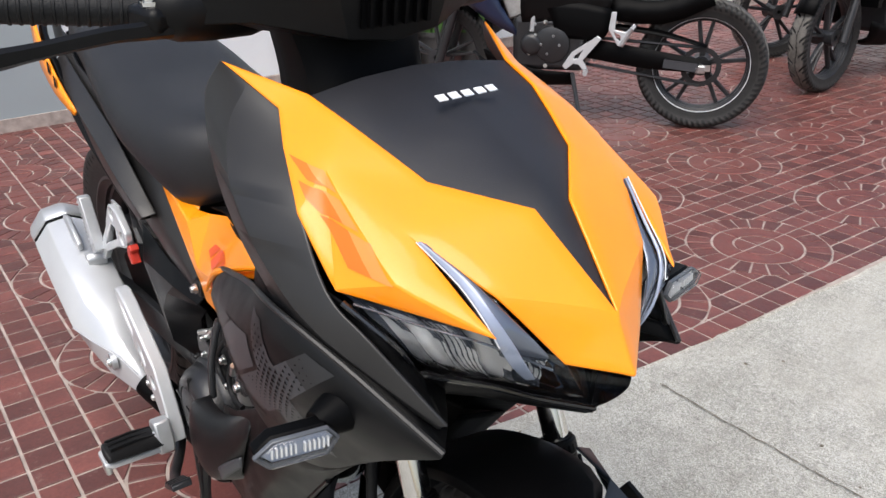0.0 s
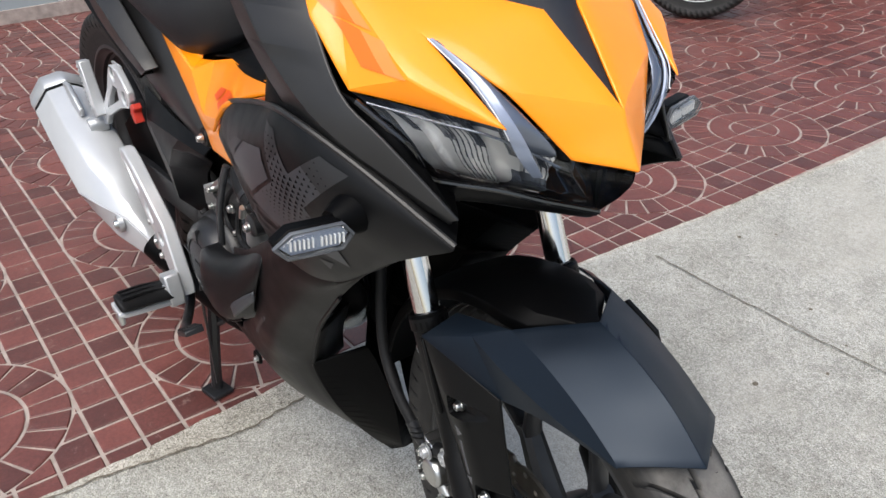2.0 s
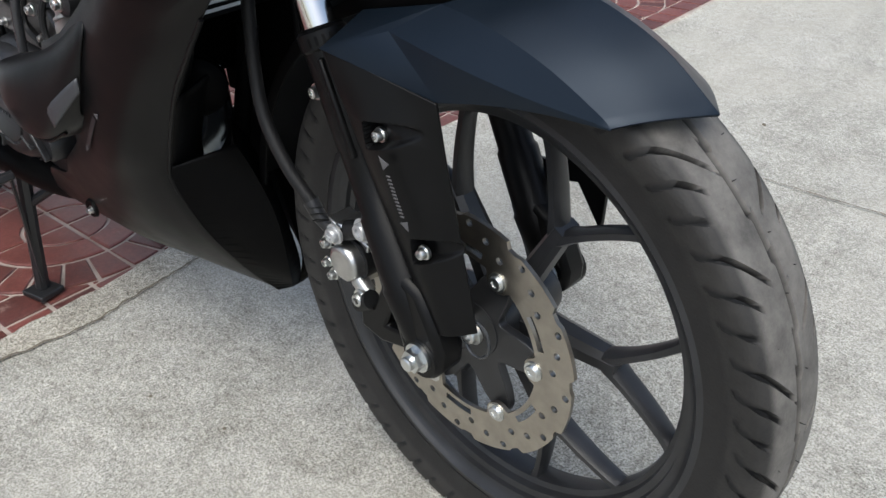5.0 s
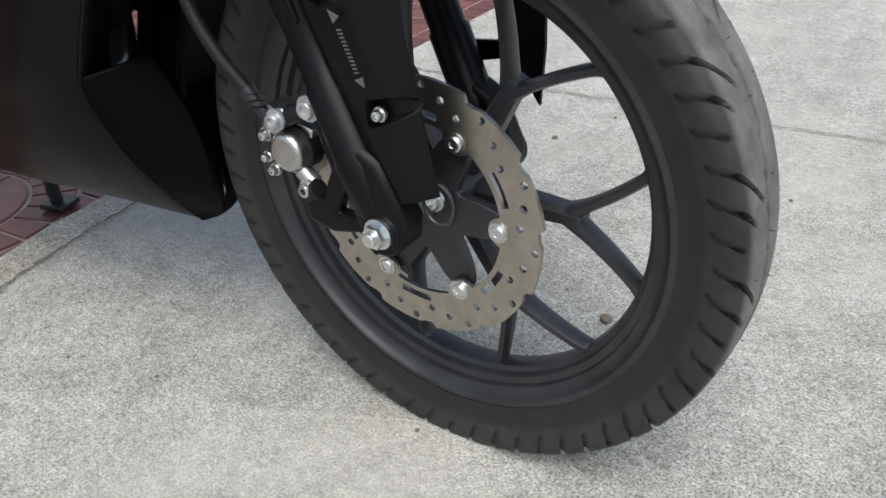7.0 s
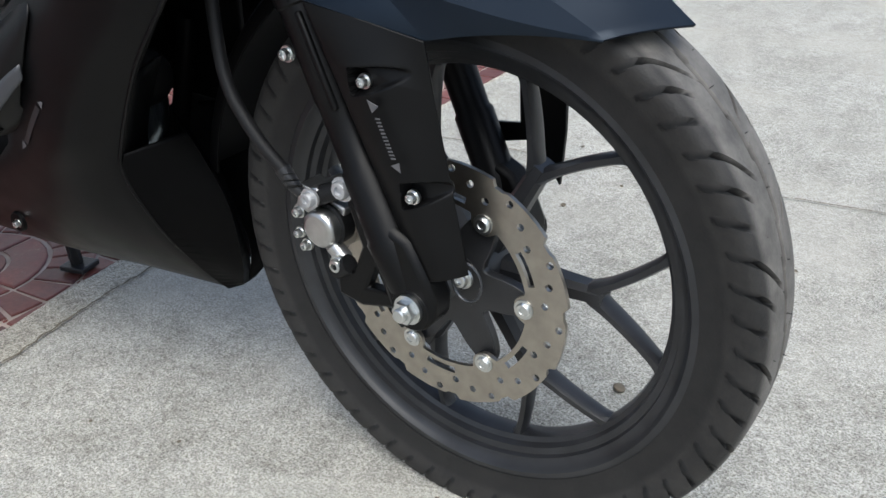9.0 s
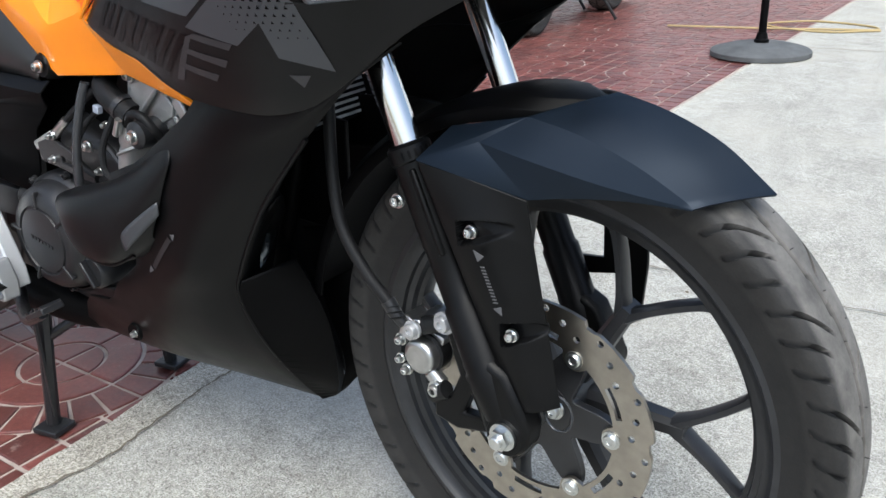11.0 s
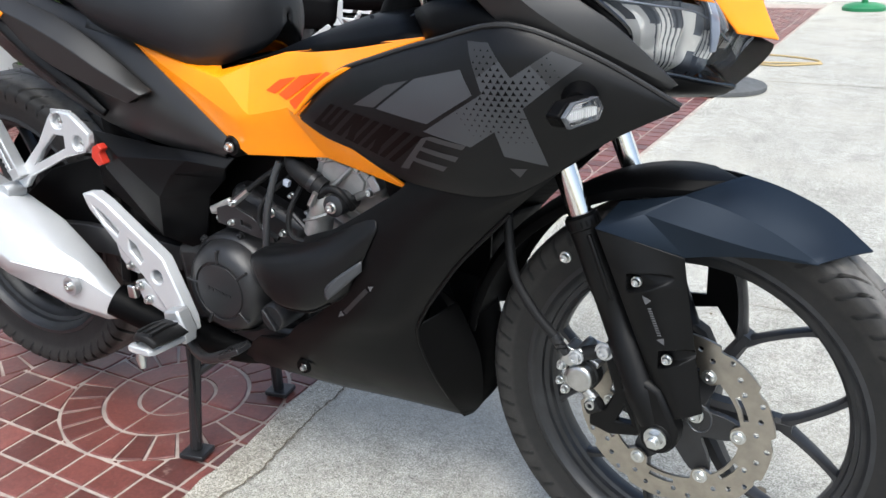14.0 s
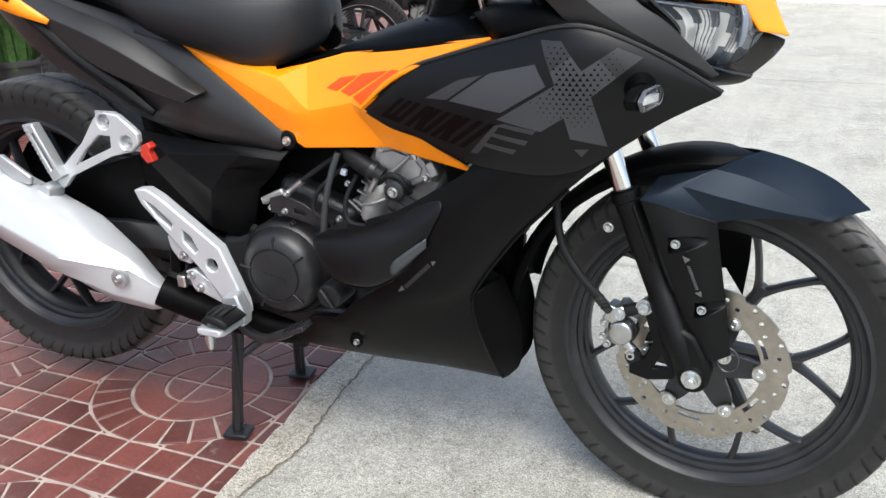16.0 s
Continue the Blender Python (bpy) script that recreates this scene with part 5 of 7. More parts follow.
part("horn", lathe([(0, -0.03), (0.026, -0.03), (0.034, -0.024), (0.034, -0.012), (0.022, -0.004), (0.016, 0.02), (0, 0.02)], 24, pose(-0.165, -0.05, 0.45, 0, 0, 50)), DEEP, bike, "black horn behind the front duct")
# added black sheet, not a known part: keeps the depth of the duct dark
part("duct_view_block", plate([(-0.225, 0.405), (-0.085, 0.395), (-0.078, 0.545), (-0.225, 0.565)], (), 0.008, Matrix.Translation((0, 0.03, 0))), DEEP, bike, "black sheet added behind the front duct to close the view through", bevel=0.002)
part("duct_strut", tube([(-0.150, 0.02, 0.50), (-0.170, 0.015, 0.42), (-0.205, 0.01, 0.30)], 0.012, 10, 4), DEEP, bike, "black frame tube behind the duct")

# ---- front turn signals ----
def winker(side):
    stalk = tube([(0.135, -0.19, 0.742), (0.140, -0.210, 0.742), (0.143, -0.224, 0.742)], [0.024, 0.018, 0.012], 14)
    w = part("turn_signal", stalk, DEEP, bike, "clear turn signal on a black stalk", at=side)
    hexa = [(-0.044, -0.001), (-0.030, -0.0145), (0.026, -0.0125), (0.037, 0.002), (0.026, 0.0145), (-0.026, 0.0125)]
    rot = side @ pose(0.158, -0.246, 0.738, 0, 4, 80) @ Matrix.Diagonal((0.9, 0.9, 0.9, 1))
    body = plate([(a * 1.04, b * 1.08) for a, b in hexa], (), 0.020, Matrix.Translation((0, 0.004, 0)))
    part("signal_housing", body, DEEP, w, "", at=rot, bevel=0.003)
    refl = plate([(a * 0.9, b * 0.86) for a, b in hexa], (), 0.002, Matrix.Translation((0, 0.002, 0)))
    part("signal_reflector", refl, BLADE, w, "", at=rot)
    bars = bmesh.new()
    for k in range(13):
        if k in (6,):
            continue
        box((0.0018, 0.004, 0.010), pose(-0.028 + 0.0046 * k, -0.001, -0.001), bars)
    part("signal_ribs", bars, REFLECTOR, w, "", at=rot, kind="stuff")
    lens = plate([(a, b) for a, b in hexa], (), 0.010, Matrix.Translation((0, -0.009, 0)))
    g = part("signal_lens", lens, GLASS, w, "clear ribbed lens", at=rot, bevel=0.003)
    g.visible_shadow = False
    rimb = plate([(a * 1.06, b * 1.1) for a, b in hexa], ([(a * 0.95, b * 0.9) for a, b in hexa],), 0.006, Matrix.Translation((0, -0.004, 0)))
    part("signal_rim", rimb, SIGNAL_RIM, w, "", at=rot, bevel=0.001)


both(winker)

# ---- handlebar ----
bm = mirror_facets([(-0.03, 0, 1.105), (-0.045, 0, 1.022), (-0.045, -0.055, 1.03), (-0.03, -0.075, 1.105), (-0.085, -0.14, 1.052), (-0.09, -0.15, 1.10), (-0.13, -0.20, 1.052), (-0.135, -0.2, 1.085), (-0.12, -0.07, 1.028), (-0.12, 0, 1.022), (-0.14, -0.13, 1.040), (-0.17, -0.19, 1.055), (-0.20, -0.12, 1.08), (-0.2, 0, 1.09)],
                    [(0, 3, 2, 1), (3, 5, 4, 2), (5, 7, 6, 4), (1, 2, 8, 9), (2, 4, 10, 8), (4, 6, 11, 10), (3, 12, 7, 5), (0, 13, 12, 3)])
bar = part("handlebar_cover", bm, BLACK, bike, "matte black handlebar cover with a vent", thick=0.004, bevel=0.004, sharp=30)
part("vent_recess", box((0.006, 0.085, 0.06), pose(-0.036, 0, 1.07, 0, 10, 0)), DEEP, bar)
for k in range(6):
    part("vent_slat", box((0.012, 0.004, 0.062), pose(-0.032, -0.035 + 0.014 * k, 1.072, 0, 10, 0), None), DEEP, bar)


def grips(side):
    grip = part("grip", tube([(-0.172, -0.20, 1.062), (-0.19, -0.26, 1.068), (-0.225, -0.37, 1.080)], [0.0165, 0.0165, 0.017], 20, 4), RUBBER, bar, "black rubber grip", at=side)
    for k in range(14):
        a = Vector((-0.183, -0.235, 1.0655)).lerp(Vector((-0.222, -0.362, 1.079)), k / 13)
        part("grip_ring", lathe([(0.0162, -0.0022), (0.0180, -0.0012), (0.0180, 0.0012), (0.0162, 0.0022)], 20, Matrix.Translation(a) @ pose(0, 0, 0, -6, 0, -17)), RUBBER, grip, at=side)
    rows = []
    for (x, y, z), h in (((-0.130, -0.205, 1.052), 0.012), ((-0.132, -0.235, 1.050), 0.009), ((-0.138, -0.265, 1.049), 0.0085), ((-0.148, -0.33, 1.041), 0.0085), ((-0.152, -0.365, 1.037), 0.010), ((-0.152, -0.378, 1.037), 0.006)):
        rows.append([(x + a * 0.007, y, z + b * h) for a, b in ((-1, -0.6), (0, -1), (1, -0.6), (1, 0.6), (0, 1), (-1, 0.6))])
    bm = bmesh.new()
    v = grid(bm, [list(c) for c in zip(*[spline(list(r), 20) for r in zip(*rows)])], True)
    bm.faces.new(v[0][::-1])
    bm.faces.new(v[-1])
    part("brake_lever", bm, BLACK, bar, "flat black brake lever", at=side)
    part("lever_bracket", box((0.045, 0.06, 0.026), pose(-0.148, -0.205, 1.060, 0, 6, 20)), BLACK, bar, "", at=side, bevel=0.008)
    part("lever_screw", lathe([(0, 0.012), (0.005, 0.012), (0.007, 0.010), (0.0085, 0.010), (0.0085, 0.004), (0.012, 0.004), (0.012, 0)], 6, side @ pose(-0.140, -0.218, 1.072, 90, 0, 0)), STEEL, bar, "zinc lever screw")
    # rounded switch housing between grip and cover
    rows = [[(-0.15 + 0.036 * math.cos(t) * s, y, 1.066 + 0.032 * math.sin(t) * s) for t in (2 * math.pi * k / 16 for k in range(16))] for y, s in ((-0.225, 0.35), (-0.215, 0.8), (-0.195, 1.05), (-0.16, 1.15), (-0.12, 1.15), (-0.09, 0.9))]
    bm = bmesh.new()
    v = grid(bm, rows, True)
    bm.faces.new(v[0][::-1])
    part("switch_housing", bm, BLACK, bar, "black switch housing", at=side, bevel=0.002)


both(grips)

# ---- engine and running gear, brake side ----
case = bmesh.new()
box((0.26, 0.20, 0.15), pose(-0.49, 0, 0.36, 0, -8, 0), case)
box((0.16, 0.17, 0.12), pose(-0.44, 0, 0.455, 0, 20, 0), case)
box((0.26, 0.17, 0.07), pose(-0.49, -0.01, 0.268), case)
engine = part("engine", case, CASE, bike, "black single-cylinder engine", bevel=0.015)
# added filler, not a known part: stands in for the darkness behind the engine
part("engine_backing", loft([[(-0.63, -0.05, 0.70), (-0.42, -0.06, 0.74), (-0.20, -0.07, 0.76)], [(-0.62, -0.045, 0.56), (-0.42, -0.05, 0.58), (-0.20, -0.05, 0.62)], [(-0.60, -0.05, 0.42), (-0.42, -0.05, 0.44), (-0.19, -0.05, 0.44)]], 6, 6), DEEP, bike, "black filler added behind the engine for its dark depth", thick=0.08, bevel=0.01)
bm = lathe([(0.0, -0.152), (0.044, -0.152), (0.046, -0.1515), (0.047, -0.149), (0.050, -0.149), (0.051, -0.1515), (0.064, -0.149), (0.074, -0.138), (0.080, -0.120), (0.082, -0.05)], 56, pose(-0.484, 0, 0.374))
clutch = part("clutch_cover", bm, CASE, engine, "round black clutch cover")
for a in (88, 35, -42, -118, 170):
    t = radians(a)
    part("cover_rib", box((0.024, 0.008, 0.0045), pose(-0.484 + 0.059 * math.cos(t), -0.1485, 0.374 + 0.059 * math.sin(t), 0, -a, 0)), CASE, clutch, bevel=0.001)
for k in range(7):
    part("cover_badge", box((0.004, 0.002, 0.005), pose(-0.505 + 0.007 * k, -0.1525, 0.378 - 0.0015 * k, 0, 12, 0)), CASE, clutch)
part("clutch_rim", lathe([(0.082, -0.118), (0.088, -0.112), (0.090, -0.10), (0.090, -0.06)], 56, pose(-0.486, 0, 0.372)), CASE, engine)
for a in (20, 75, 130, 200, 260, 320):
    t = radians(a)
    bolt(engine, pose(-0.486 + 0.091 * math.cos(t), -0.108, 0.372 + 0.091 * math.sin(t)), 0.005, "clutch_bolt", CASE)
filler = part("oil_filler", lathe([(0, -0.156), (0.020, -0.156), (0.023, -0.152), (0.024, -0.1)], 20, pose(-0.376, 0, 0.350)), CASE, engine, "black oil filler cap")
part("filler_grip", box((0.040, 0.010, 0.006), pose(-0.376, -0.160, 0.350, 0, 55, 0)), CASE, filler, bevel=0.002)
# cylinder and head lean forward
HD = pose(-0.30, 0, 0.50, 0, 28, 0)
cyl = bmesh.new()
box((0.10, 0.12, 0.12), HD @ pose(0, 0, 0.0), cyl)
for k in range(4):
    box((0.115, 0.135, 0.006), HD @ pose(0, 0, -0.03 + 0.02 * k), cyl)
part("cylinder", cyl, CAST, engine, "finned grey cylinder", bevel=0.003)
hd = bmesh.new()
box((0.13, 0.17, 0.085), HD @ pose(0.01, 0, 0.085), hd)
box((0.105, 0.185, 0.03), HD @ pose(0.012, 0, 0.14), hd)
box((0.03, 0.20, 0.03), HD @ pose(0.055, 0, 0.11), hd)
lathe([(0, -0.108), (0.022, -0.108), (0.026, -0.10), (0.026, -0.06)], 18, HD @ pose(-0.015, 0, 0.075), hd)
part("cylinder_head", hd, CAST, engine, "bare cast cylinder head", bevel=0.006)
cover = part("head_cover", plate([(-0.290, 0.613), (-0.262, 0.618), (-0.218, 0.604), (-0.197, 0.585), (-0.200, 0.562), (-0.232, 0.548), (-0.262, 0.552), (-0.300, 0.574)], (), 0.025, Matrix.Translation((0, -0.112, 0))), CAST, engine, "cast cylinder head cover", bevel=0.004)
part("cover_panel", plate([(-0.280, 0.604), (-0.260, 0.609), (-0.224, 0.597), (-0.210, 0.582), (-0.214, 0.568), (-0.238, 0.557), (-0.262, 0.561), (-0.288, 0.577)], (), 0.006, Matrix.Translation((0, -0.1165, 0))), CAST, cover, bevel=0.002)
for x, z in ((-0.283, 0.612), (-0.222, 0.600), (-0.203, 0.567), (-0.296, 0.578)):
    bolt(engine, pose(x, -0.114, z), 0.006, "head_bolt")
pump = part("water_pump", tube([(-0.304, -0.112, 0.492), (-0.296, -0.114, 0.512), (-0.291, -0.115, 0.524), (-0.288, -0.115, 0.530), (-0.281, -0.116, 0.548), (-0.276, -0.116, 0.560)], [0.021, 0.021, 0.0185, 0.0215, 0.020, 0.0165], 22), CAST, engine, "bare cast pump housing")
part("pump_rib", tube([(-0.318, -0.124, 0.512), (-0.292, -0.136, 0.522), (-0.270, -0.130, 0.530)], 0.0025, 8, 4), CAST, pump)
part("sensor", lathe([(0, -0.150), (0.010, -0.150), (0.0165, -0.146), (0.0175, -0.130), (0.0175, -0.10)], 22, pose(-0.247, 0, 0.550)), CASE, engine, "black round sensor")
bolt(engine, pose(-0.247, -0.150, 0.549), 0.0065, "sensor_bolt", STEEL)
part("bypass_hose", tube([(-0.281, -0.130, 0.556), (-0.262, -0.136, 0.571), (-0.243, -0.136, 0.570), (-0.232, -0.132, 0.556), (-0.230, -0.122, 0.542)], 0.0058, 12, 5), RUBBER, engine, "thin black bypass hose")
part("hose_screw", tube([(-0.291, -0.140, 0.545), (-0.279, -0.142, 0.565)], [0.0052, 0.0045], 10), STEEL, engine, "bright clamp screw")
part("coolant_hose", tube([(-0.352, -0.095, 0.604), (-0.334, -0.115, 0.594), (-0.308, -0.124, 0.582), (-0.276, -0.124, 0.565)], [0.013, 0.0145, 0.0155, 0.0155], 16, 5), RUBBER, engine, "black coolant hose")
part("hose_clamp", tube([(-0.296, -0.124, 0.5765), (-0.289, -0.124, 0.5725)], 0.0168, 18), CASE, engine)
part("wire_plug", box((0.010, 0.008, 0.010), pose(-0.348, -0.120, 0.566, 0, 15, 0)), LENS_GREY, engine, "pale wire plug", bevel=0.001)
part("cover_rib", tube([(-0.261, -0.1215, 0.572), (-0.226, -0.1215, 0.604)], [0.004, 0.003], 8), CAST, cover)
part("cover_lug", box((0.016, 0.02, 0.026), pose(-0.190, -0.115, 0.583, 0, -30, 0)), CAST, cover, "", bevel=0.003)
part("engine_stay", tube([(-0.347, -0.118, 0.519), (-0.30, -0.124, 0.485)], 0.0045, 8), CASE, engine)
part("clutch_cable", tube([(-0.33, -0.095, 0.615), (-0.366, -0.10, 0.59), (-0.42, -0.108, 0.552), (-0.465, -0.112, 0.517)], 0.0048, 8, 5), RUBBER, engine, "black control cable")
part("cable_end", tube([(-0.435, -0.11, 0.541), (-0.463, -0.1125, 0.519)], [0.006, 0.0065], 8), STEEL, engine)
part("silver_pipe", tube([(-0.352, -0.128, 0.60), (-0.362, -0.134, 0.572), (-0.374, -0.142, 0.52), (-0.381, -0.145, 0.462)], 0.0058, 10, 5), PIPE, engine, "dark grey breather pipe")
part("wiring", tube([(-0.33, -0.11, 0.56), (-0.345, -0.125, 0.52), (-0.34, -0.13, 0.485), (-0.30, -0.13, 0.478)], 0.0042, 8, 5), RUBBER, engine)
part("wiring", tube([(-0.35, -0.10, 0.575), (-0.40, -0.115, 0.53), (-0.41, -0.12, 0.49), (-0.37, -0.125, 0.475)], 0.004, 8, 5), RUBBER, engine)
for x, y, z, r in ((-0.36, -0.125, 0.485, 0.006), (-0.387, -0.118, 0.513, 0.008), (-0.463, -0.118, 0.518, 0.006), (-0.52, -0.10, 0.492, 0.005), (-0.47, -0.118, 0.485, 0.0055), (-0.505, -0.105, 0.485, 0.006), (-0.345, -0.115, 0.545, 0.005)):
    bolt(engine, pose(x, y, z), 0.75 * r, "engine_bolt")
bm = plate([(-0.50, 0.505), (-0.47, 0.515), (-0.43, 0.50), (-0.39, 0.475), (-0.385, 0.462), (-0.42, 0.466), (-0.46, 0.474), (-0.50, 0.48)], ([(-0.452, 0.492), (-0.43, 0.487), (-0.43, 0.478), (-0.452, 0.482)],), 0.006, Matrix.Translation((0, -0.118, 0)))
part("clutch_arm_bracket", bm, CASE, engine, "", bevel=0.001)
part("clutch_arm", box((0.05, 0.01, 0.014), pose(-0.50, -0.105, 0.505, 0, -25, 0)), CAST, engine, "", bevel=0.003)

# exhaust: header under the engine and silver silencer
part("exhaust_header", tube([(-0.20, -0.01, 0.45), (-0.215, 0.0, 0.37), (-0.265, 0.0, 0.322), (-0.33, -0.005, 0.296), (-0.40, -0.04, 0.256)], [0.018, 0.018, 0.018, 0.019, 0.020], 18, 4), HEADER, bike, "blued steel exhaust header")
part("exhaust_pipe", tube([(-0.39, -0.035, 0.262), (-0.44, -0.06, 0.242), (-0.52, -0.09, 0.238), (-0.66, -0.12, 0.27), (-0.74, -0.15, 0.31)], [0.024, 0.028, 0.028, 0.03, 0.03], 14, 4), DEEP, bike, "black exhaust pipe")
# faceted can: each ring runs upper edge, shoulder, crease, belly, underside, inner side
RINGS = [
    [(-1.100, -0.162, 0.542), (-1.112, -0.204, 0.532), (-1.135, -0.233, 0.486), (-1.150, -0.215, 0.448), (-1.155, -0.175, 0.425), (-1.130, -0.115, 0.450), (-1.100, -0.115, 0.520)],
    [(-0.990, -0.165, 0.499), (-0.998, -0.208, 0.487), (-1.012, -0.236, 0.438), (-1.035, -0.220, 0.402), (-1.050, -0.175, 0.380), (-1.015, -0.118, 0.406), (-0.988, -0.118, 0.480)],
    [(-0.879, -0.166, 0.452), (-0.880, -0.208, 0.440), (-0.889, -0.236, 0.390), (-0.925, -0.222, 0.357), (-0.958, -0.175, 0.335), (-0.900, -0.122, 0.362), (-0.875, -0.124, 0.438)],
    [(-0.850, -0.143, 0.428), (-0.835, -0.190, 0.412), (-0.833, -0.213, 0.375), (-0.868, -0.213, 0.336), (-0.902, -0.170, 0.305), (-0.855, -0.120, 0.340), (-0.850, -0.122, 0.416)],
    [(-0.800, -0.145, 0.387), (-0.784, -0.172, 0.379), (-0.775, -0.186, 0.360), (-0.812, -0.200, 0.312), (-0.843, -0.165, 0.279), (-0.810, -0.116, 0.318), (-0.800, -0.120, 0.372)],
    [(-0.738, -0.143, 0.324), (-0.731, -0.151, 0.320), (-0.727, -0.158, 0.313), (-0.744, -0.168, 0.284), (-0.762, -0.158, 0.268), (-0.750, -0.118, 0.288), (-0.745, -0.122, 0.312)],
    [(-0.714, -0.142, 0.290), (-0.711, -0.147, 0.289), (-0.708, -0.151, 0.287), (-0.711, -0.154, 0.282), (-0.718, -0.150, 0.278), (-0.722, -0.135, 0.280), (-0.718, -0.135, 0.288)]]


def can(rings, material, name, parent, label, bevel=0.003):
    bm = bmesh.new()
    v = grid(bm, rings, True)
    bm.faces.new(v[0][::-1])
    bm.faces.new(v[-1])
    return part(name, bm, material, parent, label, bevel=bevel, sharp=50)


def ring_at(dist, size):
    """The rear ring moved back along the can and shrunk about its middle."""
    mid = sum((Vector(p) for p in RINGS[0]), Vector()) / len(RINGS[0])
    return [mid + (Vector(p) - mid) * size + Vector((-0.93, 0, 0.365)) * dist for p in RINGS[0]]


muff = can(RINGS, SILVER, "silencer", bike, "silver-painted faceted exhaust silencer", 0.004)
can([ring_at(-0.002, 0.95), ring_at(0.012, 0.95)], DEEP, "silencer_gap", muff, "black gap before the end cap", 0.001)
can([ring_at(0.009, 1.01), ring_at(0.030, 1.0), ring_at(0.052, 0.93), ring_at(0.060, 0.78)], DULL_SILVER, "silencer_cap", muff, "dull grey end cap", 0.005)
bolt(muff, pose(-0.792, -0.199, 0.346), 0.0085, "shield_bolt")
part("bolt_collar", lathe([(0.011, -0.004), (0.017, -0.004), (0.018, 0.006), (0.011, 0.006)], 20, pose(-0.792, -0.196, 0.346)), DULL_SILVER, muff)
part("crease_trim", tube([RINGS[2][2], RINGS[3][2], RINGS[4][2], RINGS[5][2]], [0.001, 0.002, 0.0022, 0.0015], 8), SILVER, muff)
bm = plate([(-1.085, 0.552), (-1.05, 0.556), (-0.985, 0.518), (-0.99, 0.502), (-1.03, 0.508)], (), 0.01, Matrix.Translation((0, -0.176, 0)))
part("silencer_hanger", bm, DULL_SILVER, muff, "grey hanger plate", bevel=0.003)
# added black disc, no known cover: keeps the inside of the rim dark
part("rear_wheel_backing", lathe([(0.0, 0.060), (0.150, 0.060), (0.158, 0.064), (0.205, 0.064), (0.208, 0.070), (0.0, 0.070)], 48, pose(-1.10, 0, 0.362)), DEEP, bike, "black disc added on the far side to darken the view through the rear wheel")

# rider's foot peg bracket, cast and painted silver
bm = plate([(-0.742, 0.517), (-0.716, 0.520), (-0.690, 0.507), (-0.575, 0.425), (-0.548, 0.362), (-0.534, 0.325), (-0.532, 0.300), (-0.568, 0.303), (-0.594, 0.345), (-0.626, 0.385), (-0.672, 0.430), (-0.730, 0.490)],
           ([(-0.718, 0.496), (-0.700, 0.488), (-0.668, 0.460), (-0.672, 0.450), (-0.70, 0.470)], [(-0.648, 0.450), (-0.632, 0.440), (-0.620, 0.416), (-0.628, 0.408), (-0.648, 0.428)], circle(-0.594, 0.390, 0.0120, 14)), 0.024, Matrix.Translation((0, -0.178, 0)))
brk = part("footpeg_bracket", bm, SILVER, bike, "silver cast footpeg bracket", bevel=0.003)
part("bracket_lug", plate([(-0.695, 0.43), (-0.67, 0.44), (-0.645, 0.40), (-0.65, 0.38), (-0.675, 0.385), (-0.69, 0.405)], (), 0.012, Matrix.Translation((0, -0.165, 0))), SILVER, brk, bevel=0.003)
part("bracket_lug", plate([(-0.665, 0.365), (-0.645, 0.372), (-0.57, 0.325), (-0.575, 0.305), (-0.625, 0.322), (-0.65, 0.33)], (), 0.012, Matrix.Translation((0, -0.165, 0))), SILVER, brk, bevel=0.003)
for x, z in ((-0.668, 0.438), (-0.662, 0.396), (-0.634, 0.337), (-0.650, 0.360)):
    bolt(brk, pose(x, -0.168, z), 0.0058, "bracket_bolt")
part("brake_switch", box((0.022, 0.02, 0.06), pose(-0.69, -0.15, 0.385, 0, 8, 0)), DEEP, brk, "", bevel=0.004)
part("switch_link", box((0.018, 0.012, 0.024), pose(-0.678, -0.16, 0.342)), STEEL, brk, "", bevel=0.003)
part("peg_pivot", plate([(-0.562, 0.345), (-0.532, 0.352), (-0.518, 0.318), (-0.522, 0.292), (-0.565, 0.296)], (), 0.028, Matrix.Translation((0, -0.205, 0))), DULL_SILVER, brk, "grey peg clevis", bevel=0.004)
bolt(brk, pose(-0.536, -0.207, 0.322), 0.009, "peg_bolt", DULL_SILVER)
peg = loft([[(-0.576, -0.188, 0.318), (-0.560, -0.188, 0.328), (-0.535, -0.188, 0.326), (-0.520, -0.188, 0.312)], [(-0.562, -0.24, 0.330), (-0.546, -0.24, 0.342), (-0.518, -0.24, 0.340), (-0.503, -0.24, 0.328)], [(-0.545, -0.288, 0.338), (-0.530, -0.292, 0.352), (-0.505, -0.292, 0.352), (-0.490, -0.288, 0.340)]], 6, 8)
pad = part("footpeg_pad", peg, RUBBER, bike, "ribbed black rubber footpeg pad", thick=0.012, bevel=0.003)
for k in range(3):
    a, b_ = Vector((-0.560 + 0.013 * k, -0.20, 0.3285)), Vector((-0.532 + 0.013 * k, -0.284, 0.3515))
    part("pad_rib", tube([a, a.lerp(b_, 0.5) + Vector((0, 0, 0.003)), b_], 0.003, 6), RUBBER, pad)
rows = [[(x + a * w, y, z + b * h) for a, b in ((-1, 0.6), (-0.8, 1), (0.8, 1), (1, 0.6), (1, -0.6), (0.7, -1), (-0.7, -1), (-1, -0.6))] for x, y, z, w, h in ((-0.548, -0.185, 0.300, 0.022, 0.008), (-0.538, -0.24, 0.312, 0.026, 0.007), (-0.528, -0.285, 0.322, 0.027, 0.007), (-0.525, -0.296, 0.325, 0.022, 0.006))]
bm = bmesh.new()
v = grid(bm, rows, True)
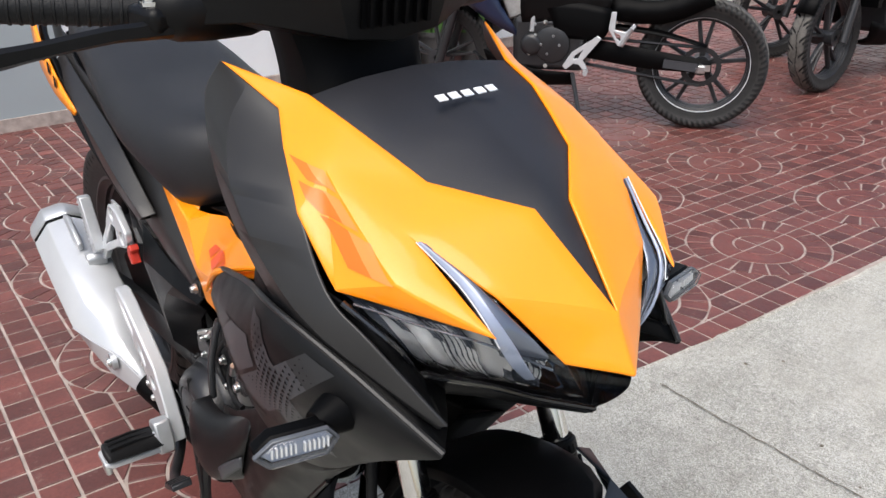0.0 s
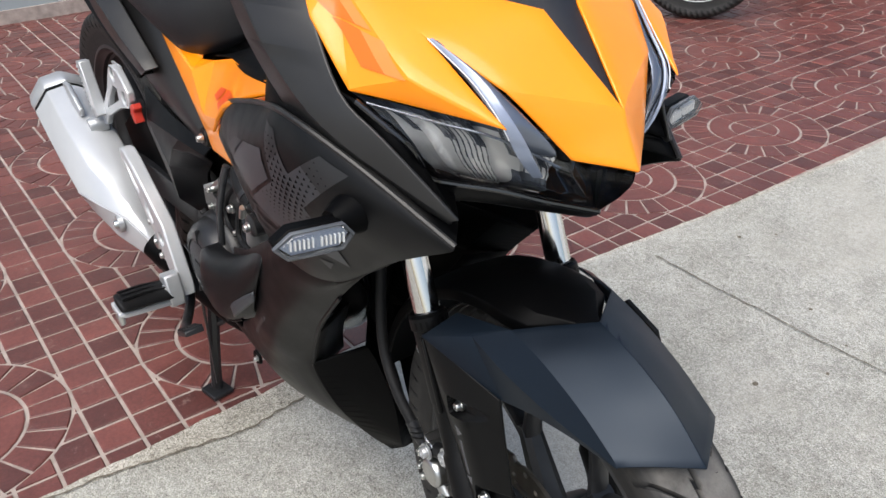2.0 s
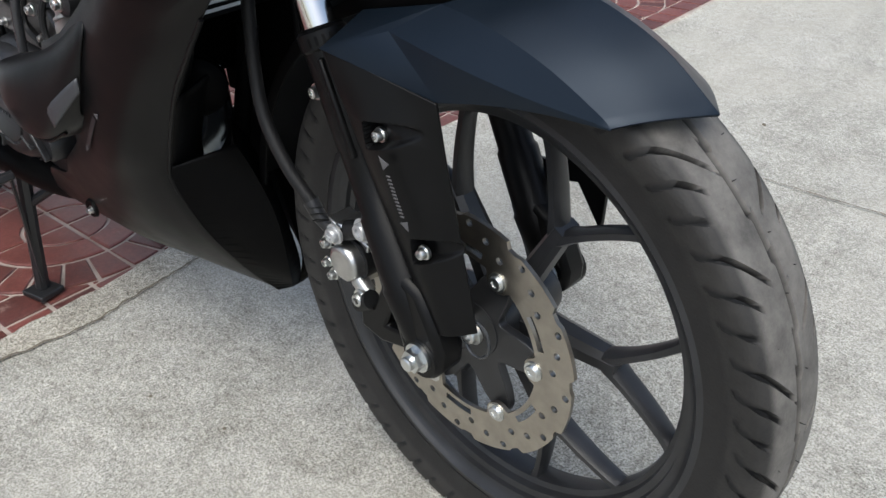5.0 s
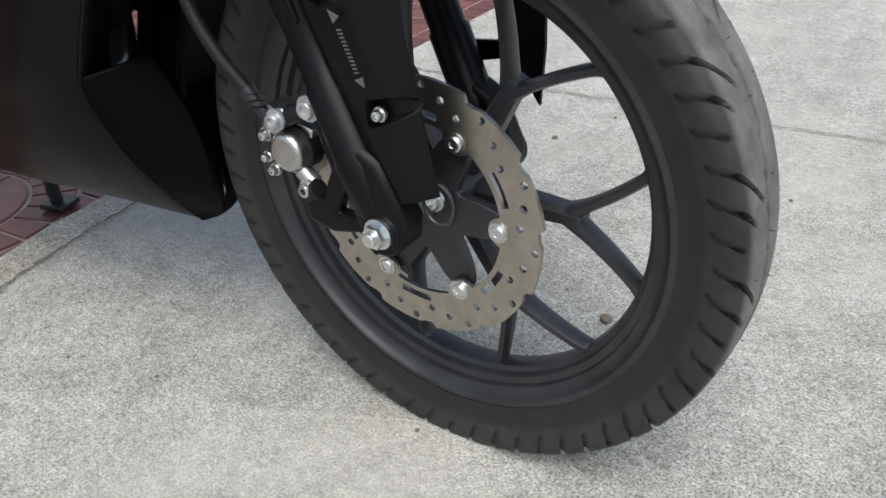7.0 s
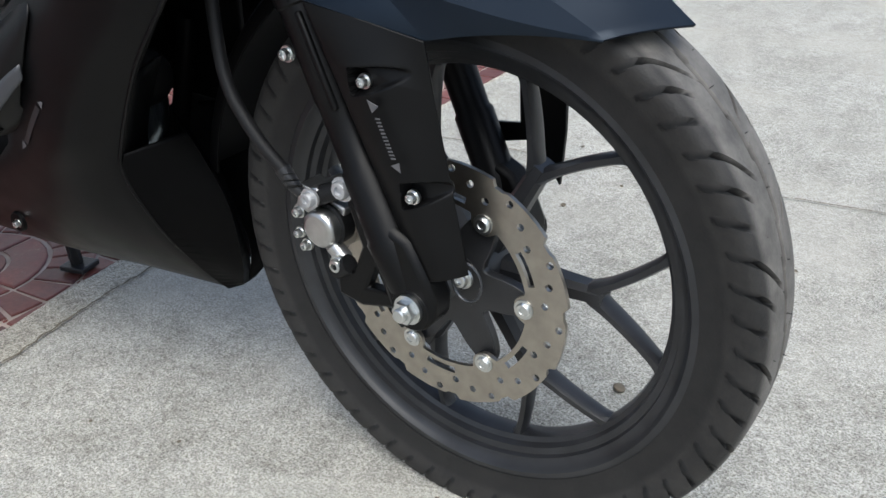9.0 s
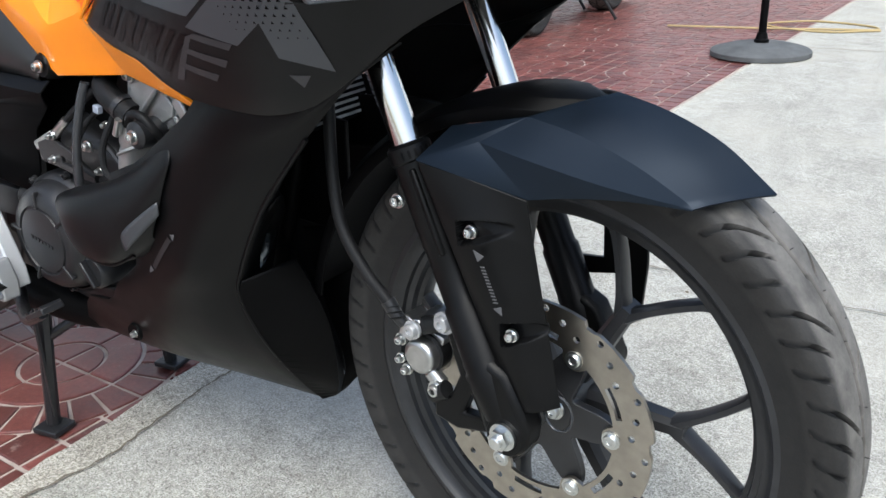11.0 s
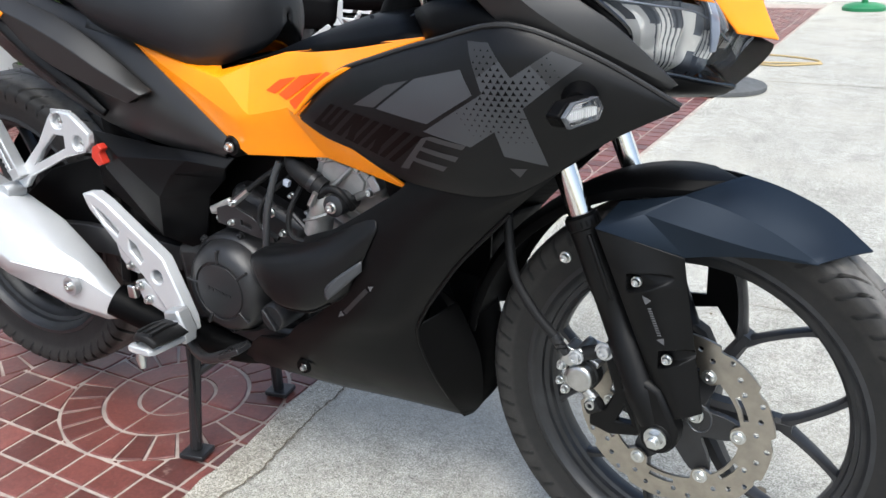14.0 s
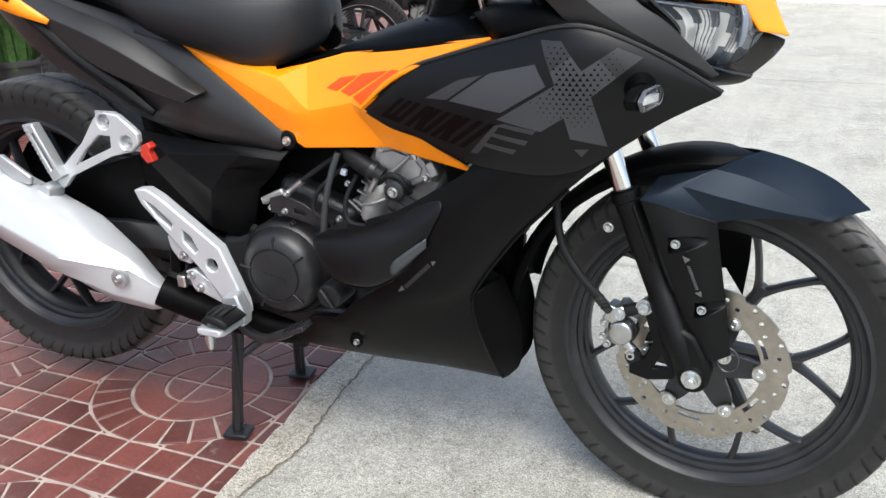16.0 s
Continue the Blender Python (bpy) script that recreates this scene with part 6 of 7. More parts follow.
bm.faces.new(v[0][::-1])
bm.faces.new(v[-1])
part("footpeg_bar", bm, SILVER, bike, "silver footpeg bar", bevel=0.002)
part("footpeg_feeler", lathe([(0, -0.016), (0.007, -0.016), (0.008, -0.008), (0.005, 0.01)], 12, pose(-0.530, -0.288, 0.302, -90, 0, 0)), STEEL, bike)
part("brake_pedal", tube([(-0.60, -0.14, 0.30), (-0.55, -0.165, 0.268), (-0.49, -0.195, 0.272), (-0.44, -0.208, 0.294), (-0.418, -0.212, 0.306)], [0.012, 0.009, 0.009, 0.009, 0.008], 10, 4), CASE, bike, "black brake pedal")
pedal = part("pedal_pad", box((0.048, 0.032, 0.009), pose(-0.408, -0.213, 0.312, 0, -26, 0)), CASE, bike, "toothed black pedal pad", bevel=0.002)
for k in range(4):
    part("pedal_tooth", box((0.005, 0.030, 0.006), pose(-0.425 + 0.011 * k, -0.213, 0.3085 + 0.0054 * k, 0, -26, 0)), CASE, pedal)

# passenger peg bracket
bm = plate([(-0.818, 0.643), (-0.834, 0.640), (-0.846, 0.628), (-0.881, 0.583), (-0.955, 0.519), (-0.970, 0.492), (-0.943, 0.490), (-0.919, 0.515), (-0.816, 0.561), (-0.766, 0.574), (-0.749, 0.590), (-0.748, 0.608), (-0.762, 0.620), (-0.789, 0.640)],
           ([(-0.838, 0.600), (-0.812, 0.599), (-0.814, 0.578), (-0.900, 0.541), (-0.878, 0.568)], circle(-0.822, 0.625, 0.0135, 14), circle(-0.777, 0.590, 0.0135, 14)), 0.014, Matrix.Translation((0, -0.140, 0)))
pb = part("passenger_bracket", bm, SILVER, bike, "silver cast passenger peg bracket", bevel=0.003)
bolt(pb, pose(-0.816, -0.131, 0.627), 0.0065, "bracket_bolt")
bolt(pb, pose(-0.769, -0.131, 0.592), 0.0065, "bracket_bolt")
part("bracket_cup", box((0.05, 0.004, 0.035), pose(-0.822, -0.127, 0.625)), DULL_SILVER, pb)
part("bracket_cup", box((0.045, 0.004, 0.035), pose(-0.777, -0.127, 0.590)), DULL_SILVER, pb)
pegm = pose(-0.938, -0.158, 0.512, 0, -26, 0)
bm = plate([(-0.012, 0.0), (0.014, 0.0), (0.011, 0.11), (-0.012, 0.118)], ([(-0.003, 0.02), (0.005, 0.02), (0.004, 0.095), (-0.003, 0.095)],), 0.022, pegm)
part("passenger_peg", bm, DULL_SILVER, pb, "folded ribbed alloy passenger peg", bevel=0.002)
for k in range(10):
    part("peg_tooth", box((0.005, 0.026, 0.004), pegm @ pose(-0.008, 0.011, 0.02 + 0.0095 * k)), DULL_SILVER, pb)
part("peg_pivot", lathe([(0, -0.02), (0.014, -0.02), (0.016, -0.014), (0.016, 0.016), (0, 0.016)], 14, pose(-0.965, -0.150, 0.488)), DULL_SILVER, pb)
part("connector_cap", plate([(-0.741, 0.588), (-0.728, 0.594), (-0.719, 0.586), (-0.727, 0.578), (-0.719, 0.560), (-0.734, 0.555), (-0.747, 0.570)], (), 0.016, Matrix.Translation((0, -0.142, 0))), REDPLUG, bike, "red plastic connector cap", bevel=0.002)

bolt(bike, pose(-0.450, -0.124, 0.612), 0.006, "panel_bolt")
part("bolt_boss", lathe([(0.0, -0.004), (0.014, -0.004), (0.019, 0.004), (0.020, 0.02)], 18, pose(-0.450, -0.116, 0.612)), BLACK, bike)
bolt(bike, pose(-0.625, -0.100, 0.443), 0.006, "cover_bolt")
# flat black disc: the shade of the bolt's hole put into its colour
part("bolt_hole_shade", lathe([(0, -0.001), (0.012, -0.001), (0.0135, 0.003)], 20, pose(-0.340, -0.1345, 0.262)), DEEP, bike)
bolt(bike, pose(-0.338, -0.1345, 0.261), 0.0045, "cowl_bolt")

# swing arm, shock, rear hugger, under-tail parts
part("swing_arm", loft([[(-0.62, -0.085, 0.36), (-0.62, -0.075, 0.40), (-0.62, -0.05, 0.40), (-0.62, -0.05, 0.35)], [(-0.85, -0.105, 0.37), (-0.85, -0.10, 0.42), (-0.85, -0.075, 0.42), (-0.85, -0.075, 0.36)], [(-1.13, -0.11, 0.34), (-1.13, -0.105, 0.385), (-1.13, -0.085, 0.385), (-1.13, -0.085, 0.34)]], 0, 8), CASE, bike, "black swing arm", thick=0.004, bevel=0.004)
part("swing_arm", loft([[(-0.62, 0.085, 0.36), (-0.62, 0.075, 0.40), (-0.62, 0.05, 0.40)], [(-0.85, 0.105, 0.37), (-0.85, 0.10, 0.42), (-0.85, 0.075, 0.42)], [(-1.13, 0.11, 0.34), (-1.13, 0.105, 0.385), (-1.13, 0.085, 0.385)]], 0, 8), CASE, bike, thick=0.004, bevel=0.004)
part("rear_shock", tube([(-0.74, 0, 0.60), (-0.80, 0, 0.42)], 0.032, 16), DEEP, bike, "black rear shock absorber")
# added black sheet, no known shield: darkens the gap round the shock
part("shock_gap_sheet", loft([[(-0.62, -0.062, 0.63), (-0.72, -0.066, 0.65), (-0.80, -0.07, 0.66)], [(-0.62, -0.06, 0.50), (-0.71, -0.064, 0.52), (-0.785, -0.07, 0.54)], [(-0.62, -0.06, 0.37), (-0.70, -0.064, 0.39), (-0.775, -0.07, 0.41)]], 6, 6), DEEP, bike, "black sheet added to darken the gap before the rear wheel", thick=0.004)
part("rear_hugger", plate([(-1.025, 0.454), (-0.935, 0.514), (-0.798, 0.553), (-0.797, 0.486), (-0.754, 0.394), (-0.846, 0.377), (-0.988, 0.409)], (), 0.006, Matrix.Translation((0, -0.085, 0))), DEEP, bike, "black hugger beside the rear tyre", bevel=0.002)
part("under_tail", loft([[(-0.66, -0.08, 0.56), (-0.68, -0.04, 0.60), (-0.68, 0.04, 0.60), (-0.66, 0.08, 0.56)], [(-0.78, -0.085, 0.64), (-0.80, -0.04, 0.68), (-0.80, 0.04, 0.68), (-0.78, 0.085, 0.64)], [(-1.0, -0.09, 0.76), (-1.0, -0.04, 0.77), (-1.0, 0.04, 0.77), (-1.0, 0.09, 0.76)], [(-1.2, -0.07, 0.90), (-1.2, -0.03, 0.90), (-1.2, 0.03, 0.90), (-1.2, 0.07, 0.90)]], 6, 9), DEEP, bike, "black under-tail", thick=0.004)
part("rear_linkage_cover", box((0.16, 0.12, 0.22), pose(-0.66, 0, 0.40, 0, 12, 0)), DEEP, bike, "", bevel=0.02)


def tail_trim(side):
    # raised wedge and slotted rail on the tail cover
    bm = loft([
        [(-0.602, -0.120, 0.688), (-0.674, -0.122, 0.736), (-0.735, -0.122, 0.772), (-0.80, -0.120, 0.800), (-0.89, -0.118, 0.828), (-1.05, -0.115, 0.885)],
        [(-0.608, -0.142, 0.684), (-0.690, -0.147, 0.722), (-0.75, -0.148, 0.752), (-0.83, -0.147, 0.785), (-0.92, -0.145, 0.815), (-1.05, -0.138, 0.868)],
        [(-0.640, -0.139, 0.668), (-0.72, -0.141, 0.692), (-0.80, -0.140, 0.718), (-0.855, -0.139, 0.745), (-0.905, -0.138, 0.778), (-1.05, -0.130, 0.85)],
        [(-0.642, -0.116, 0.666), (-0.72, -0.116, 0.690), (-0.80, -0.116, 0.716), (-0.855, -0.116, 0.743), (-0.905, -0.114, 0.776), (-1.05, -0.110, 0.848)]], 15, 0)
    part("tail_wedge", bm, CHARCOAL, bike, "satin charcoal tail wedge", at=side, thick=0.004, bevel=0.0015)
    bm = loft([
        [(-0.716, -0.118, 0.648), (-0.77, -0.124, 0.692), (-0.85, -0.134, 0.744), (-0.945, -0.142, 0.818), (-1.1, -0.135, 0.920), (-1.22, -0.10, 0.985)],
        [(-0.722, -0.124, 0.641), (-0.782, -0.132, 0.681), (-0.862, -0.142, 0.735), (-0.955, -0.149, 0.809), (-1.11, -0.140, 0.910), (-1.23, -0.10, 0.975)],
        [(-0.728, -0.116, 0.634), (-0.795, -0.122, 0.670), (-0.875, -0.132, 0.726), (-0.968, -0.140, 0.800), (-1.12, -0.132, 0.900), (-1.24, -0.095, 0.965)]], 15, 0)
    part("tail_rail", bm, BLACK, bike, "matte black tail rail", at=side, thick=0.012, bevel=0.003)
    for k in range(3):
        a = Vector((-0.80 - 0.055 * k, -0.128, 0.69 + 0.042 * k))
        part("rail_slot", box((0.03, 0.006, 0.012), Matrix.Translation(a) @ pose(0, 0, 0, 0, 18, 0)), DEEP, bike, at=side, bevel=0.002)
    bm = loft([[(-0.895, -0.147, 0.804), (-0.97, -0.152, 0.850), (-1.06, -0.151, 0.914), (-1.14, -0.138, 0.974)], [(-0.90, -0.151, 0.796), (-0.995, -0.157, 0.822), (-1.09, -0.155, 0.872), (-1.175, -0.140, 0.932)]], 9, 2)
    part("tail_stripe", bm, ORANGE, bike, "orange tail stripe", at=side, thick=0.003)
    for k in range(3):
        q = Vector((-0.975 - 0.03 * k, -0.1565, 0.846 + 0.021 * k))
        part("stripe_bar", box((0.012, 0.001, 0.022), Matrix.Translation(q) @ pose(0, 0, 0, 0, 12, 0)), DEEP, bike, at=side)


both(tail_trim)

# centre stand
st = part("centre_stand", tube([(-0.62, -0.115, 0.235), (-0.615, 0.115, 0.235)], 0.012, 12), CASE, bike, "black steel centre stand")
for s in (-1, 1):
    part("stand_leg", tube([(-0.61, s * 0.100, 0.25), (-0.622, s * 0.112, 0.12), (-0.628, s * 0.122, 0.012)], [0.0115, 0.0115, 0.0115], 8), CASE, st, "black stand leg")
    part("stand_foot", box((0.05, 0.045, 0.010), pose(-0.625, s * 0.124, 0.006, 0, 0, 10)), CASE, st, "black stand foot", bevel=0.002)
    part("stand_rib", box((0.006, 0.004, 0.20), pose(-0.612, s * 0.1135 - 0.010, 0.13, 0, 2, 0)), CASE, st)
part("stand_brace", tube([(-0.618, -0.105, 0.165), (-0.56, -0.06, 0.21)], 0.008, 8), CASE, st)
part("stand_brace", tube([(-0.60, 0.10, 0.10), (-0.52, 0.05, 0.21)], 0.014, 8), CASE, st)

# brake caliper, hose and bracket
cal = bmesh.new()
cx, cz = -0.115, 0.338
lathe([(0, -0.106), (0.0165, -0.106), (0.0195, -0.103), (0.0205, -0.098), (0.0205, -0.05)], 26, pose(cx, 0, cz), cal)
box((0.04, 0.05, 0.06), pose(cx - 0.006, -0.062, cz, 0, 20, 0), cal)
box((0.022, 0.03, 0.028), pose(cx - 0.016, -0.085, cz + 0.028, 0, 20, 0), cal)
lathe([(0, -0.102), (0.008, -0.102), (0.009, -0.097), (0.009, -0.06)], 14, pose(cx - 0.002, 0, cz + 0.036), cal)
tube([(cx + 0.005, -0.09, cz - 0.02), (cx + 0.02, -0.088, cz - 0.035)], [0.009, 0.009], 10, bm=cal)
caliper = part("brake_caliper", cal, MACHINED, bike, "bare metal brake caliper", at=FORK, bevel=0.002)
part("caliper_boot", lathe([(0.0195, -0.092), (0.0235, -0.090), (0.0235, -0.074), (0.0205, -0.072)], 22, pose(cx, 0, cz)), RUBBER, caliper, at=FORK)
for a, b, r in ((-0.028, 0.012, 0.0055), (-0.03, -0.012, 0.0045), (0.018, -0.036, 0.0075), (-0.022, -0.024, 0.005)):
    bolt(caliper, FORK @ pose(cx + a, -0.098, cz + b), r, "caliper_bolt")
part("slide_pin_boot", tube([(cx + 0.028, -0.092, cz + 0.046), (cx - 0.006, -0.094, cz + 0.032)], [0.0095, 0.0105], 12), RUBBER, caliper, at=FORK)
bolt(caliper, FORK @ pose(cx + 0.034, -0.100, cz + 0.050), 0.0095, "mount_bolt", DULL_SILVER)
bolt(caliper, FORK @ pose(cx - 0.004, -0.106, cz + 0.034), 0.008, "mount_bolt", DULL_SILVER)
part("pin_boot", tube([(cx + 0.012, -0.096, cz - 0.045), (cx + 0.030, -0.094, cz - 0.034)], [0.0095, 0.0105], 12), RUBBER, caliper, at=FORK)
bm = plate([(-0.10, 0.268), (-0.07, 0.262), (-0.03, 0.272), (-0.015, 0.29), (-0.03, 0.335), (-0.055, 0.40), (-0.075, 0.41), (-0.085, 0.39), (-0.065, 0.33), (-0.078, 0.30), (-0.10, 0.292)], ([(-0.062, 0.285), (-0.038, 0.287), (-0.05, 0.312)],), 0.016, Matrix.Translation((0, -0.098, 0)))
part("caliper_bracket", bm, BLACK, bike, "black cast caliper bracket", at=FORK, bevel=0.003)
part("brake_hose", tube([(-0.232, -0.085, 0.70)] + [(-0.232, -0.09, 0.62), (-0.226, -0.10, 0.54), (-0.212, -0.108, 0.475), (-0.18, -0.11, 0.428), (-0.150, -0.106, 0.395)], 0.0068, 12, 8), RUBBER, bike, "black rubber brake hose", at=FORK)
part("hose_ferrule", tube([(-0.152, -0.106, 0.397), (-0.143, -0.105, 0.384), (-0.134, -0.102, 0.372)], [0.0085, 0.0078, 0.006], 12), CASE, bike, "ribbed hose ferrule", at=FORK)
for k in range(3):
    part("ferrule_ring", lathe([(0.0076, -0.0012), (0.0094, 0), (0.0076, 0.0012)], 12, pose(-0.1475 + 0.004 * k, -0.1052, 0.390 - 0.0055 * k, 0, 0, 0) @ pose(0, 0, 0, 60, 0, 50)), RUBBER, bike, at=FORK)
ring = [(0.046 + 0.016 * math.cos(t), -0.082, 0.316 + 0.020 * math.sin(t)) for t in (2 * math.pi * k / 20 for k in range(21))]
part("sensor_ring", tube(ring, 0.0016, 8), PIPE, bike, "thin wire loop", at=FORK)
bolt(bike, FORK @ pose(0.040, -0.080, 0.318), 0.008, "sensor_bolt")
part("far_guard", plate([(-0.03, 0.56), (0.02, 0.545), (0.04, 0.50), (0.041, 0.40), (0.036, 0.337), (0.004, 0.384), (-0.05, 0.372), (-0.05, 0.396), (-0.014, 0.40), (-0.016, 0.47), (-0.05, 0.53)], (), 0.006, Matrix.Translation((0, 0.118, 0))), BLACK, bike, "black guard on the far fork leg", at=FORK, bevel=0.001)
bolt(bike, FORK @ pose(0.004, 0.072, 0.293), 0.010, "axle_pinch_bolt")


# ---- surroundings ----
def plain(name, bm, material, label, category, kind="", group=""):
    ob = part(name, bm, material, None, label, kind=kind)
    return tagged(ob, label, category, group, kind)


# shop front along the tiles and a white wall across the far end
plain("wall_shop", box((20, 0.12, 3.2), PAVE @ pose(2.0, 4.46, 1.62)), WHITEWALL, "white-painted shop wall behind the tiled forecourt", "wall", "structure")
plain("shop_front", box((4.2, 0.03, 2.4), PAVE @ pose(-1.6, 4.375, 1.26)), PALEGLASS, "pale frosted shop front panel", "shop front", "structure")
plain("baseboard", box((20, 0.03, 0.07), PAVE @ pose(2.0, 4.36, 0.03)), GROUT, "grey skirting at the foot of the shop front", "baseboard", "structure")
plain("wall_far", box((24, 0.2, 2.6), pose(-2.0, 8.75, 1.28)), WHITEWALL, "white boundary wall at the end of the yard", "wall", "structure")

# round rubber base with a striped post
sb_ = thing("barrier_post", pose(-1.49, 3.58, 0.004), "striped barrier post on a round dusty rubber base", "barrier post")
part("base", lathe([(0, 0.062), (0.10, 0.062), (0.14, 0.055), (0.165, 0.05), (0.175, 0.042), (0.205, 0.04), (0.215, 0.034), (0.235, 0.03), (0.245, 0.022), (0.245, 0.0), (0, 0.0)], 40, pose(0, 0, 0, 90, 0, 0)), DUSTY, sb_, "stepped dusty rubber base")
part("socket", lathe([(0, 0.11), (0.024, 0.11), (0.03, 0.08), (0.036, 0.075), (0.036, 0.06), (0, 0.06)], 18, pose(0, 0, 0, 90, 0, 0)), DEEP, sb_)
for k, m in enumerate((DEEP, WHITE_MARK, YELLOW, DEEP, WHITE_MARK)):
    part("post_band", lathe([(0, 0.10 + 0.18 * k), (0.019, 0.10 + 0.18 * k), (0.019, 0.28 + 0.18 * k), (0, 0.28 + 0.18 * k)], 16, pose(0, 0, 0, 90, 0, 0)), m, sb_)
ring = [(-1.62 + 0.30 * math.cos(t) + 0.03 * math.sin(3 * t), 4.62 + 0.20 * math.sin(t), 0.008) for t in (0.35 * k for k in range(19))]
plain("cable", tube(ring + [(-1.95, 4.35, 0.008), (-2.4, 4.2, 0.008)], 0.006, 8, 3), YELLOW, "yellow cable lying in a loose loop on the ground", "cable")
gb = thing("stand_base", pose(-1.95, 7.85, 0), "green plastic sign base on the concrete", "sign base")
part("foot", lathe([(0, 0.07), (0.10, 0.07), (0.17, 0.05), (0.19, 0.03), (0.19, 0), (0, 0)], 24, pose(0, 0, 0, 90, 0, 0)), GREEN, gb)
part("post", lathe([(0, 0.7), (0.03, 0.7), (0.03, 0.05), (0, 0.05)], 14, pose(0, 0, 0, 90, 0, 0)), GREEN, gb)


def potted_plant(m):
    pl = thing("potted_plant", m, "leafy green plant in a dark pot by the wall", "plant", "plants by the wall")
    part("pot", lathe([(0, 0), (0.10, 0), (0.13, 0.22), (0.14, 0.22), (0.14, 0.25), (0.12, 0.25), (0.11, 0.2), (0, 0.2)], 20, pose(0, 0, 0, 90, 0, 0)), POT, pl)
    bm = bmesh.new()
    for k in range(70):
        a, r = random.random() * 6.28, 0.03 + 0.1 * random.random()
        h, w = 0.3 + 0.35 * random.random(), 0.012 + 0.008 * random.random()
        d, s = Vector((math.cos(a), math.sin(a), 0)), Vector((-math.sin(a), math.cos(a), 0))
        rows = []
        for q in range(5):
            c = d * (r + 0.22 * (q / 4) ** 2) + Vector((0, 0, 0.2 + h * math.sin(q / 4 * 1.5)))
            g = w * (1 - (q / 4) ** 2) + 0.001
            rows.append([c - s * g, c + s * g])
        grid(bm, rows)
    part("leaves", bm, LEAF, pl, "narrow arching green leaves", kind="stuff")


for u in (2.05, 2.4, 2.75, 3.1):
    potted_plant(PAVE @ pose(u, 4.1 + 0.1 * random.random(), -0.006, 0, 0, 70 * u))


# ---- other motorcycles parked on the tiles ----
def parked_bike(m, label, paint, stripe):
    """Half-naked sports motorcycle with its x axis forward and its rear axle over the origin."""
    b = thing("motorcycle", m, label, "motorcycle", "motorcycles parked behind")
    for x, r, w, nm in ((0, 0.305, 0.07, "rear_wheel"), (1.32, 0.295, 0.05, "front_wheel")):
        at = pose(x, 0, r)
        hub = lathe(rim_profile(0.226, w * 0.75), 48, None, None, closed=True)
        wl = part(nm, hub, RIM, b, "black alloy wheel", at=at)
        part("hub", lathe([(0.015, -0.06), (0.045, -0.06), (0.04, 0), (0.045, 0.06), (0.015, 0.06)], 20, None, None, closed=True), RIM, wl, at=at)
        for k in range(5):
            t = radians(20 + 72 * k)
            sp = bmesh.new()
            for s in (-0.16, 0.16):
                bar_between(sp, (0.03 * math.cos(t), 0.03 * math.sin(t)), (0.212 * math.cos(t + s), 0.212 * math.sin(t + s)), 0.011, 0.009, 0.016, 0.012)
            part("spoke", sp, RIM, wl, at=at)
        part("tyre", tyre_mesh(0.224, r, w, 396, 22), TREAD, wl, "black tyre", at=at, sharp=50)
        if stripe and nm == "rear_wheel":
            for s in (-1, 1):
                part("rim_stripe", lathe([(0.2215, s * (w * 0.75 + 0.002)), (0.2255, s * (w * 0.75 + 0.002))], 64), WHITE_MARK, wl, "white rim stripe", at=at)
    part("sprocket", plate([((0.092 + 0.004 * (k % 2)) * math.cos(k * math.pi / 36), (0.092 + 0.004 * (k % 2)) * math.sin(k * math.pi / 36)) for k in range(72)], (circle(0, 0, 0.07, 24),), 0.005, pose(0, 0.072, 0.305)), CASE, b, "chain sprocket")
    part("hub_nut", lathe([(0, 0.12), (0.012, 0.12), (0.018, 0.11), (0.018, 0.06)], 14, pose(0, 0, 0.305)), STEEL, b, "axle nut")
    arm = loft([[(-0.05, 0.085, 0.275), (-0.05, 0.10, 0.30), (-0.05, 0.085, 0.335)], [(0.25, 0.10, 0.29), (0.25, 0.115, 0.335), (0.25, 0.10, 0.385)], [(0.55, 0.085, 0.33), (0.55, 0.10, 0.38), (0.55, 0.085, 0.43)]], 0, 8)
    part("swing_arm", arm, DEEP, b, "black box swing arm", thick=0.02, bevel=0.003)
    part("arm_plate", box((0.16, 0.004, 0.04), pose(0.09, 0.122, 0.315, 0, -6, 0)), GREY_DECAL, b, "grey label plate")
    part("arm_plate", box((0.05, 0.005, 0.03), pose(-0.02, 0.112, 0.305)), STEEL, b, "chain adjuster")
    part("chain_guard", loft([[(-0.02, 0.075, 0.41), (-0.02, 0.10, 0.40)], [(0.2, 0.075, 0.47), (0.2, 0.105, 0.45)], [(0.45, 0.075, 0.50), (0.45, 0.10, 0.48)]], 0, 8), DEEP, b, "black chain guard", thick=0.004)
    for z0, z1 in ((0.395, 0.43), (0.215, 0.30)):
        part("chain", tube([(0, 0.075, z0), (0.55, 0.075, z1)], 0.008, 6), CASE, b)
    en = bmesh.new()
    box((0.36, 0.28, 0.26), pose(0.72, 0, 0.40, 0, 0, 0), en)
    box((0.20, 0.20, 0.24), pose(0.86, 0, 0.58, 0, 20, 0), en)
    e = part("engine", en, CASE, b, "black engine", bevel=0.03)
    part("engine_cover", lathe([(0, 0.16), (0.06, 0.16), (0.085, 0.15), (0.095, 0.13), (0.095, 0.10)], 28, pose(0.70, 0, 0.40)), CASE, e)
    part("cylinder_fins", box((0.16, 0.22, 0.14), pose(0.87, 0, 0.60, 0, 20, 0)), CAST, e, "grey cylinder", bevel=0.01)
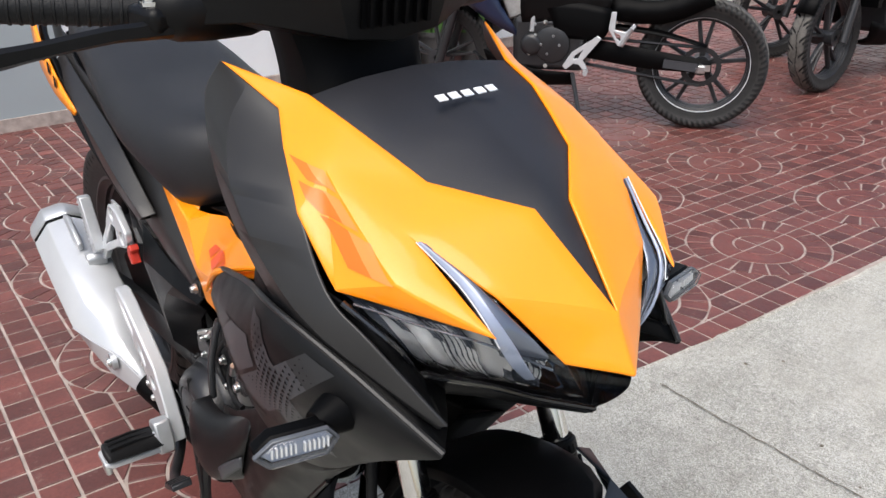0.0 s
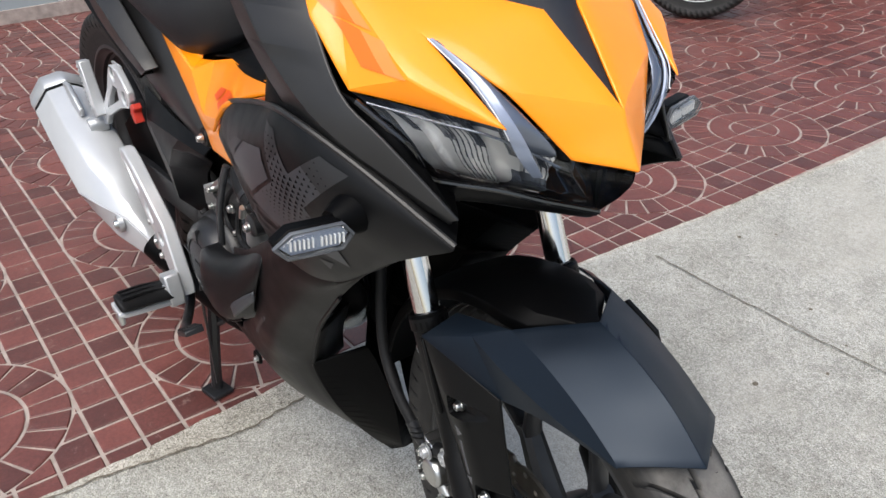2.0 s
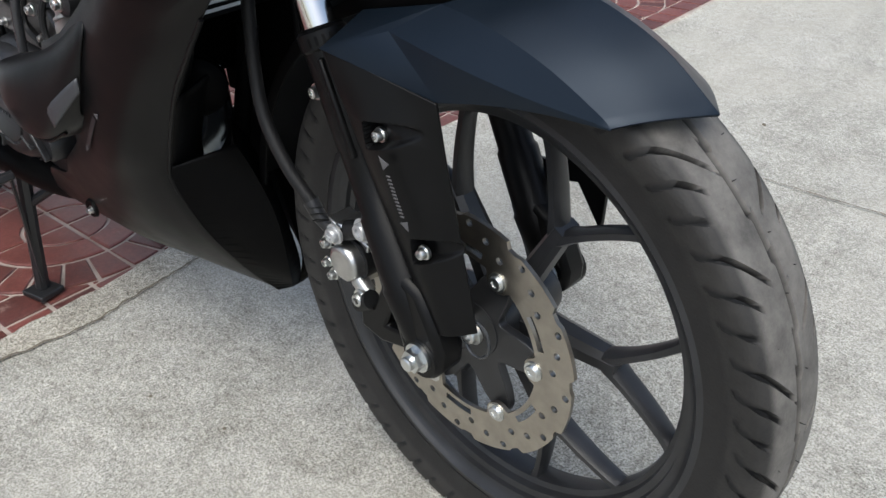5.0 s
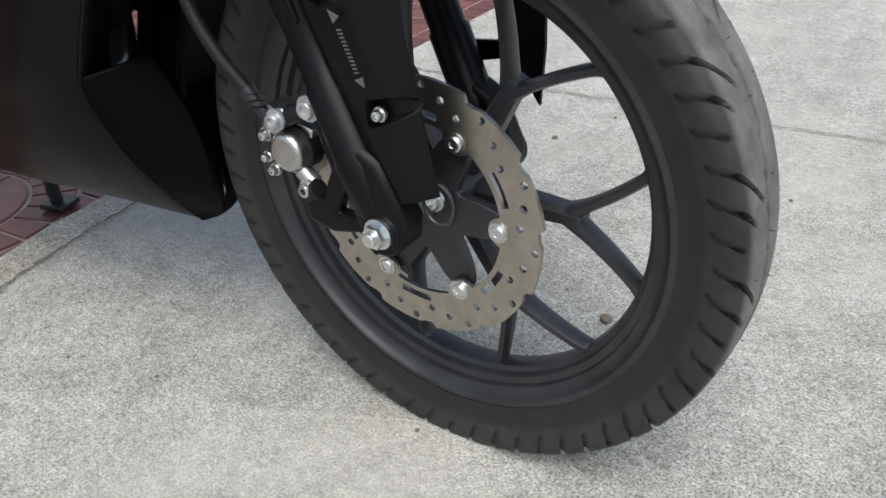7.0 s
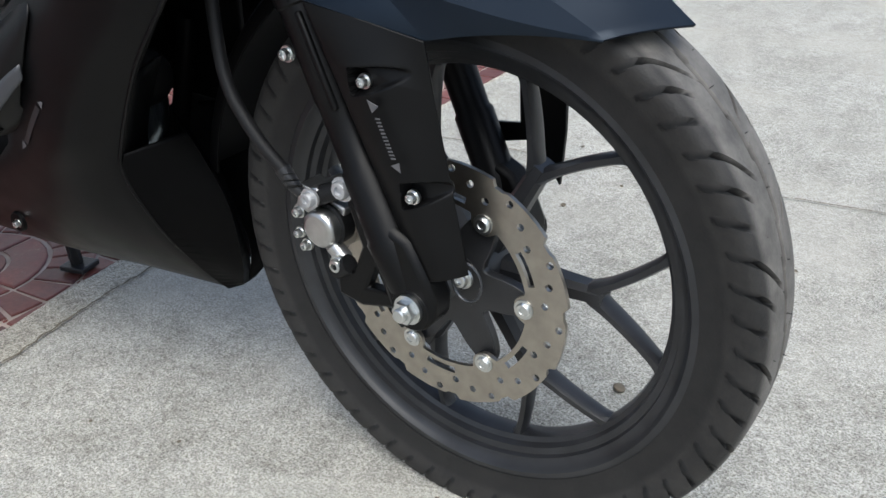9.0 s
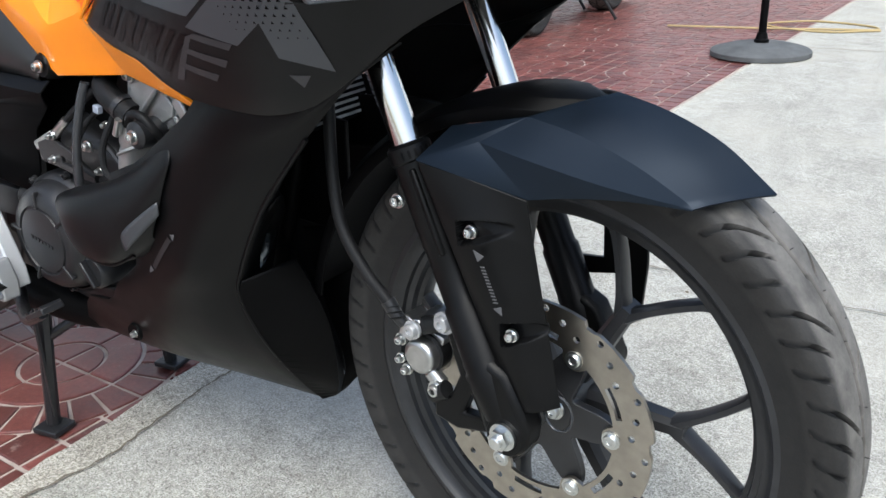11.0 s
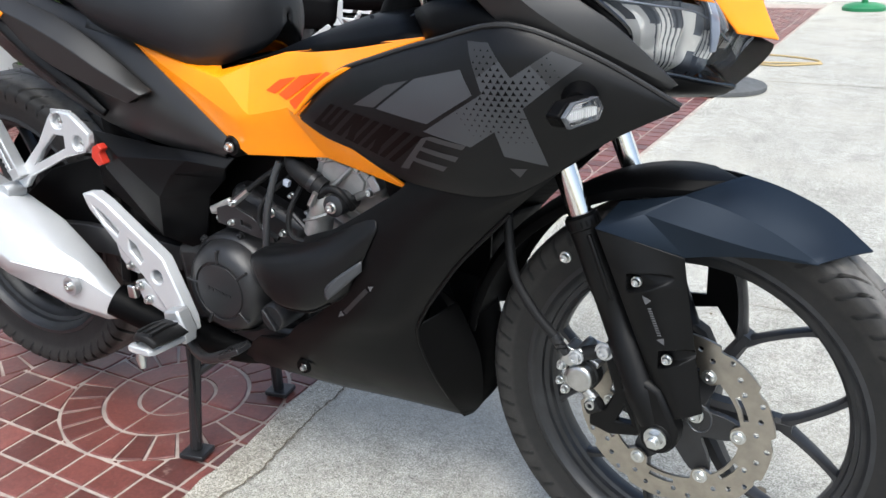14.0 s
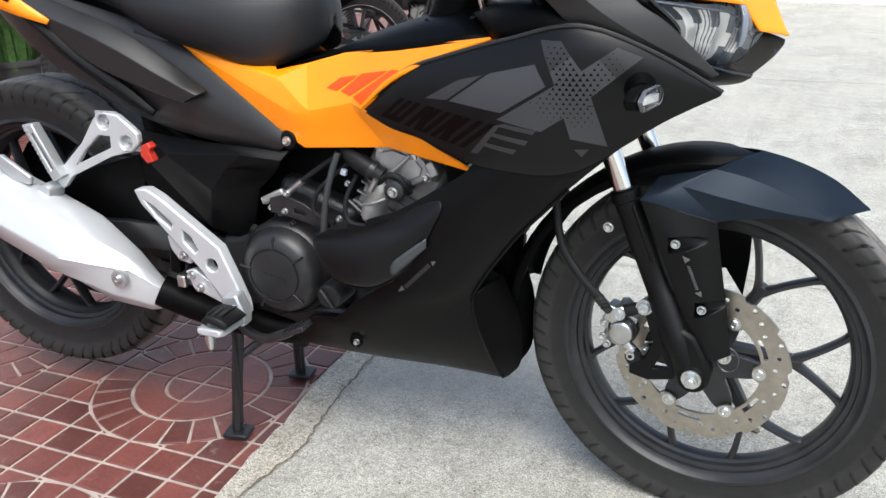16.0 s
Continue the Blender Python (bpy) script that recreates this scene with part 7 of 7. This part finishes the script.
    for k in range(5):
        bolt(e, pose(0.70 + 0.11 * math.cos(1.25 * k), 0.14, 0.40 + 0.11 * math.sin(1.25 * k)) @ Matrix.Scale(-1, 4, (0, 1, 0)), 0.008, "engine_bolt")
    part("seat", loft([[(0.12, -0.09, 0.86), (0.12, 0, 0.89), (0.12, 0.09, 0.86)], [(0.35, -0.13, 0.80), (0.35, 0, 0.84), (0.35, 0.13, 0.80)], [(0.62, -0.11, 0.79), (0.62, 0, 0.83), (0.62, 0.11, 0.79)]], 8, 10), VINYL, b, "black seat", thick=0.05)
    part("tail_fairing", loft([[(-0.18, -0.05, 0.92), (-0.18, 0, 0.95), (-0.18, 0.05, 0.92)], [(0.1, -0.11, 0.80), (0.1, 0, 0.87), (0.1, 0.11, 0.80)], [(0.45, -0.13, 0.70), (0.45, 0, 0.78), (0.45, 0.13, 0.70)]], 6, 8), paint, b, "painted tail fairing", thick=0.06)
    part("tank", loft([[(0.60, -0.10, 0.76), (0.60, -0.08, 0.86), (0.60, 0, 0.88), (0.60, 0.08, 0.86), (0.60, 0.10, 0.76)], [(0.78, -0.15, 0.76), (0.78, -0.13, 0.94), (0.78, 0, 0.98), (0.78, 0.13, 0.94), (0.78, 0.15, 0.76)], [(1.0, -0.13, 0.78), (1.0, -0.11, 0.93), (1.0, 0, 0.97), (1.0, 0.11, 0.93), (1.0, 0.13, 0.78)]], 12, 10), paint, b, "painted fuel tank", thick=0.01)
    for s in (-1, 1):
        part("side_cover", loft([[(0.45, s * 0.12, 0.70), (0.62, s * 0.14, 0.74), (0.80, s * 0.16, 0.76)], [(0.42, s * 0.13, 0.60), (0.60, s * 0.15, 0.62), (0.85, s * 0.17, 0.62)], [(0.48, s * 0.11, 0.50), (0.62, s * 0.13, 0.50), (0.85, s * 0.14, 0.50)]], 6, 6), BLACK, b, "black side cover", thick=0.01)
        part("fairing", loft([[(0.95, s * 0.15, 0.80), (1.1, s * 0.19, 0.84), (1.32, s * 0.14, 0.86)], [(0.98, s * 0.17, 0.65), (1.1, s * 0.2, 0.68), (1.28, s * 0.16, 0.74)], [(0.85, s * 0.13, 0.42), (1.0, s * 0.16, 0.50), (1.15, s * 0.15, 0.60)]], 6, 6), paint, b, "painted side fairing", thick=0.008)
        # silver foot peg brackets
        part("peg_plate", plate([(0.46, 0.435), (0.478, 0.448), (0.60, 0.368), (0.622, 0.335), (0.645, 0.30), (0.628, 0.282), (0.59, 0.312), (0.565, 0.308), (0.535, 0.268), (0.515, 0.275), (0.545, 0.330)], ([(0.55, 0.375), (0.585, 0.352), (0.59, 0.335), (0.568, 0.338)],), 0.014, pose(0, s * 0.14, 0)), SILVER, b, "silver rider peg bracket", bevel=0.003)
        part("peg", tube([(0.53, s * 0.15, 0.28), (0.52, s * 0.24, 0.285)], 0.012, 8), DULL_SILVER, b)
        part("peg_plate", plate([(0.395, 0.56), (0.418, 0.56), (0.430, 0.48), (0.385, 0.405), (0.36, 0.398), (0.352, 0.418), (0.302, 0.495), (0.312, 0.508), (0.350, 0.468), (0.40, 0.478)], ([(0.372, 0.452), (0.405, 0.468), (0.392, 0.440), (0.372, 0.425)],), 0.014, pose(0, s * 0.14, 0)), SILVER, b, "silver passenger peg bracket", bevel=0.003)
        part("peg", tube([(0.365, s * 0.15, 0.41), (0.318, s * 0.165, 0.49)], 0.011, 8), DULL_SILVER, b)
        part("fork_leg", tube([(1.30, s * 0.09, 0.27), (1.12, s * 0.09, 0.80)], [0.024, 0.02], 12), CASE, b, "black fork leg")
    part("front_fender", loft([[(1.32 + r * math.cos(t), y, 0.295 + r * math.sin(t)) for y, r in ((-0.06, 0.30), (0, 0.325), (0.06, 0.30))] for t in (radians(30 + 15 * k) for k in range(8))], 6, 0), DEEP, b, "black front fender", thick=0.004)
    part("rear_fender", loft([[(0.0, -0.07, 0.68), (0, 0.07, 0.68)], [(-0.2, -0.06, 0.72), (-0.2, 0.06, 0.72)], [(-0.36, -0.06, 0.62), (-0.36, 0.06, 0.62)]], 2, 8), DEEP, b, "black rear fender", thick=0.006)
    # engine bay: covers, pipes and brackets
    part("side_cover", loft([[(0.42, 0.13, 0.57), (0.58, 0.145, 0.60), (0.74, 0.15, 0.60)], [(0.43, 0.14, 0.47), (0.57, 0.155, 0.50), (0.70, 0.155, 0.52)], [(0.47, 0.13, 0.42), (0.60, 0.145, 0.43), (0.68, 0.145, 0.44)]], 6, 6), DEEP, b, "black frame side cover", thick=0.01)
    part("engine_cover", lathe([(0, 0.17), (0.03, 0.17), (0.045, 0.165), (0.055, 0.15), (0.055, 0.10)], 22, pose(0.80, 0, 0.40)), CASE, e)
    part("starter", tube([(0.74, 0.11, 0.47), (0.80, 0.12, 0.50)], 0.024, 12), CAST, e, "cast starter motor")
    part("intake_pipe", tube([(0.74, 0.12, 0.58), (0.79, 0.135, 0.53), (0.80, 0.14, 0.46)], 0.012, 10, 4), DULL_SILVER, e, "silver intake pipe")
    part("carburettor", box((0.06, 0.05, 0.07), pose(0.77, 0.11, 0.55, 0, 15, 0)), CAST, e, bevel=0.008)
    for k in range(6):
        bolt(e, pose(0.66 + 0.03 * k, 0.155, 0.40 + 0.05 * math.sin(2.1 * k)) @ Matrix.Scale(-1, 4, (0, 1, 0)), 0.007, "engine_bolt")
    part("belly_pan", loft([[(0.60, 0.13, 0.26), (0.80, 0.15, 0.28), (1.05, 0.12, 0.36)], [(0.60, 0.10, 0.20), (0.80, 0.11, 0.20), (1.02, 0.09, 0.26)], [(0.60, 0, 0.18), (0.80, 0, 0.18), (1.0, 0, 0.22)]], 6, 6), DEEP, b, thick=0.01)
    part("tail_under", loft([[(0.45, -0.11, 0.62), (0.45, 0.11, 0.62)], [(0.2, -0.1, 0.60), (0.2, 0.1, 0.60)], [(0.0, -0.08, 0.68), (0.0, 0.08, 0.68)]], 3, 6), DEEP, b, thick=0.10)
    part("axle_block", box((0.045, 0.012, 0.035), pose(0.0, 0.118, 0.300, 0, 0, 0)), STEEL, b, bevel=0.004)
    part("radiator", box((0.04, 0.26, 0.24), pose(1.02, 0, 0.55)), DEEP, b)
    part("side_stand", tube([(0.60, 0.12, 0.26), (0.52, 0.26, 0.004)], 0.011, 8), CASE, b, "black side stand")
    part("handlebar", tube([(1.05, -0.33, 1.02), (1.08, 0, 1.0), (1.05, 0.33, 1.02)], 0.014, 8, 3), CASE, b)
    return b


parked_bike(pose(-2.68, 2.44, -0.002, 0, 0, 228), "dark blue and black motorcycle parked on the tiles", BLUE, True)
parked_bike(pose(-3.25, 4.75, -0.002, 0, 0, 285), "black motorcycle parked on the tiles with its front wheel forward", DEEP, False)
parked_bike(pose(-3.55, 5.2, -0.002, 0, 0, 262), "black motorcycle parked beside the others", DEEP, False)


# ---- paving tiles: small blocks with a quarter fan in each tile ----
def tile_blocks():
    W, g, R = TILE_W, 0.0039, (0.079, 0.150, 0.236)
    out = []

    def sector(r0, r1, t0, t1, n):
        inner = [(r0 * math.cos(t), r0 * math.sin(t)) for t in (t1 + (t0 - t1) * k / n for k in range(n + 1))] if r0 > 0.01 else [(g, g)]
        return [(r1 * math.cos(t), r1 * math.sin(t)) for t in (t0 + (t1 - t0) * k / n for k in range(n + 1))] + inner

    for r0, r1 in ((0.0, R[0] - g), (R[0] + g, R[1] - g)):
        e0, e1 = g / max(r1, 0.05), g / max(r1, 0.05)
        out.append(sector(r0, r1, e0, math.pi / 2 - e1, 7))
    for k in range(6):
        d = g / R[2]
        out.append(sector(R[1] + g, R[2] - g, k * math.pi / 12 + d, (k + 1) * math.pi / 12 - d, 3))
    rr = R[2] + g
    for i in range(4):
        for j in range(4):
            x0, x1, y0, y1 = i * W / 4 + g, (i + 1) * W / 4 - g, j * W / 4 + g, (j + 1) * W / 4 - g
            c = [(x0, y0), (x1, y0), (x1, y1), (x0, y1)]
            keep = [math.hypot(*p) > rr for p in c]
            if all(keep):
                out.append(c)
            elif any(keep):
                pts = []
                for a in range(4):
                    p, q = Vector(c[a]), Vector(c[(a + 1) % 4])
                    if keep[a]:
                        pts.append(tuple(p))
                    if keep[a] != keep[(a + 1) % 4]:
                        lo, hi = 0.0, 1.0
                        for _ in range(24):
                            m = (lo + hi) / 2
                            if (p.lerp(q, m).length > rr) == keep[a]:
                                lo = m
                            else:
                                hi = m
                        s = tuple(p.lerp(q, lo))
                        if pts and not keep[(a + 1) % 4]:
                            pts.append(s)
                            leave = len(pts) - 1
                        else:
                            pts.append(s)
                if len(pts) >= 3:
                    out.append(pts)
    return out


def tile_data():
    verts, faces = [], []
    for poly in tile_blocks():
        n, c = len(poly), (sum(p[0] for p in poly) / len(poly), sum(p[1] for p in poly) / len(poly))
        b = len(verts)
        jig = 0.0008 * (random.random() - 0.5)
        for z, k in ((-0.008, 1.0), (-0.0045 + jig, 1.0), (-0.003 + jig, 0.94)):
            verts += [(c[0] + (x - c[0]) * k, c[1] + (y - c[1]) * k, z) for x, y in poly]
        for lev in (0, 1):
            for i in range(n):
                faces.append((b + lev * n + i, b + lev * n + (i + 1) % n, b + (lev + 1) * n + (i + 1) % n, b + (lev + 1) * n + i))
        faces.append(tuple(b + 2 * n + i for i in range(n)))
    return verts, faces


bm = bmesh.new()
grid(bm, [[PAVE @ Vector((u, v, -0.0065)) for v in (0.70, 1.5, 3.0, 4.42)] for u in (-4, 0, 4, 8.6)])
bed = plain("pavement", bm, GROUT, "dark red patterned paving tiles with pale grout", "pavement", "structure")
TV, TF = tile_data()
tm = bpy.data.meshes.new("tile")
tm.from_pydata(TV, [], TF)
tm.materials.append(TILE)
spots = []
for i in range(-12, 26):
    for j in range(-1, 11):
        u, v = U0 + i * TILE_W, V0 + j * TILE_W
        q = (1 if i % 2 else 0, 1 if j % 2 else 0)
        rot = {(0, 0): 0, (1, 0): 90, (1, 1): 180, (0, 1): 270}[q]
        off = {0: (0, 0), 90: (TILE_W, 0), 180: (TILE_W, TILE_W), 270: (0, TILE_W)}[rot]
        spots.append((math.hypot(u - 0.6, (v - 0.8) * 1.2), PAVE @ pose(u + off[0], v + off[1], 0, 0, 0, rot)))
spots.sort(key=lambda s: s[0])
for _, m in spots[:290]:
    o = new("tile", tm)
    o.parent = bed
    o.matrix_world = m
far_v, far_f = [], []
for _, m in spots[290:]:
    b = len(far_v)
    far_v += [tuple(m @ Vector(p)) for p in TV]
    far_f += [tuple(b + k for k in f) for f in TF]
fm = bpy.data.meshes.new("far_tiles")
fm.from_pydata(far_v, [], far_f)
fm.materials.append(TILE)
o = new("far_tiles", fm)
o.parent = bed
tagged(o, kind="stuff")
# loose pebble on the concrete
peb = part("pebble", lathe([(0, 0.007), (0.006, 0.006), (0.009, 0.002), (0.008, -0.001), (0, -0.002)], 9, pose(0, 0, 0, 80, 20, 30)), CRACK, None)
tagged(peb, "small dark pebble lying on the concrete", "pebble", "pebbles on the concrete")
peb.matrix_world = pose(0.03, 0.275, 0.003)
for k, (x, y, s) in enumerate(((-0.855, 1.111, 0.8), (-0.821, 1.205, 0.6), (-0.518, 1.022, 0.7), (-0.369, 0.725, 0.9), (-0.329, 0.877, 0.6), (-0.455, 1.208, 0.8), (-0.382, 0.985, 0.5), (-0.339, -0.171, 0.45), (-0.466, -0.223, 0.4), (-0.021, -0.036, 0.45), (0.085, 0.743, 0.6))):
    copy_thing(peb, pose(x, y, 0.002, 0, 0, 70 * k) @ Matrix.Diagonal((0.75 * s, 0.75 * s, 0.5 * s, 1)))
